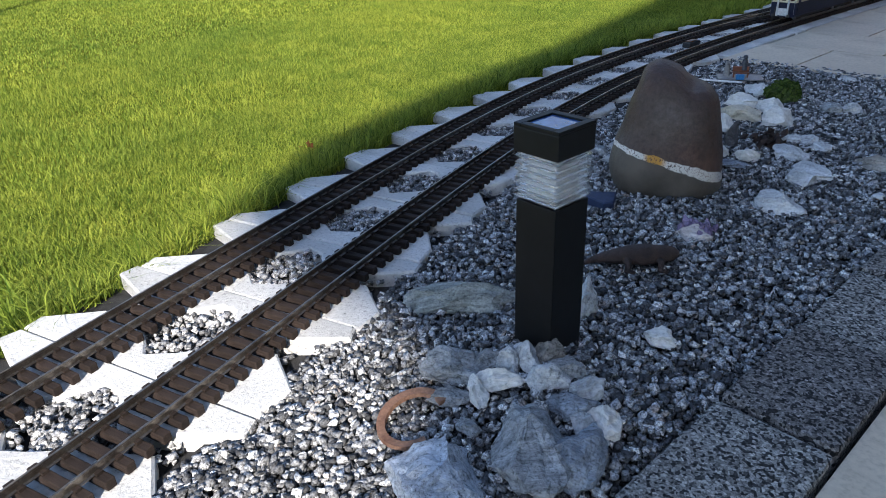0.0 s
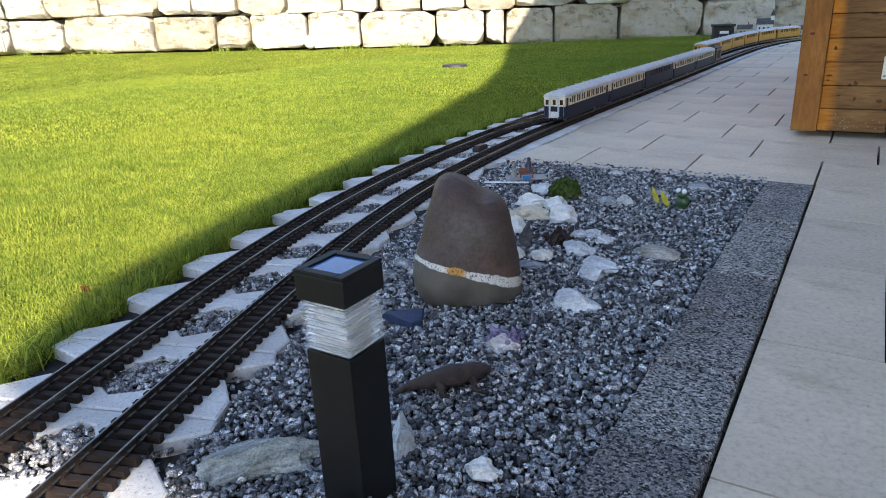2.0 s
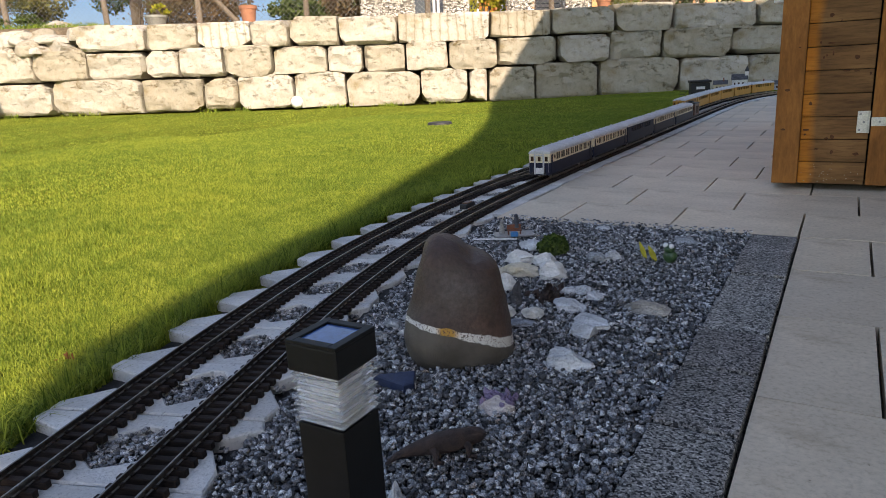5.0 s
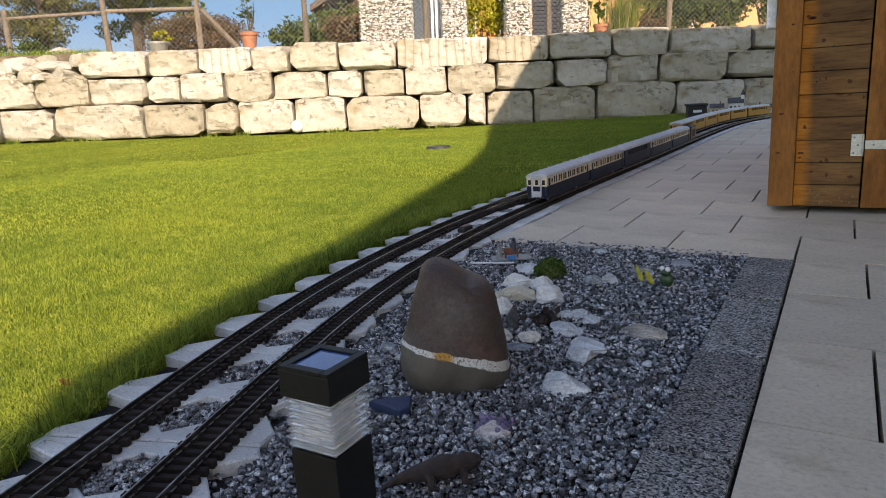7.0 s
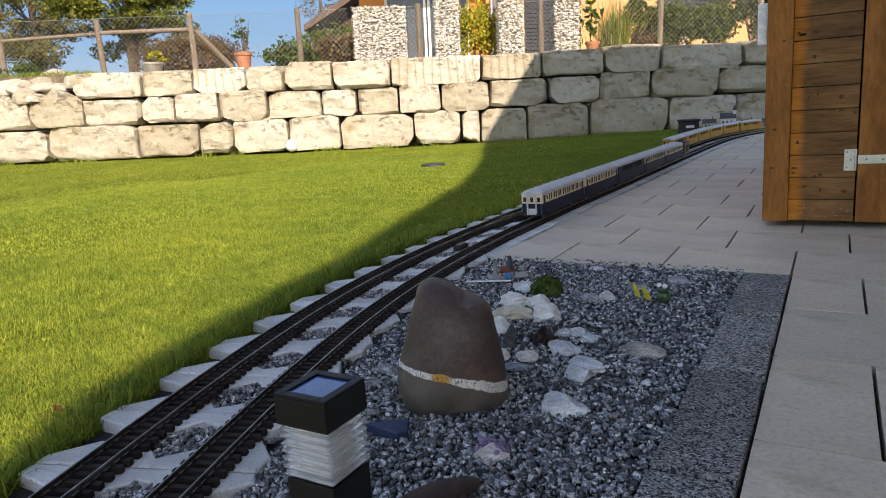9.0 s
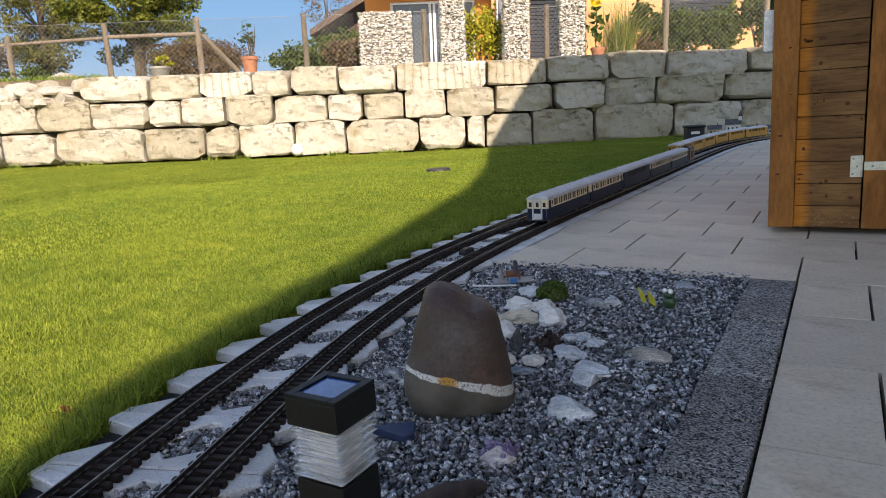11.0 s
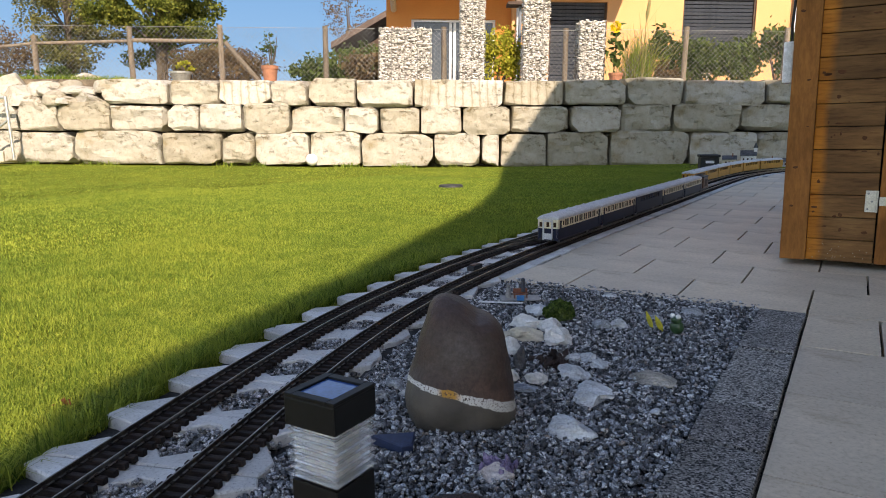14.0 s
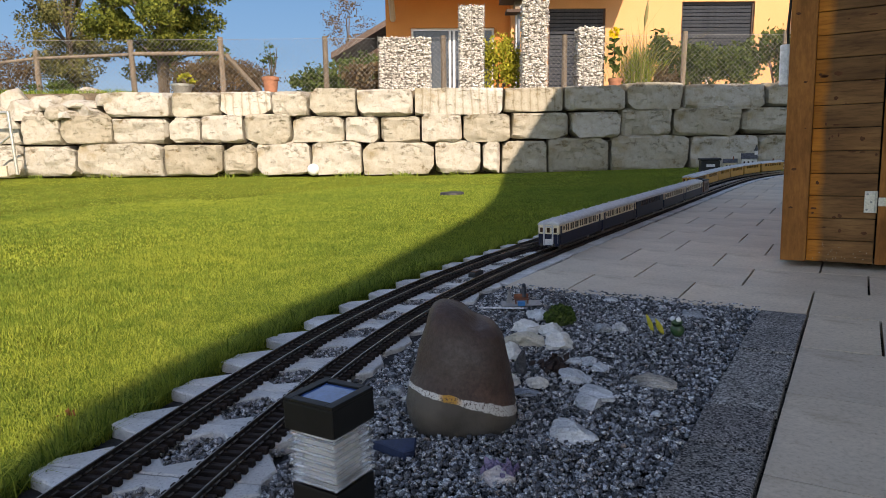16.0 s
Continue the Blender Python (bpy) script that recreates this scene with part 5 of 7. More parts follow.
# ---- loose stones in the gravel ----
G1, G2, G3 = "stones behind the boulder", "stone pile before the lamp", "stones on the gravel"
STONES = [
    ("rockbeige", -0.640, 1.372, (0.098, 0.062, 0.040), 10, "beige limestone lump on the gravel", G1),
    ("rockwhite", -0.565, 1.382, (0.078, 0.058, 0.040), 25, "white quartz lump beside beige stone", G1),
    ("rockwhite", -0.676, 1.468, (0.082, 0.050, 0.036), 10, "white quartz lump on the stone heap", G1),
    ("rockwhite", -0.620, 1.474, (0.066, 0.048, 0.036), 30, "small white quartz lump on the heap", G1),
    ("rocklight", -0.702, 1.598, (0.082, 0.058, 0.036), 20, "pale grey stone below the moss cushion", G1),
    ("rockwhite", -0.625, 1.272, (0.042, 0.040, 0.044), 0, "white stone leaning behind the boulder", G1),
    ("rockwhite", -0.549, 1.125, (0.030, 0.026, 0.029), 0, "small white stone beside the boulder", G1),
    ("rockwhite", -0.503, 1.137, (0.042, 0.034, 0.023), 20, "small egg-shaped white stone", G1),
    ("rockdark", -0.563, 1.19, (0.028, 0.026, 0.054), 0, "dark upright stone beside the boulder", G1),
    ("rockblue", -0.510, 1.09, (0.056, 0.040, 0.010), 30, "flat blue-grey stone half sunk in gravel", G1),
    ("rocklight", -0.453, 1.198, (0.070, 0.055, 0.032), -30, "pale blue-grey stone in the gravel", G3),
    ("rocklight", -0.488, 1.290, (0.046, 0.032, 0.020), 15, "pale angular stone in the gravel", G3),
    ("rocklight", -0.458, 1.305, (0.042, 0.034, 0.022), 60, "pale angular stone in the gravel", G3),
    ("rocklight", -0.428, 1.275, (0.045, 0.030, 0.020), -40, "pale angular stone in the gravel", G3),
    ("rocklight", -0.393, 1.140, (0.098, 0.055, 0.022), -12, "flat pale grey stone in the gravel", G3),
    ("rocklight", -0.380, 1.088, (0.052, 0.048, 0.026), 35, "pale grey stone below a flat one", G3),
    ("rocklight", -0.362, 0.956, (0.072, 0.060, 0.036), 15, "angular pale grey stone alone in the gravel", G3),
    ("rockbrown", -0.312, 1.243, (0.105, 0.055, 0.024), -5, "flat brown-grey stone sunk in the gravel", G3),
    ("rockgrey", -0.505, 1.545, (0.055, 0.046, 0.029), 0, "grey stone in the back of the gravel", G3),
    ("rocklight", -0.475, 1.565, (0.050, 0.038, 0.036), 50, "pale grey stone in the back of the gravel", G3),
    ("rockgrey", -0.430, 1.68, (0.060, 0.040, 0.019), 20, "flat grey stone near the paving", G3),
    ("rockgrey", -0.352, 1.785, (0.078, 0.055, 0.017), -15, "flat grey stone slab near the paving", G3),
    ("rocklight", -0.270, 1.10, (0.022, 0.018, 0.010), 0, "tiny pale stone in the gravel", G3),
    ("rocklight", -0.590, 1.85, (0.050, 0.030, 0.014), 0, "flat pale stone beside the paving", G3),
    ("rockgrey", -0.725, 0.985, (0.045, 0.036, 0.024), 0, "grey stone beside the boulder", G3),
    ("rocklight", -0.705, 1.02, (0.040, 0.030, 0.026), 30, "pale stone beside the boulder", G3),
    ("rockgrey", -0.715, 0.93, (0.036, 0.030, 0.019), 60, "grey stone beside the boulder", G3),
    ("rocklight", -0.675, 0.965, (0.050, 0.034, 0.019), 10, "pale stone beside the boulder", G3),
    ("rockgreen", -0.506, 0.418, (0.150, 0.066, 0.050), 48, "flat green-grey schist block beside the lamp", G3),
    ("rocklight", -0.394, 0.508, (0.034, 0.056, 0.050), 20, "pale pointed stone behind the lamp", G3),
    ("rockwhite", -0.300, 0.512, (0.042, 0.036, 0.023), 10, "small white quartz stone in the gravel", G3),
    ("rockgrey", -0.409, 0.308, (0.066, 0.052, 0.034), 38, "flat oval grey stone on the pile", G2),
    ("rockgrey", -0.388, 0.277, (0.038, 0.020, 0.018), 40, "small layered grey stone on the pile", G2),
    ("rockwhite", -0.367, 0.294, (0.022, 0.036, 0.026), 52, "white-grey upright stone on the pile", G2),
    ("rockwhite", -0.360, 0.320, (0.050, 0.024, 0.024), 44, "white oblong stone on the pile", G2),
    ("rocklight", -0.371, 0.346, (0.024, 0.034, 0.028), 52, "pale stone on the pile", G2),
    ("rockgrey", -0.392, 0.336, (0.028, 0.024, 0.022), 80, "grey stone on the pile", G2),
    ("rocklight", -0.357, 0.358, (0.024, 0.040, 0.030), 60, "pale layered stone on the pile", G2),
    ("rockbrown", -0.346, 0.377, (0.030, 0.026, 0.026), 15, "brownish rounded stone on the pile", G2),
    ("rocklight", -0.323, 0.349, (0.038, 0.034, 0.026), 50, "pale angular stone on the pile", G2),
    ("rockgrey", -0.318, 0.372, (0.034, 0.024, 0.022), 20, "grey stone on the pile", G2),
    ("rocklight", -0.289, 0.365, (0.040, 0.030, 0.024), 70, "pale grey stone on the pile", G2),
    ("rockblue", -0.287, 0.338, (0.048, 0.032, 0.022), 40, "blue-grey stone on the pile", G2),
    ("rockwhite", -0.253, 0.349, (0.034, 0.036, 0.030), 0, "rounded white speckled stone on the pile", G2),
    ("rocklight", -0.268, 0.330, (0.023, 0.023, 0.020), 30, "small pale stone on the pile", G2),
    ("rocklight", -0.252, 0.322, (0.030, 0.016, 0.012), 45, "thin pale chip on the pile", G2),
    ("rockgrey", -0.292, 0.283, (0.060, 0.118, 0.042), 52, "large wedge-shaped grey stone on the pile", G2),
    ("rockblue", -0.246, 0.296, (0.042, 0.066, 0.036), 20, "dark blue-grey wedge stone on the pile", G2),
    ("rockgrey", -0.345, 0.262, (0.026, 0.018, 0.014), 10, "small grey stone below the pile", G2),
    ("rocksky", -0.312, 0.190, (0.098, 0.085, 0.056), 42, "large pale blue-grey stone block", G2),
]
for n, (mt, x, y, size, turn, label, grp) in enumerate(STONES):
    k = 0.90 if grp == G2 else 0.90 if grp == G1 else 0.82
    size = (size[0] * k, size[1] * k, size[2] * k)
    rock("stone", x, y, float(heap_z(x, y)), size, turn, M[mt], label, 100 + n, grp, cuts=4 if grp == G2 or "egg" in label else 9, rough=0.26, sub=4 if y < 0.6 else 3)

ame = rock("amethyst", -0.412, 0.780, -0.004, (0.046, 0.034, 0.018), 10, M["quartzpink"], "purple amethyst crystals on a pale stone in the gravel", 77, cuts=9, rough=0.4)
r = random.Random(41)
for _ in range(26):
    x, y = r.uniform(-0.018, 0.030), r.uniform(-0.004, 0.030)
    h, w = r.uniform(0.010, 0.019), r.uniform(0.0035, 0.0065)
    lean = Vector((r.uniform(-0.5, 0.5), r.uniform(-0.6, 0.4), 1)).normalized()
    foot = Vector((x, y, 0.004))
    bm = cyl(bmesh.new(), foot, foot + lean * h * 0.6, w, w * 0.9, 6)
    cyl(bm, foot + lean * h * 0.6, foot + lean * h, w * 0.9, 0.0005, 6)
    part("crystal", bm, M["amethyst"], ame, "purple crystal")
bm = prism(bmesh.new(), [(-0.045, -0.018), (0.013, -0.020), (0.022, -0.004), (0.005, 0.027)], 0.0, 0.015, 0.0018)
sl = part("slate_shard", bm, M["slate"])
sl.matrix_world = pose(-0.571, 0.786, -0.001, 3, 5, 0)
tagged(sl, "dark blue angular slate shard on the gravel", "stone")

# moss cushion, dark plant
bm = bmesh.new()
bmesh.ops.create_icosphere(bm, subdivisions=4, radius=1.0)
for v in bm.verts:
    q = v.co.copy()
    k = 1 + 0.14 * noise.fractal(q * 4, 0.8, 2, 3)
    v.co = (q.x * 0.034 * k, q.y * 0.036 * k, max(q.z, -0.3) * 0.030 * k + 0.008)
moss = part("moss_cushion", bm, M["moss"], None, smooth=True)
moss.matrix_world = pose(-0.632, 1.575, 0)
tagged(moss, "round green cushion plant on the gravel", "plant")
r = np.random.default_rng(23)
v = r.normal(size=(900, 3))
v[:, 2] = np.abs(v[:, 2])
v /= np.linalg.norm(v, axis=1, keepdims=True)
v *= 1 + 0.14 * np.sin(v[:, :1] * 9) * np.cos(v[:, 1:2] * 8)
leaves("leaf_cover", v * (0.036, 0.038, 0.034) + (0, 0, 0.008), 0.0062, M["cushion"], 24, moss)
pts = np.random.default_rng(21).normal(0, 1, (90, 3)) * (0.014, 0.014, 0.006) + (0, 0, 0.012)
ob = leaves("leaf_rosette", pts, 0.011, M["lizard"], 22)
ob.matrix_world = pose(-0.508, 1.235, 0)
tagged(ob, "small dry olive plant between the stones", "plant")

# rusty horseshoe
pts = [(0.030 * math.cos(a), 0.036 * math.sin(a), 0.004) for a in np.linspace(radians(50), radians(320), 26)]
bm = bmesh.new()
rings = []
for i, q in enumerate(pts):
    q = Vector(q)
    o = q.normalized()
    rings.append([bm.verts.new(q + o * a + Vector((0, 0, b))) for a, b in ((-0.0045, 0), (0.0045, 0), (0.004, 0.0045), (-0.004, 0.0045))])
for a, b in zip(rings, rings[1:]):
    for k in range(4):
        bm.faces.new((a[k], a[(k + 1) % 4], b[(k + 1) % 4], b[k]))
bm.faces.new(rings[0])
bm.faces.new(rings[-1][::-1])
bmesh.ops.recalc_face_normals(bm, faces=bm.faces[:])
shoe = part("horseshoe", bm, M["rust"])
shoe.matrix_world = pose(-0.388, 0.232, 0.003, 4, -3, 25)
tagged(shoe, "old rusty brown iron horseshoe lying on the gravel", "horseshoe")

# cast lizard
bm = bmesh.new()
spine = [(-0.075, -0.006, 0.004), (-0.060, 0.003, 0.006), (-0.042, 0.006, 0.009), (-0.022, 0.002, 0.013), (0.0, -0.002, 0.017), (0.020, -0.003, 0.018), (0.036, -0.001, 0.017), (0.048, 0.003, 0.016), (0.060, 0.006, 0.013), (0.068, 0.008, 0.011)]
tube(bm, spine, [0.002, 0.0045, 0.0075, 0.0115, 0.0150, 0.0155, 0.0130, 0.0125, 0.0105, 0.005], 12)
for x, sy in ((0.034, -1), (0.034, 1), (-0.012, -1), (-0.012, 1)):
    tube(bm, [(x, sy * 0.006, 0.014), (x + 0.004, sy * 0.019, 0.012), (x + 0.002, sy * 0.024, 0.002), (x + 0.012, sy * 0.027, 0.001)], [0.0065, 0.0055, 0.0045, 0.003], 8)
liz = part("lizard_figure", bm, M["lizard"], None, smooth=True)
liz.matrix_world = pose(-0.421, 0.640, 0.002, 0, 0, 46) @ Matrix.Scale(0.92, 4)
tagged(liz, "dark brown cast lizard figure on the gravel", "figurine")

# frog and yellow leaves
bm = bmesh.new()
bmesh.ops.create_icosphere(bm, subdivisions=3, radius=1.0, matrix=Matrix.Translation((0, 0, 0.010)) @ Matrix.Diagonal((0.013, 0.011, 0.013, 1)))
bmesh.ops.create_icosphere(bm, subdivisions=3, radius=1.0, matrix=Matrix.Translation((0, -0.003, 0.024)) @ Matrix.Diagonal((0.010, 0.009, 0.008, 1)))
frog = part("frog_figure", bm, M["frog"], None, smooth=True)
frog.matrix_world = pose(-0.343, 1.575, 0.002, 0, 0, -18) @ Matrix.Scale(1.3, 4)
tagged(frog, "small green glazed frog figure with white eyes", "figurine")
for k, sx in enumerate((-1, 1)):
    bm = bmesh.new()
    bmesh.ops.create_uvsphere(bm, u_segments=12, v_segments=8, radius=0.0047)
    eye = part("eye", bm, M["white"], frog, "white eye", smooth=True)
    eye.matrix_basis = pose(sx * 0.0055, -0.006, 0.031)
for x, y, turn, lean_ in ((-0.377, 1.585, 20, 25), (-0.405, 1.60, -10, 18)):
    bm = bmesh.new()
    ring = []
    for i in range(7):
        u = i / 6
        w = 0.006 * math.sin(math.pi * min(0.98, u * 0.9 + 0.1)) + 0.0006
        ring.append([bm.verts.new((-w, 0, u * 0.046)), bm.verts.new((0, 0.0022, u * 0.046)), bm.verts.new((w, 0, u * 0.046)), bm.verts.new((0, -0.0014, u * 0.046))])
    for a, b in zip(ring, ring[1:]):
        for k in range(4):
            bm.faces.new((a[k], a[(k + 1) % 4], b[(k + 1) % 4], b[k]))
    bm.faces.new(ring[0])
    bm.faces.new(ring[-1])
    bmesh.ops.recalc_face_normals(bm, faces=bm.faces[:])
    lf = part("yellow_leaf", bm, M["yleaf"])
    lf.matrix_world = pose(x, y, -0.004, 8, -lean_, turn)
    tagged(lf, "upright yellow crocus leaf in the gravel", "plant", "yellow leaves")

# toy bench scene on its plate
base = part("toy_base_plate", box(bmesh.new(), -0.055, 0.055, -0.030, 0.030, 0, 0.004, 0.001), M["toygrey"])
base.matrix_world = pose(-0.800, 1.70, 0.002, 0, 0, 32)
tagged(base, "grey toy base plate lying on the gravel", "toy")
bench = thing("toy_bench", pose(-0.797, 1.697, 0.006, 0, 0, 32), "red-brown toy bench with two toy figures", "toy")
part("seat", box(bmesh.new(), -0.020, 0.020, -0.008, 0.006, 0.010, 0.013, 0.0006), M["toyred"], bench)
part("backrest", box(bmesh.new(), -0.020, 0.020, 0.0065, 0.0090, 0.008, 0.026, 0.0006), M["toyred"], bench)
for sx in (-1, 1):
    part("leg", box(bmesh.new(), sx * 0.017 - 0.0015, sx * 0.017 + 0.0015, -0.007, 0.005, 0, 0.0098), M["toyred"], bench)


def toy_figure(x, y, z, mat, label):
    bm = bmesh.new()
    cyl(bm, (0, 0, 0), (0, 0, 0.027), 0.0095, 0.0060, 10)
    bmesh.ops.create_uvsphere(bm, u_segments=10, v_segments=8, radius=0.0062, matrix=Matrix.Translation((0, 0, 0.0325)))
    ob = part("toy_figurine", bm, mat)
    ob.matrix_world = pose(x, y, z, 0, 0, 32)
    tagged(ob, label, "figurine", "toy figures")


toy_figure(-0.797, 1.712, 0.022, M["toydark"], "small dark toy figurine on the bench")
toy_figure(-0.832, 1.690, 0.006, M["toygrey"], "small grey toy figurine beside the bench")
bx = part("toy_box", box(bmesh.new(), -0.010, 0.010, -0.007, 0.007, 0, 0.013, 0.001), M["toyblue"])
bx.matrix_world = pose(-0.786, 1.672, 0.006, 0, 0, 32)
tagged(bx, "bright blue toy box before the bench", "toy")
bm = tube(bmesh.new(), [(-0.06, 0, 0.004), (0.06, 0, 0.004)], 0.0025, 6)
st = part("white_stick", bm, M["white"])
st.matrix_world = pose(-0.822, 1.625, 0.002, 0, 0, 20)
tagged(st, "thin white stick lying on the gravel", "stick")

# football and dark patch on the lawn
bm = bmesh.new()
bmesh.ops.create_uvsphere(bm, u_segments=24, v_segments=14, radius=0.085)
ball = part("ball", bm, M["white"], None, smooth=True)
ball.matrix_world = far(-1.79, -0.2, 0.030)
tagged(ball, "white ball on the lawn before the wall", "ball")

# ---- shed ----
shed = thing("shed", pose(-0.222, 2.585, 0), "orange-brown stained timber shed standing on the paving", "shed")
part("corner_post", box(bmesh.new(), 0.0, 0.078, -0.012, 0.06, 0.022, 1.80, 0.003), M["shedpost"], shed)
zs = 0.022
k = 0
hs = 0.0742
while zs < 1.75:
    # boards right of the post, up to the door
    b = part("board", box(bmesh.new(), 0.0785, 0.272, 0.0, 0.02, zs + 0.001, zs + hs - 0.001, 0.0025), M["shed"], shed)
    part("board", box(bmesh.new(), 0.0, 0.02, 0.0605, 2.4, zs + 0.001, zs + hs - 0.001, 0.0025), M["shed"], shed)
    zs += hs
    k += 1
door = part("door", box(bmesh.new(), 0.277, 0.372, -0.004, 0.02, 0.022, 1.78, 0.003), M["shedpost"], shed)
for k in range(7):
    part("door_board", box(bmesh.new(), 0.3745 + k * 0.11, 0.3745 + k * 0.11 + 0.108, -0.002, 0.02, 0.022, 1.78, 0.003), M["shedpost"], door)
part("side_wall", box(bmesh.new(), 0.021, 2.3, 0.062, 2.38, 0.03, 1.78), M["core"], shed)
bm = box(bmesh.new(), -0.06, 2.5, -0.10, 2.5, 1.81, 1.87, 0.004)
part("roof", bm, M["darkwood"], shed)
hinge = part("hinge", box(bmesh.new(), 0.238, 0.268, -0.0035, -0.0002, 0.192, 0.262, 0.001), M["zinc"], shed, "zinc-plated door hinge")
part("hinge_strap", box(bmesh.new(), 0.2765, 0.42, -0.0075, -0.0045, 0.214, 0.242, 0.001), M["zinc"], hinge)
part("hinge_pin", cyl(bmesh.new(), (0.271, -0.004, 0.192), (0.271, -0.004, 0.262), 0.0035, seg=10), M["zinc"], hinge)
for x, z in ((0.246, 0.202), (0.246, 0.252), (0.257, 0.227), (0.30, 0.228), (0.345, 0.228)):
    yy = -0.0036 if x < 0.27 else -0.0076
    part("screw", cyl(bmesh.new(), (x, yy, z), (x, yy - 0.0015, z), 0.0035, seg=8), M["steel"], hinge)
rk = random.Random(4)
for k in range(28):
    x, z = rk.uniform(0.085, 0.265), rk.uniform(0.04, 1.0)
    w, h = rk.uniform(0.0025, 0.013), rk.uniform(0.002, 0.0075)
    bm = bmesh.new()
    ring = [bm.verts.new((x + w * math.cos(a) * rk.uniform(0.7, 1.2), -0.0007, z + h * math.sin(a) * rk.uniform(0.7, 1.2))) for a in np.linspace(0, math.tau, 10, endpoint=False)]
    f = bm.faces.new(ring)
    ext = bmesh.ops.extrude_face_region(bm, geom=[f])
    bmesh.ops.translate(bm, verts=[v for v in ext["geom"] if isinstance(v, bmesh.types.BMVert)], vec=(0, 0.0012, 0))
    bmesh.ops.recalc_face_normals(bm, faces=bm.faces[:])
    part("knot", bm, M["knot"], shed)
for x, z, w in ((0.030, 0.335, 0.009), (0.052, 0.62, 0.006), (0.026, 0.205, 0.007), (0.058, 0.47, 0.004), (0.022, 0.84, 0.008)):
    bm = bmesh.new()
    ring = [bm.verts.new((x + w * math.cos(a) * rk.uniform(0.75, 1.15), -0.0128, z + w * 0.5 * math.sin(a) * rk.uniform(0.7, 1.2))) for a in np.linspace(0, math.tau, 12, endpoint=False)]
    f = bm.faces.new(ring)
    ext = bmesh.ops.extrude_face_region(bm, geom=[f])
    bmesh.ops.translate(bm, verts=[v for v in ext["geom"] if isinstance(v, bmesh.types.BMVert)], vec=(0, 0.0012, 0))
    bmesh.ops.recalc_face_normals(bm, faces=bm.faces[:])
    part("knot", bm, M["knot"], shed)
for k in range(30):
    x, z = rk.gauss(0.155, 0.04), 0.03 + abs(rk.gauss(0.02, 0.03))
    if 0.09 < x < 0.26:
        bm = cyl(bmesh.new(), (x, 0.0003, z), (x, -0.0008, z), rk.uniform(0.0007, 0.002), seg=6)
        part("paint_splash", bm, M["splash"], shed)
# fittings on the shed's side
part("side_fitting", box(bmesh.new(), -0.032, -0.001, 0.02, 0.10, 0.615, 0.75, 0.005), M["white"], shed, "pale grey fitting on the side wall")
part("side_cable", tube(bmesh.new(), [(-0.008, 0.04, 0.72), (-0.012, 0.035, 0.80), (-0.004, 0.03, 0.92), (-0.004, 0.03, 1.4)], 0.005, 6), M["under"], shed)

# ---- far end of the railway: little buildings and a black box ----
crate = thing("black_box", pose(-1.53, 8.52, float(lawn_z(-1.53, 8.52)), 0, 0, 20), "black lidded box with a white label on the lawn", "box")
part("body", box(bmesh.new(), -0.105, 0.105, -0.09, 0.09, 0, 0.165, 0.012), M["under"], crate)
part("lid", box(bmesh.new(), -0.118, 0.118, -0.102, 0.102, 0.1655, 0.195, 0.012), M["under"], crate)
part("label", box(bmesh.new(), -0.048, 0.048, -0.0925, -0.0902, 0.095, 0.125), M["white"], crate)
for k, (x, y, w, d, h, mt, turn) in enumerate(((-1.42, 9.30, 0.15, 0.12, 0.095, "cream", 10), (-0.98, 9.45, 0.16, 0.11, 0.06, "ltgrey", 5), (-0.80, 9.50, 0.14, 0.11, 0.065, "ltgrey", 12))):
    hse = thing("model_house", pose(x, y, -0.02, 0, 0, turn), "tiny pale model building with grey roof", "model house", "model village")
    part("wall", box(bmesh.new(), -w / 2, w / 2, -d / 2, d / 2, 0, h), M[mt], hse)
    bm = sweep_section(bmesh.new(), -w / 2 - 0.012, w / 2 + 0.012, [(-d / 2 - 0.015, h), (d / 2 + 0.015, h), (0, h + d * 0.42)])
    part("roof", bm, M["rockdark"], hse)
    part("chimney", box(bmesh.new(), w * 0.2, w * 0.2 + 0.014, -0.02, -0.006, h + 0.02, h + d * 0.42 + 0.03), M["toyred"], hse)
    for i in range(3):
        part("window", box(bmesh.new(), -w * 0.35 + i * w * 0.28, -w * 0.35 + i * w * 0.28 + 0.022, -d / 2 - 0.003, -d / 2 + 0.001, h * 0.35, h * 0.75), M["pane"], hse)

church = thing("model_church", pose(-1.20, 9.40, 0.0, 0, 0, 8) @ Matrix.Scale(0.8, 4), "white model church with grey roof and small steeple", "model house", "model village")
part("wall", box(bmesh.new(), -0.12, 0.10, -0.07, 0.07, 0, 0.15), M["white"], church)
part("roof", sweep_section(bmesh.new(), -0.135, 0.105, [(-0.085, 0.15), (0.085, 0.15), (0, 0.235)]), M["rockdark"], church)
part("tower", box(bmesh.new(), 0.06, 0.11, -0.025, 0.025, 0.15, 0.27), M["white"], church)
part("steeple", cyl(bmesh.new(), (0.085, 0, 0.271), (0.085, 0, 0.36), 0.036, 0.002, 4), M["rockdark"], church)
for i in range(3):
    part("window", box(bmesh.new(), -0.095 + i * 0.06, -0.072 + i * 0.06, -0.073, -0.069, 0.05, 0.11), M["pane"], church)
part("porch", box(bmesh.new(), 0.105, 0.16, -0.05, 0.03, 0, 0.10), M["white"], church)

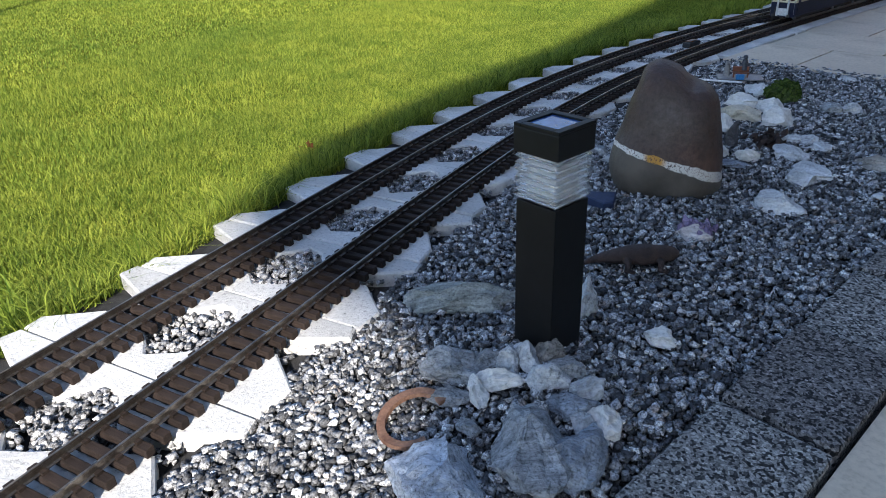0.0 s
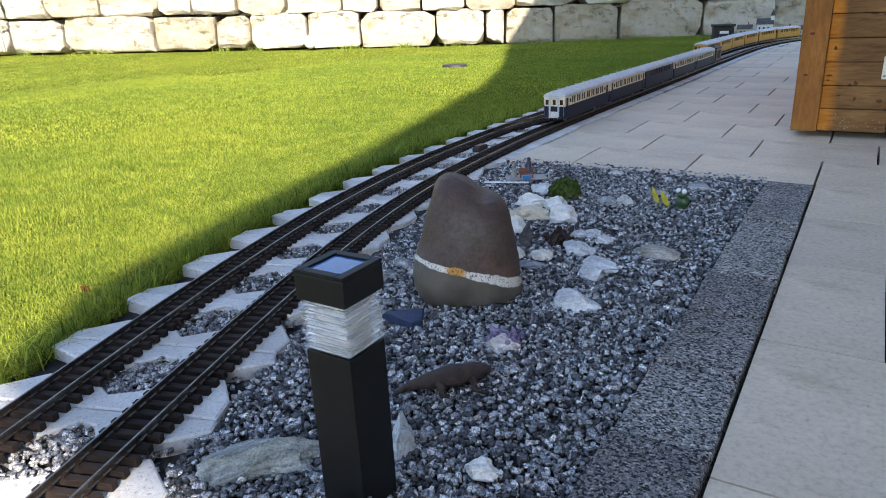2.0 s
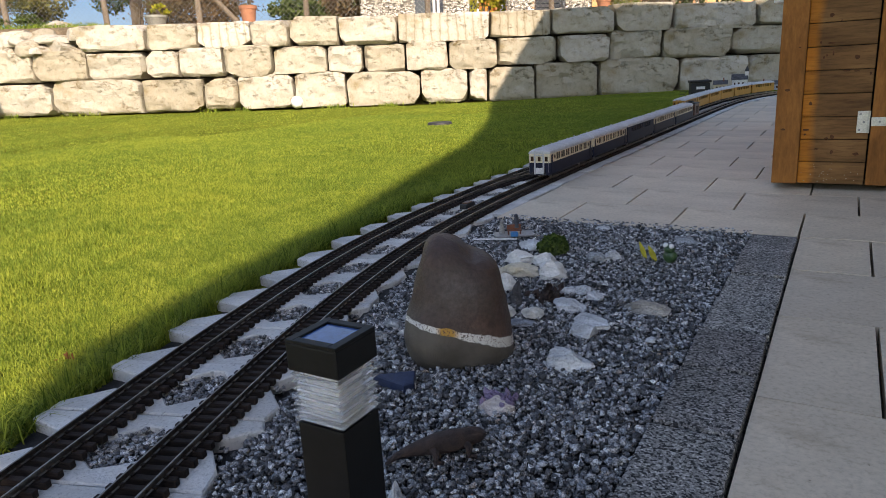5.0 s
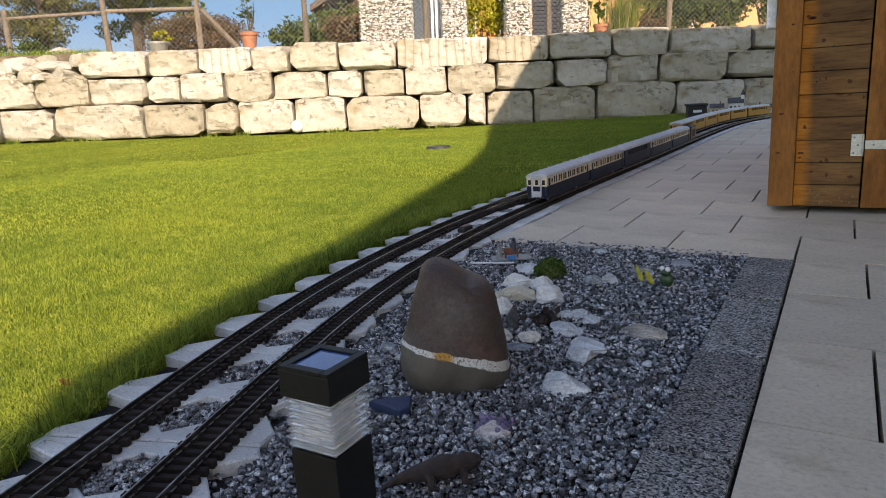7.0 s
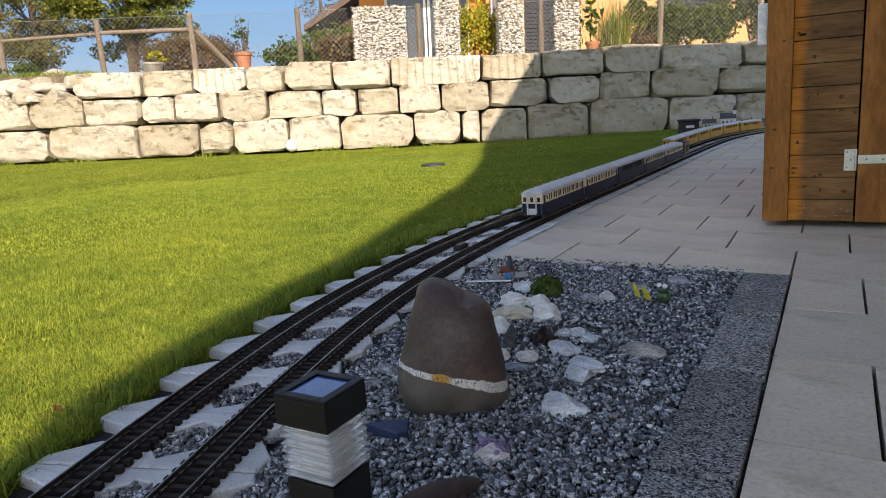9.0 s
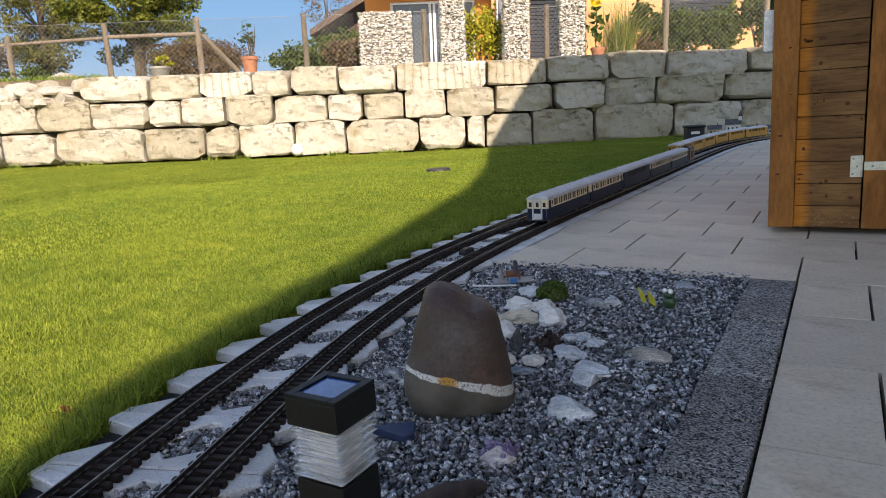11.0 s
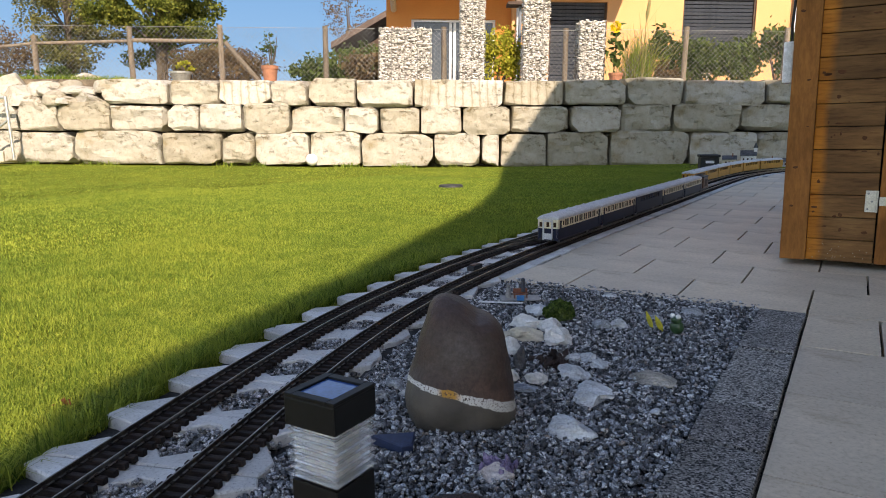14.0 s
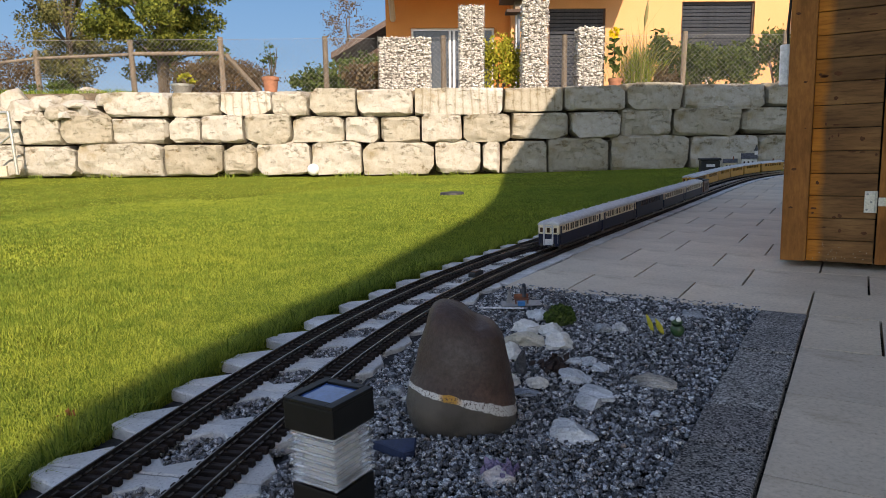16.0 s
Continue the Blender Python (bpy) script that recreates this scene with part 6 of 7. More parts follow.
# ---- retaining wall of limestone blocks ----
wall = thing("wall_north", FAR.copy(), "dry retaining wall of large cream limestone blocks", "wall", kind="structure")
bm = box(box(bmesh.new(), -9.5, -4.8, 0.34, 0.9, -0.3, 0.72), -4.799, 6.5, 0.34, 0.9, -0.3, 1.08)
part("wall_core", bm, M["wallfill"], wall)


def block(x0, x1, z0, z1, seed, tool=False):
    """A rough-hewn block: a fine box with its corners broken off by random planes and its faces hacked."""
    r = random.Random(seed)
    bm = bmesh.new()
    bmesh.ops.create_cube(bm, size=2.0)
    bmesh.ops.subdivide_edges(bm, edges=bm.edges[:], cuts=13, use_grid_fill=True)
    w, h, d = (x1 - x0) / 2 - 0.016, (z1 - z0) / 2 - 0.002, 0.26
    off = Vector((r.uniform(0, 99), r.uniform(0, 99), r.uniform(0, 99)))
    planes = []
    for sx in (-1, 1):
        for sz in (-1, 1):
            if tool and sz > 0:
                continue
            nrm = Vector((sx * r.uniform(0.4, 1.2), r.uniform(-0.3, 0.1), sz * r.uniform(0.4, 1.2))).normalized()
            planes.append((nrm, abs(nrm.x) * w + abs(nrm.z) * h + abs(nrm.y) * d - r.uniform(0.012, 0.085)))
    for sx, sz in ((1, 0), (-1, 0), (0, 1), (0, -1), (0, -1)):
        nrm = Vector((sx * 0.8 + r.uniform(-0.15, 0.15), -r.uniform(0.5, 1.0), sz * 0.8 + r.uniform(-0.15, 0.15))).normalized()
        planes.append((nrm, abs(nrm.x) * w + abs(nrm.z) * h + abs(nrm.y) * d - r.uniform(0.005, 0.05)))
    tilt_x, tilt_z = r.uniform(-0.10, 0.10), r.uniform(-0.16, 0.10)
    for v in bm.verts:
        q = Vector((v.co.x * w, v.co.y * d, v.co.z * h))
        for nrm, dist in planes:
            over = q.dot(nrm) - dist
            if over > 0:
                q -= nrm * over
        p3 = q * 4.2 + off
        a = noise.fractal(p3, 0.7, 2.3, 5)
        chip = noise.turbulence(p3 * 0.8, 3, True)
        if q.y < 0.05:
            q.y += (0.018 if tool else 0.036) * a - (0.008 if tool else 0.028) * chip + tilt_x * q.x * 0.5 + tilt_z * q.z
        q.z += 0.012 * a
        q.x += 0.016 * noise.noise(p3 * 0.7)
        v.co = q
    ob = part("stone", bm, M["dressed" if tool else "limestone"], wall, smooth=True)
    ob.data.set_sharp_from_angle(angle=radians(20))
    ob.matrix_basis = pose((x0 + x1) / 2, 0.27 + r.uniform(-0.03, 0.03), (z0 + z1) / 2)
    return ob


ROW1 = [-4.75, -3.83, -3.13, -2.39, -1.87, -1.18, -0.37, 0.91, 1.77, 2.65, 3.48, 4.66, 5.6, 6.4]
ROW2 = [-9.2, -8.5, -7.7, -7.0, -6.45, -5.97, -5.40, -4.67, -3.87, -3.42, -2.80, -2.12, -1.36, -0.86, -0.27, 0.33, 1.02, 1.87, 2.60, 3.33, 4.31, 5.3, 6.4]
ROW3 = [-9.2, -8.3, -7.5, -6.75, -6.0, -5.24, -3.98, -3.13, -2.64, -1.86, -1.12, -0.08, 0.60, 0.88, 1.55, 2.45, 3.59, 4.57, 5.5, 6.4]
for row, lo, hi in ((ROW3, -0.06, 0.40), (ROW2, 0.395, 0.785), (ROW1, 0.78, 1.135)):
    for n, (a, b) in enumerate(zip(row, row[1:])):
        tl = 0.016 * max(0, (a + b) / 2)
        r = random.Random(int(a * 100) + int(lo * 1000))
        hh = hi + tl + r.uniform(-0.02, 0.035)
        block(a, b, lo + (tl if lo > 0.2 else 0) + r.uniform(-0.01, 0.02), hh, int(a * 131) + int(lo * 77), tool=(lo > 0.7 and a in (-3.13, -0.37, 0.91)))
for n, (x, z, w, h, y) in enumerate(((-5.02, 0.84, 0.46, 0.20, 0.2), (-5.45, 0.84, 0.36, 0.18, 0.2), (-5.95, 0.84, 0.52, 0.26, 0.2), (-5.15, 1.0, 0.60, 0.13, 0.28), (-5.62, 1.0, 0.28, 0.15, 0.3), (-6.5, 0.84, 0.5, 0.26, 0.25), (-7.1, 0.84, 0.5, 0.24, 0.25), (-5.30, 0.86, 0.22, 0.12, 0.1), (-4.85, 1.03, 0.28, 0.16, 0.3), (-5.75, 0.98, 0.5, 0.24, 0.36), (-6.25, 1.0, 0.55, 0.26, 0.4), (-6.8, 1.0, 0.5, 0.26, 0.4), (-5.35, 0.97, 0.4, 0.2, 0.42), (-7.3, 1.0, 0.5, 0.26, 0.4))):
    st = part("stone", rock_mesh(w * 0.94, 0.45, h * 1.22, 300 + n, 0.14, 5), M["limestone"], wall)
    st.matrix_basis = pose(x, y, z - 0.07)
for n in range(26):
    st = part("wedge_stone", rock_mesh(random.uniform(0.08, 0.2), 0.2, random.uniform(0.05, 0.12), 400 + n, 0.2, 8, 2), M["limestone"], wall)
    st.matrix_basis = pose(random.uniform(-6, 4.5), 0.22, random.choice((0.0, 0.39, 0.77)) + random.uniform(-0.02, 0.02))

# terrace behind the wall
bm = box(bmesh.new(), -60, 60, 0.55, 80, -0.4, 1.155)
tr = part("terrace", bm, M["soil"])
tr.matrix_world = FAR.copy()
tagged(tr, "dry soil terrace above the stone wall", "ground", kind="structure")
# weeds along the wall's foot
pts = []
for c in (-5.8, -4.7, -3.0, -2.55, -1.35, -1.2, -0.55, -0.5, -5.0, 0.2):
    for _ in range(40):
        v = FAR @ Vector((c + random.gauss(0, 0.09), -0.06 + random.gauss(0, 0.03), 0))
        pts.append((v.x, v.y, float(lawn_z(v.x, v.y))))
g = blades("grass", np.array(pts), np.full(len(pts), 0.075), np.full(len(pts), 0.008), M["grass"], 31, 0.7)
tagged(g, "weed tufts at the foot of the stone wall", "grass", kind="stuff")

pts = []
for _ in range(900):
    v = FAR @ Vector((random.uniform(3.0, 6.0), random.uniform(0.45, 0.95), 0))
    pts.append((v.x, v.y, 1.13 + 0.012 * random.random() + (FAR @ Vector((4.5, 0.6, 0))).z - 0.0))
g = blades("dry_grass", np.array(pts), np.full(len(pts), 0.055), np.full(len(pts), 0.009), M["straw"], 33, 1.6)
tagged(g, "dry straw-coloured grass on the wall top", "grass", kind="stuff")

pts = []
for _ in range(1500):
    v = FAR @ Vector((random.uniform(-7.6, -4.7), random.uniform(0.50, 1.0), 1.15))
    pts.append(tuple(v))
g = blades("grass", np.array(pts), np.full(len(pts), 0.085), np.full(len(pts), 0.008), M["grass"], 34, 1.2)
tagged(g, "rough grass on the terrace edge above the wall", "grass", kind="stuff")

# ---- fence on the terrace ----
fence = thing("fence", far(0, 1.1, 1.15), "chain-link fence on round weathered wooden posts", "fence")
for x, h in ((-6.27, 0.70), (-4.78, 0.84), (-3.39, 0.88), (-1.77, 0.88), (0.07, 0.88), (1.96, 0.88), (3.82, 0.92), (5.4, 0.92)):
    part("post", cyl(bmesh.new(), (x, 0, -0.05), (x + random.uniform(-0.02, 0.02), 0, h), 0.044, 0.040, 10), M["postwood"], fence)
part("rail", tube(bmesh.new(), [(-4.78, 0.0, 0.64), (-3.39, 0.0, 0.64)], 0.030, 8), M["postwood"], fence)
part("rail", tube(bmesh.new(), [(-7.4, 0.0, 0.46), (-6.27, 0.0, 0.58), (-4.78, 0.0, 0.63)], 0.024, 8), M["postwood"], fence)
part("brace", tube(bmesh.new(), [(-3.33, 0.0, 0.62), (-2.80, 0.0, 0.02)], 0.036, 8), M["postwood"], fence)
verts, faces = [], []


def wire(a, b, r=0.0018):
    a, b = Vector(a), Vector(b)
    d = (b - a).normalized()
    u = d.cross(Vector((0, 1, 0))).normalized() * r
    w = Vector((0, r, 0))
    k = len(verts)
    for q in (a, b):
        verts.extend([tuple(q + u), tuple(q - u * 0.5 + w), tuple(q - u * 0.5 - w)])
    faces.extend([(k, k + 1, k + 4, k + 3), (k + 1, k + 2, k + 5, k + 4), (k + 2, k, k + 3, k + 5)])


def net(x0, x1, z0, z1, pitch=0.075):
    hgt = z1 - z0
    x = x0 - hgt
    while x < x1:
        for sgn in (1, -1):
            xa, xb = (x, x + hgt) if sgn > 0 else (x + hgt, x)
            za, zb = z0, z1
            if min(xa, xb) < x0 or max(xa, xb) > x1:
                # cut at the ends
                lo, hi = max(min(xa, xb), x0), min(max(xa, xb), x1)
                f = lambda t_: za + (zb - za) * (t_ - xa) / (xb - xa)
                if hi - lo < 0.01:
                    continue
                xa, za, xb, zb = lo, f(lo), hi, f(hi)
            wire((xa, -0.055, za), (xb, -0.055, zb))
        x += pitch
    wire((x0, -0.055, z1), (x1, -0.055, z1), 0.003)
    wire((x0, -0.055, z0 + 0.01), (x1, -0.055, z0 + 0.01), 0.003)


net(-7.4, -1.0, 0.03, 0.84)
net(-0.1, 0.28, 0.03, 0.84)
net(1.7, 2.1, 0.03, 0.84)
net(2.56, 5.4, 0.03, 0.86)
joined("wire_netting", verts, faces, M["wire"], fence)

# ---- gabion pillars ----
for x0, x1, z1 in ((-0.94, -0.12, 2.01), (0.295, 0.70, 2.475), (1.27, 1.69, 2.53), (2.125, 2.55, 2.145)):
    gab = thing("gabion_pillar", far((x0 + x1) / 2, 1.12, 1.15), "pillar of pale broken stones in a wire basket", "gabion", "gabion pillars")
    w, h = (x1 - x0), z1 - 1.15
    part("core", box(bmesh.new(), -w / 2 + 0.04, w / 2 - 0.04, -0.15, 0.15, 0, h - 0.03), M["gabioncore"], gab)
    r = np.random.default_rng(int(x0 * 50) + 90)
    cs = []
    for y in (-0.17, 0.17):
        n = int(w * h / 0.0006)
        cs.append(np.stack([r.uniform(-w / 2 + 0.02, w / 2 - 0.02, n), np.full(n, y) + r.uniform(-0.008, 0.008, n), r.uniform(0.015, h - 0.015, n)], -1))
    for sx in (-1, 1):
        n = int(0.34 * h / 0.0018)
        cs.append(np.stack([np.full(n, sx * (w / 2 - 0.03)), r.uniform(-0.16, 0.16, n), r.uniform(0.015, h - 0.015, n)], -1))
    n = int(w * 0.34 / 0.0018)
    cs.append(np.stack([r.uniform(-w / 2 + 0.02, w / 2 - 0.02, n), r.uniform(-0.16, 0.16, n), np.full(n, h - 0.034)], -1))
    cs = np.concatenate(cs)
    pb = pebbles("stone_filling", cs, r.uniform(0.016, 0.028, len(cs)), M["gabionstone"], int(x0 * 10) + 60, 0.55, gab, 0.4, 0.2)
    tagged(pb, kind="stuff")
    bm = bmesh.new()
    for i in range(int(h / 0.1) + 1):
        tube(bm, [(-w / 2, -0.195, i * 0.1), (w / 2, -0.195, i * 0.1)], 0.0025, 4)
    for i in range(int(w / 0.1) + 1):
        tube(bm, [(-w / 2 + i * 0.1, -0.195, 0), (-w / 2 + i * 0.1, -0.195, h)], 0.0025, 4)
    part("wire_basket", bm, M["wire"], gab)

# ---- plants on the terrace ----
def pot(x, y, w, h, label, mat="terra"):
    p_ = thing("flower_pot", far(x, y, 1.155), label, "flower pot", "flower pots")
    bm = cyl(bmesh.new(), (0, 0, 0), (0, 0, h * 0.8), w * 0.36, w * 0.47, 20)
    part("bowl", bm, M[mat], p_)
    part("rim", cyl(bmesh.new(), (0, 0, h * 0.8), (0, 0, h), w * 0.52, w * 0.53, 20), M[mat], p_)
    part("earth", cyl(bmesh.new(), (0, 0, h), (0, 0, h + 0.004), w * 0.47, w * 0.45, 16), M["soil"], p_)
    return p_


pot(-2.60, 0.9, 0.25, 0.25, "terracotta flower pot on the terrace edge")
pot(2.71, 0.9, 0.21, 0.19, "terracotta flower pot on the terrace edge")
pot(-4.0, 1.0, 0.32, 0.16, "low grey planter on the terrace edge", "zinc")


def bush(name, x, y, w, d, h, z, n, size, mat, label, seed, stems=7, droop=0.0, hollow=0.45, kind_=""):
    """A shrub: stems from one foot, leaves thick towards the outside, in uneven clumps."""
    b = thing(name, far(x, y, z), label, "plant", kind_)
    r = np.random.default_rng(seed)
    for k in range(stems):
        bm = bmesh.new()
        a = r.uniform(0, math.tau)
        e = (0.38 * w * math.cos(a) * r.uniform(0.3, 1), 0.38 * d * math.sin(a) * r.uniform(0.3, 1), h * r.uniform(0.6, 0.95))
        tube(bm, [(0.05 * e[0], 0.05 * e[1], 0), (0.5 * e[0] + 0.02, 0.5 * e[1], e[2] * 0.5), e], [0.012, 0.008, 0.003], 5)
        part("stem", bm, M["bark"], b)
    cl = max(6, n // 60)
    v = r.normal(size=(cl, 3))
    v /= np.linalg.norm(v, axis=1, keepdims=True)
    v *= (hollow + (1 - hollow) * r.uniform(0, 1, (cl, 1)) ** 0.6)
    cc = v * (w / 2 * 0.85, d / 2 * 0.85, h / 2 * 0.85) + (0, 0, h * 0.54)
    pts_ = cc[r.integers(0, cl, n)] + r.normal(size=(n, 3)) * (w * 0.075, d * 0.075, h * 0.085)
    pts_[:, 2] = np.abs(pts_[:, 2] - 0.02) + 0.02
    leaves("leaves", pts_, size, M[mat], seed + 1, b, droop=droop)
    return b


bush("potted_shrub", -2.58, 0.9, 0.50, 0.4, 0.52, 1.38, 120, 0.036, "bushleaf", "thin dark-leaved shrub in a terracotta pot", 51, hollow=0.1)
bush("flowering_plant", -3.93, 1.0, 0.32, 0.25, 0.16, 1.30, 260, 0.03, "limeleaf", "yellow flowering plant in a low planter", 52)
bush("shrub", 0.98, 1.5, 0.85, 0.5, 0.92, 1.15, 2200, 0.040, "limeleaf", "yellow-green leafy shrub between gabion pillars", 53)
bush("shrub", -7.3, 1.9, 1.1, 0.9, 0.95, 1.15, 3000, 0.03, "redleaf", "reddish autumn shrub beside the fence", 54)
bush("shrub", -6.1, 1.2, 0.8, 0.5, 0.28, 1.12, 900, 0.03, "bushleaf", "low green shrub on the wall's end", 55)
bush("hedge", -4.1, 3.2, 2.3, 0.9, 0.80, 1.15, 9000, 0.032, "redleaf", "brown autumn hedge behind the fence", 56)
bush("shrub", -2.6, 5.5, 1.4, 1.0, 0.9, 1.15, 2600, 0.06, "bushleaf", "dark green shrub far behind the fence", 57)
bush("shrub", -1.55, 4.5, 1.7, 1.0, 1.0, 1.15, 3600, 0.055, "bushleaf", "dark green shrub behind the fence", 58)
bush("shrub", -1.25, 2.2, 0.9, 0.5, 0.65, 1.15, 1500, 0.05, "redleaf", "reddish shrub beside a gabion pillar", 59)
bush("shrub", 4.15, 1.6, 1.0, 0.5, 0.80, 1.15, 2600, 0.05, "bushleaf", "evergreen laurel shrub behind the netting", 61)
bush("shrub", 4.85, 1.6, 0.9, 0.5, 0.85, 1.15, 2400, 0.05, "bushleaf", "evergreen laurel shrub behind the netting", 62)
bush("shrub", 5.5, 1.5, 0.75, 0.5, 1.05, 1.15, 900, 0.06, "bushleaf", "thin laurel shrub behind the netting", 63, hollow=0.2)
bush("shrub", 3.55, 1.5, 0.55, 0.4, 0.95, 1.15, 700, 0.055, "bushleaf", "upright green shrub beside a fence post", 64, hollow=0.2)
bush("shrub", 3.6, 1.2, 0.5, 0.3, 0.42, 1.15, 700, 0.035, "redleaf", "low reddish shrub on the terrace edge", 65)
bush("shrub", 2.45, 1.35, 0.35, 0.3, 0.75, 1.15, 350, 0.07, "bushleaf", "green leafy plant beside a gabion pillar", 67, hollow=0.1)

# ornamental grass with one plume
og = thing("ornamental_grass", far(3.15, 1.25, 1.15), "tall green and straw ornamental grass with a plume", "plant")
r = np.random.default_rng(70)
roots = np.stack([r.normal(0, 0.09, 520), r.normal(0, 0.07, 520), np.zeros(520)], -1)
blades("green_blades", roots, r.uniform(0.45, 0.95, 520), np.full(520, 0.010), M["grass"], 71, 0.55, og)
roots = np.stack([r.normal(0, 0.12, 260), r.normal(0, 0.08, 260), np.zeros(260)], -1)
blades("straw_blades", roots, r.uniform(0.6, 1.15, 260), np.full(260, 0.008), M["straw"], 72, 0.6, og)
bm = tube(bmesh.new(), [(0.05, 0, 0.1), (0.07, 0, 0.7), (0.09, 0, 1.0), (0.10, 0, 1.12), (0.12, 0, 1.28), (0.13, 0, 1.45)], [0.005, 0.004, 0.006, 0.030, 0.026, 0.003], 8)
part("plume", bm, M["straw"], og)
# sunflower
sf = thing("sunflower", far(2.68, 0.92, 1.34), "yellow sunflower with green leaves in a pot", "plant")
part("stem", tube(bmesh.new(), [(0, 0, 0), (0.02, 0, 0.4), (0.0, -0.02, 0.68)], 0.010, 6), M["bushleaf"], sf)
lv = np.random.default_rng(73)
leaves("leaves", lv.normal(0, 1, (40, 3)) * (0.08, 0.06, 0.17) + (0, 0, 0.35), 0.085, M["bushleaf"], 74, sf)
pet = [(0.055 * math.cos(a) * k, -0.03, 0.69 + 0.055 * math.sin(a) * k) for a in np.linspace(0, math.tau, 20) for k in (0.7, 1.2)]
leaves("petals", np.array(pet), 0.045, M["sunflower"], 75, sf)
# low boulder on the terrace end
rock("stone", *(far(-5.45, 0.9, 1.14).translation), (0.5, 0.3, 0.17), 30, M["limestone"], "long flat limestone block on the terrace", 88, cuts=7)

# ---- birdhouse ----
bh = thing("birdhouse", far(1.36, 2.0, 1.15), "wooden bird feeder with dark roof on a pole", "birdhouse")
part("pole", cyl(bmesh.new(), (-0.02, 0, 0), (-0.02, 0, 1.36), 0.028, seg=10), M["steel"], bh)
part("tray", box(bmesh.new(), -0.24, 0.20, -0.16, 0.16, 1.36, 1.41, 0.004), M["darkwood"], bh)
part("house", box(bmesh.new(), -0.10, 0.17, -0.11, 0.11, 1.4105, 1.56, 0.003), M["postwood"], bh)
part("roof", sweep_section(bmesh.new(), -0.34, 0.36, [(-0.24, 1.54), (0.24, 1.54), (0.0, 1.76)]), M["darkwood"], bh)

# ---- yellow house ----
house = thing("house", far(0, 7.2, 0.0), "orange and yellow rendered house with grey blinds", "house")
WT = 0.3


def wall_with(x0, x1, z0, z1, holes, mat, y=0.0):
    """A wall with openings that go through it, built from the pieces round them; holes: x0, x1, z0, z1 in order of x."""
    bm = bmesh.new()
    at = x0
    for a, b, c, d in holes:
        box(bm, at, a, y, y + WT, z0, z1)
        box(bm, a, b, y, y + WT, d, z1)
        if c > z0:
            box(bm, a, b, y, y + WT, z0, c)
        at = b
    box(bm, at, x1, y, y + WT, z0, z1)
    bmesh.ops.remove_doubles(bm, verts=bm.verts[:], dist=1e-5)
    return part("wall", bm, mat, house)


wall_with(-1.28, 1.72, 1.0, 4.6, [(-0.68, 1.35, 1.2, 3.12)], M["houseo"])
wall_with(1.722, 9.5, 1.0, 4.6, [(2.62, 3.98, 1.2, 3.50), (5.79, 7.53, 1.9, 3.64)], M["housey"], -0.25)
part("side_wall", box(bmesh.new(), -1.28, -1.0, 0.301, 8, 1.0, 4.6), M["houseo"], house)
part("interior", box(bmesh.new(), -0.9, 9.0, 0.45, 0.55, 1.0, 4.5), M["core"], house)


def blind(x0, x1, z0, z1, y, drop=1.0):
    w_ = part("window", box(bmesh.new(), x0, x1, y + 0.16, y + 0.18, z0, z1), M["houseglass"], house)
    n = int((z1 - z0) * drop / 0.085)
    for k in range(n):
        z = z1 - 0.03 - k * 0.085
        s_ = part("slat", box(bmesh.new(), x0 + 0.02, x1 - 0.02, -0.005, 0.005, -0.033, 0.033), M["blind"], w_)
        s_.matrix_basis = pose(0, y + 0.10, z, 28)
    part("frame", box(bmesh.new(), x0, x0 + 0.04, y + 0.05, y + 0.15, z0, z1), M["darkwood"], w_)
    part("frame", box(bmesh.new(), x1 - 0.04, x1, y + 0.05, y + 0.15, z0, z1), M["darkwood"], w_)


blind(2.62, 3.98, 1.2, 3.50, -0.25)
blind(5.79, 7.53, 1.9, 3.64, -0.25)
gl = part("sliding_door", box(bmesh.new(), -0.62, 1.29, 0.12, 0.14, 1.2, 3.06), M["houseglass"], house)
for x in (-0.68, 0.24, 0.34, 1.29):
    part("frame", box(bmesh.new(), x, x + 0.06, 0.08, 0.16, 1.2, 3.06), M["white"], gl)
part("frame", box(bmesh.new(), -0.68, 1.35, 0.081, 0.159, 3.061, 3.12), M["white"], gl)
part("balcony", box(bmesh.new(), -1.3, 4.45, -1.5, -0.252, 3.86, 4.1, 0.01), M["soffit"], house)
part("eave", box(bmesh.new(), -2.45, 10.0, -0.5, 0.5, 4.61, 4.8, 0.01), M["soffit"], house)
part("roof", box(bmesh.new(), -1.28, 10.0, 0.502, 8.5, 4.61, 4.9, 0.01), M["rooftile"], house)
part("bracket", tube(bmesh.new(), [(-1.1, -0.05, 3.3), (-1.1, -0.5, 3.6), (-1.1, -1.2, 3.86)], 0.07, 6), M["soffit"], house)
part("downpipe", cyl(bmesh.new(), (8.42, -0.34, 1.0), (8.42, -0.34, 4.5), 0.055, seg=12), M["ltgrey"], house)
part("downpipe", cyl(bmesh.new(), (1.86, -0.33, 1.0), (1.86, -0.33, 3.8), 0.05, seg=12), M["ltgrey"], house)
# garden table before the house
tb = thing("garden_table", far(4.6, 3.4, 1.155), "white garden table on the terrace", "table")
part("top", box(bmesh.new(), -0.45, 0.45, -0.3, 0.3, 0.36, 0.39, 0.006), M["white"], tb)
for sx in (-1, 1):
    for sy in (-1, 1):
        part("leg", cyl(bmesh.new(), (sx * 0.40, sy * 0.25, 0), (sx * 0.40, sy * 0.25, 0.359), 0.02, seg=8), M["white"], tb)

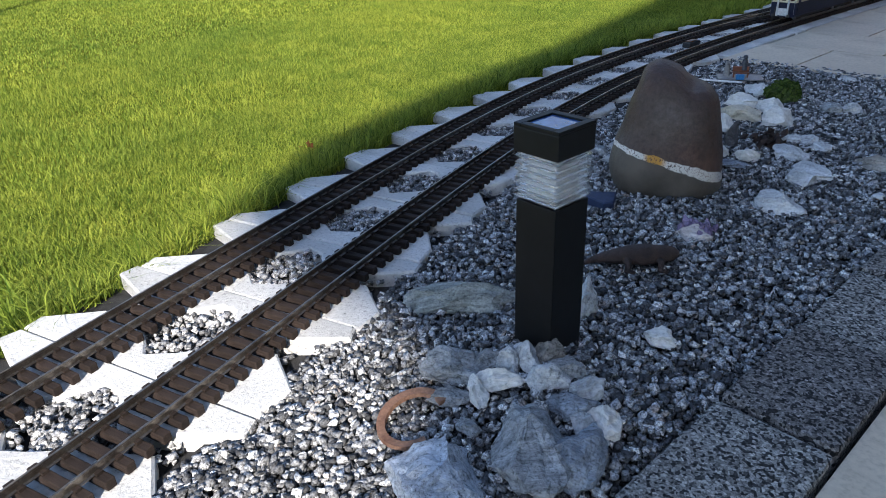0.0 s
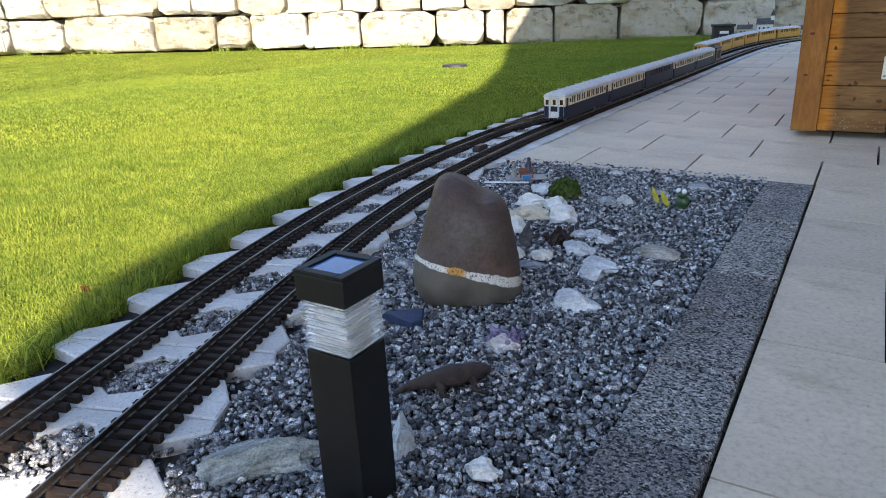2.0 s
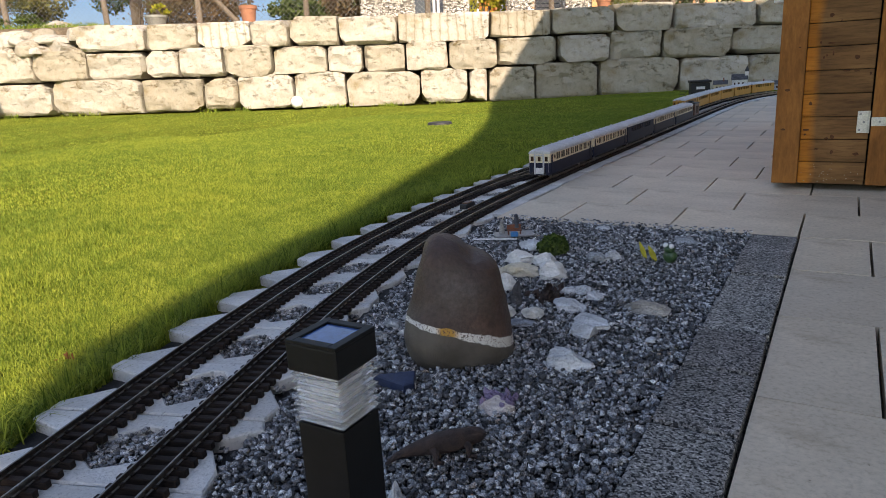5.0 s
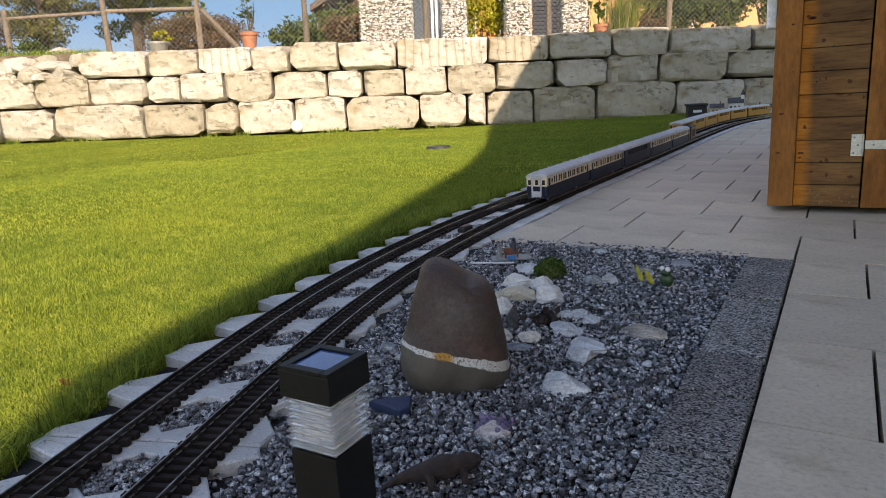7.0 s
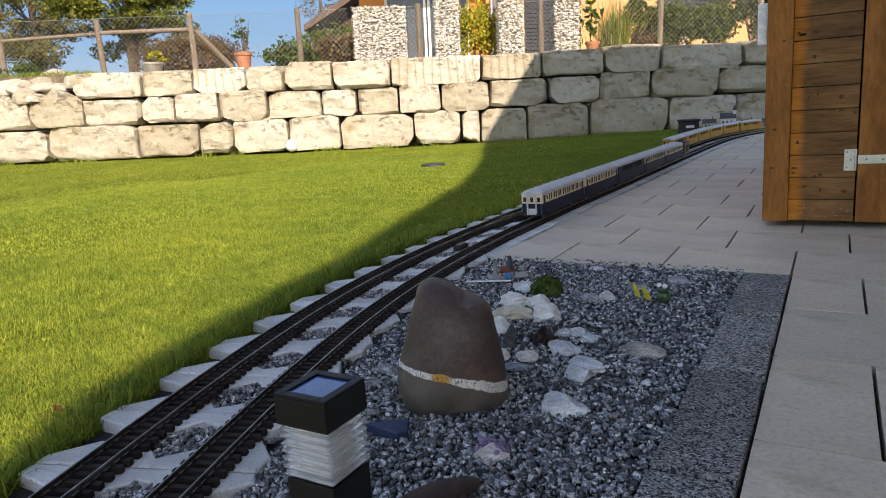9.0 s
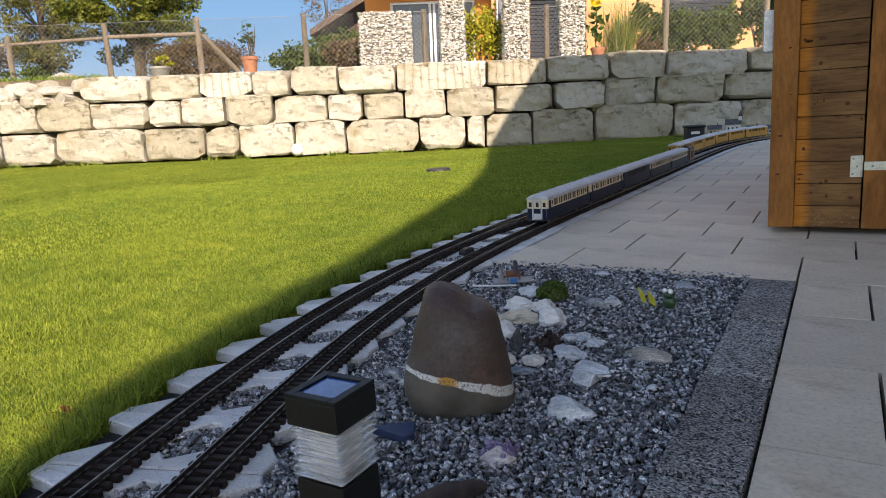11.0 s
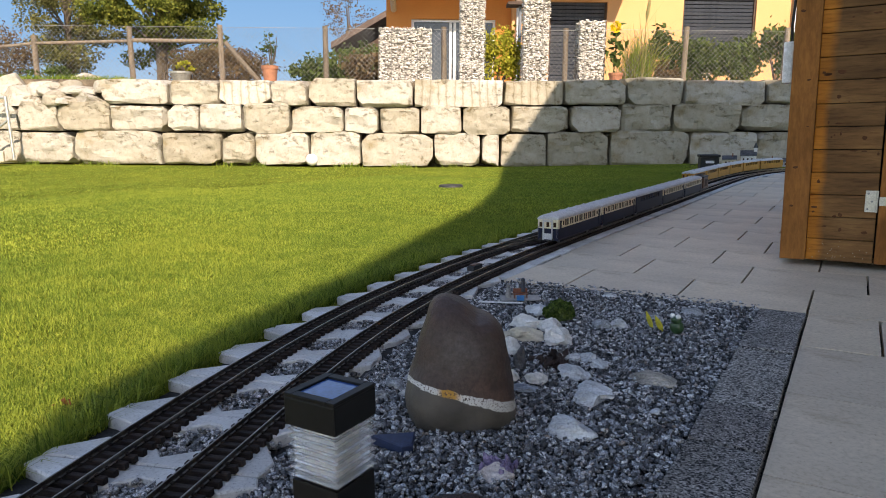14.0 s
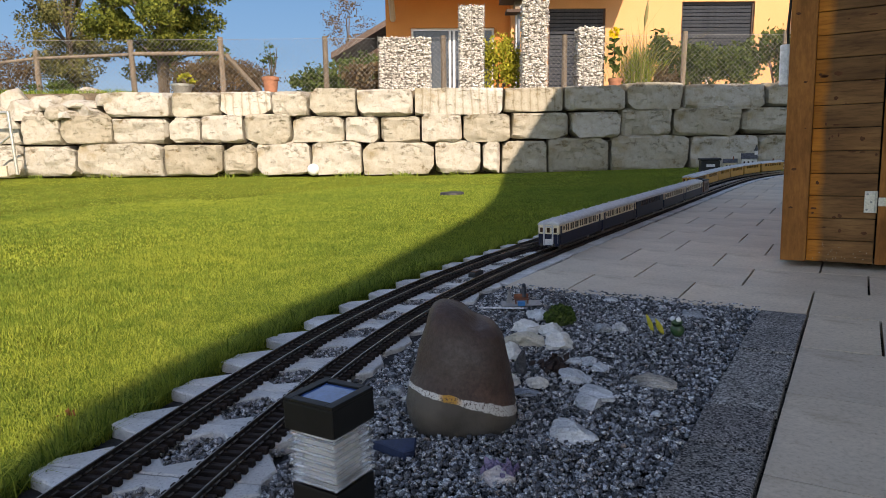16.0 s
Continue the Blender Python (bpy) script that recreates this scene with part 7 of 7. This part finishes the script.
# dark timber barn
barn = thing("barn", far(0, 16.2, 0), "dark timber barn with brown tiled roof", "house")
part("wall", box(bmesh.new(), -3.3, 4.0, 0.3, 6, 0.8, 3.3), M["darkwood"], barn)
part("gable", sweep_section(bmesh.new(), 0.3, 0.5, [(0, 0), (1, 0), (1, 1)]), M["darkwood"], barn).matrix_basis = Matrix(((0, 7.0, 0, -3.3), (1, 0, 0, 0), (0, 0, 4.0, 3.301), (0, 0, 0, 1)))
bm = bmesh.new()
a = [bm.verts.new(q) for q in ((-3.95, -0.4, 3.42), (3.5, -0.4, 7.6), (3.5, 7, 7.6), (-3.95, 7, 3.42))]
f = bm.faces.new(a)
e = bmesh.ops.extrude_face_region(bm, geom=[f])
bmesh.ops.translate(bm, verts=[v for v in e["geom"] if isinstance(v, bmesh.types.BMVert)], vec=(0, 0, 0.22))
bmesh.ops.recalc_face_normals(bm, faces=bm.faces[:])
part("roof", bm, M["rooftile"], barn)


# ---- trees ----
def tree(x, y, z, h, spread, crown_z, clumps, per, size, mat, label, seed, trunk=0.16, puff=0.42, lean_x=0.0):
    """A trunk that forks into limbs; each limb ends in clumps of leaves, thick on their upper and outer sides."""
    tr_ = thing("tree", far(x, y, z), label, "tree")
    r = np.random.default_rng(seed)
    bm = bmesh.new()
    tube(bm, [(0, 0, -0.2), (0.04, 0, h * 0.2), (0.02 + lean_x * 0.4, 0.05, h * 0.45), (lean_x, 0, h * 0.85)], [trunk * 1.25, trunk, trunk * 0.75, trunk * 0.2], 10)
    part("trunk", bm, M["bark"], tr_)
    cs = []
    while len(cs) < clumps:
        v = r.normal(size=3)
        v /= np.linalg.norm(v)
        v *= r.uniform(0.45, 1.0) ** 0.6 * r.uniform(0.82, 1.08)
        cs.append((lean_x * 0.5 + v[0] * spread, v[1] * spread * 0.85, (crown_z + h) / 2 + v[2] * (h - crown_z) / 2))
    cs = np.array(cs)
    for k in range(0, clumps, 5):
        bm = bmesh.new()
        e = cs[k]
        b0 = (0.03 + lean_x * 0.3, 0, max(h * 0.22, min(h * 0.7, e[2] * 0.60)))
        tube(bm, [b0, ((b0[0] + e[0]) * 0.5, e[1] * 0.5, (b0[2] + e[2]) / 2 + 0.1), tuple(e)], [trunk * 0.32, trunk * 0.16, 0.012], 5)
        part("limb", bm, M["bark"], tr_)
    n = clumps * per
    d = r.normal(size=(n, 3))
    d /= np.linalg.norm(d, axis=1, keepdims=True)
    rad = puff * np.repeat(r.uniform(0.55, 1.25, clumps), per)[:, None] * (r.uniform(0.15, 1.0, (n, 1)) ** 0.45)
    pts_ = np.repeat(cs, per, 0) + d * rad * (1.0, 1.0, 0.62) + (0, 0, 0.05)
    pts_ += r.normal(size=(n, 3)) * 0.035
    leaves("crown", pts_, size, M[mat], seed + 1, tr_)
    return tr_


tree(-7.55, 9.2, 0.9, 7.4, 2.12, 0.85, 150, 420, 0.060, "treeleaf", "broad dense green tree behind the fence", 201)
tree(-10.35, 9.8, 0.9, 6.4, 1.62, 0.75, 110, 330, 0.050, "dulltree", "grey-green autumn tree behind the fence", 203, 0.11, 0.40)
tree(-12.4, 8.0, 0.9, 3.6, 1.15, 0.7, 40, 130, 0.036, "redleaf", "thin reddish autumn tree beside the garden", 207, 0.07, 0.42)
tree(-3.75, 19, 0.9, 5.3, 1.0, 3.0, 34, 40, 0.055, "redleaf", "thin bare-looking tree beside the barn", 205, 0.08, 0.4)

# ---- sky backdrop far behind the houses ----
bm = bmesh.new()
ring = []
for k in range(25):
    a = radians(35 + 110 * k / 24)
    ring.append((bm.verts.new((400 * math.cos(a), 400 * math.sin(a), -30)), bm.verts.new((400 * math.cos(a), 400 * math.sin(a), 105))))
for a, b in zip(ring, ring[1:]):
    bm.faces.new((a[0], b[0], b[1], a[1]))
bd = part("backdrop", bm, M["skyback"])
bd.matrix_world = far(0, -9.8, 0)
tagged(bd, "clear blue sky low over the garden", "sky", kind="structure")

# low dark disc on the lawn
dz = float(lawn_z(-3.15, 5.27))
dr = part("drain_cover", cyl(bmesh.new(), (0, 0, 0), (0, 0, 0.024), 0.115, 0.105, 20), M["under"])
dr.matrix_world = pose(-3.15, 5.27, dz)
tagged(dr, "low dark round disc on the lawn", "drain")

# ---- goal frame at the lawn's end ----
goal = thing("goal_frame", far(-5.92, -0.35, 0.0), "grey steel goal frame standing on the lawn", "goal")
part("post", tube(bmesh.new(), [(0.06, 0, 0.0), (0.02, 0, 0.86)], 0.022, 8), M["zinc"], goal)
part("brace", tube(bmesh.new(), [(0.03, 0.02, 0.55), (-0.55, 0.0, 0.10)], 0.014, 8), M["zinc"], goal)
part("brace", tube(bmesh.new(), [(0.02, 0, 0.84), (-1.6, 0, 0.84)], 0.022, 8), M["zinc"], goal)
bd = part("board", box(bmesh.new(), -2.2, 0.0, -0.02, 0.02, -0.02, 0.12, 0.004), M["soffit"])
bd.matrix_world = far(-5.95, -0.42, 0.0)
tagged(bd, "pale cream wooden board at the foot of the goal", "board")

# ---- unseen slab and wall behind the camera, added to shade the terrace ----
def shade_point(x, y, z, height):
    """Where the unseen slab at that height must be to throw its shadow on a place."""
    k = (height - z) / to_sun.z
    return (x + to_sun.x * k, y + to_sun.y * k)


RH = 5.0
corner = FAR @ Vector((1.70, 0.0, 1.19))
farther = FAR @ Vector((7.5, 0.0, 1.22))
foot = FAR @ Vector((0.94, 0.0, 0.0))
outline = [shade_point(*q, RH) for q in ((-1.03, 0.39, 0), (-0.82, 0.335, 0), (-0.70, 0.345, 0), (-0.62, 0.36, 0), (-0.50, 0.33, 0), (-0.43, 0.26, 0), (-0.375, 0.19, 0), (-0.33, 0.14, 0), (-0.15, -0.10, 0), (2.5, -2.0, 0), tuple(farther), tuple(corner), tuple(foot), (-3.23, 6.50, 0.04), (-2.60, 5.09, 0.02), (-2.12, 3.90, 0.01), (-1.77, 2.70, 0), (-1.53, 1.93, 0), (-1.385, 1.29, 0), (-1.29, 0.89, 0), (-1.225, 0.64, 0), (-1.11, 0.48, 0))]
own = thing("house", pose(0, 0, 0), "unseen slab and white wall added to shade the terrace", "house")
# stand-in for a roof: an added slab cut to the shadow's outline
part("roof", prism(bmesh.new(), outline, RH - 0.04, RH), M["rooftile"], own)
part("wall", box(bmesh.new(), 6.4, 11, -6.5, 4.0, 0, RH - 0.045), M["white"], own)
# unseen pole shape, added to throw a line of shade across the grass
parasol = thing("closed_parasol", pose(-3.70, -0.06, -0.03), "unseen pole shape added to shade a line of grass", "parasol")
part("pole", cyl(bmesh.new(), (0, 0, 0), (0, 0, 3.1), 0.028, seg=12), M["zinc"], parasol)
part("base_plate", cyl(bmesh.new(), (0, 0, 0), (0, 0, 0.08), 0.26, 0.24, 24), M["steel"], parasol)
bm = bmesh.new()
rings = []
for z, w in ((1.25, 0.13), (1.6, 0.17), (1.95, 0.18), (2.4, 0.13), (2.9, 0.07), (3.42, 0.012)):
    rings.append([bm.verts.new((w * (1 + 0.16 * math.cos(8 * a)) * math.cos(a), w * (1 + 0.16 * math.cos(8 * a)) * math.sin(a), z)) for a in np.linspace(0, math.tau, 48, endpoint=False)])
for a, b in zip(rings, rings[1:]):
    for k in range(48):
        bm.faces.new((a[k], a[(k + 1) % 48], b[(k + 1) % 48], b[k]))
bm.faces.new(rings[-1])
bm.faces.new(rings[0][::-1])
part("canopy", bm, M["cream"], parasol)
# a dry leaf caught in the long grass
lv = np.random.default_rng(81).normal(0, 1, (6, 3)) * (0.007, 0.007, 0.004)
ob = leaves("dry_leaf", lv, 0.012, M["rustleaf"], 82)
ob.matrix_world = pose(-1.223, 0.632, -0.006)
tagged(ob, "dry reddish-brown leaf lying in the lawn grass", "leaf")
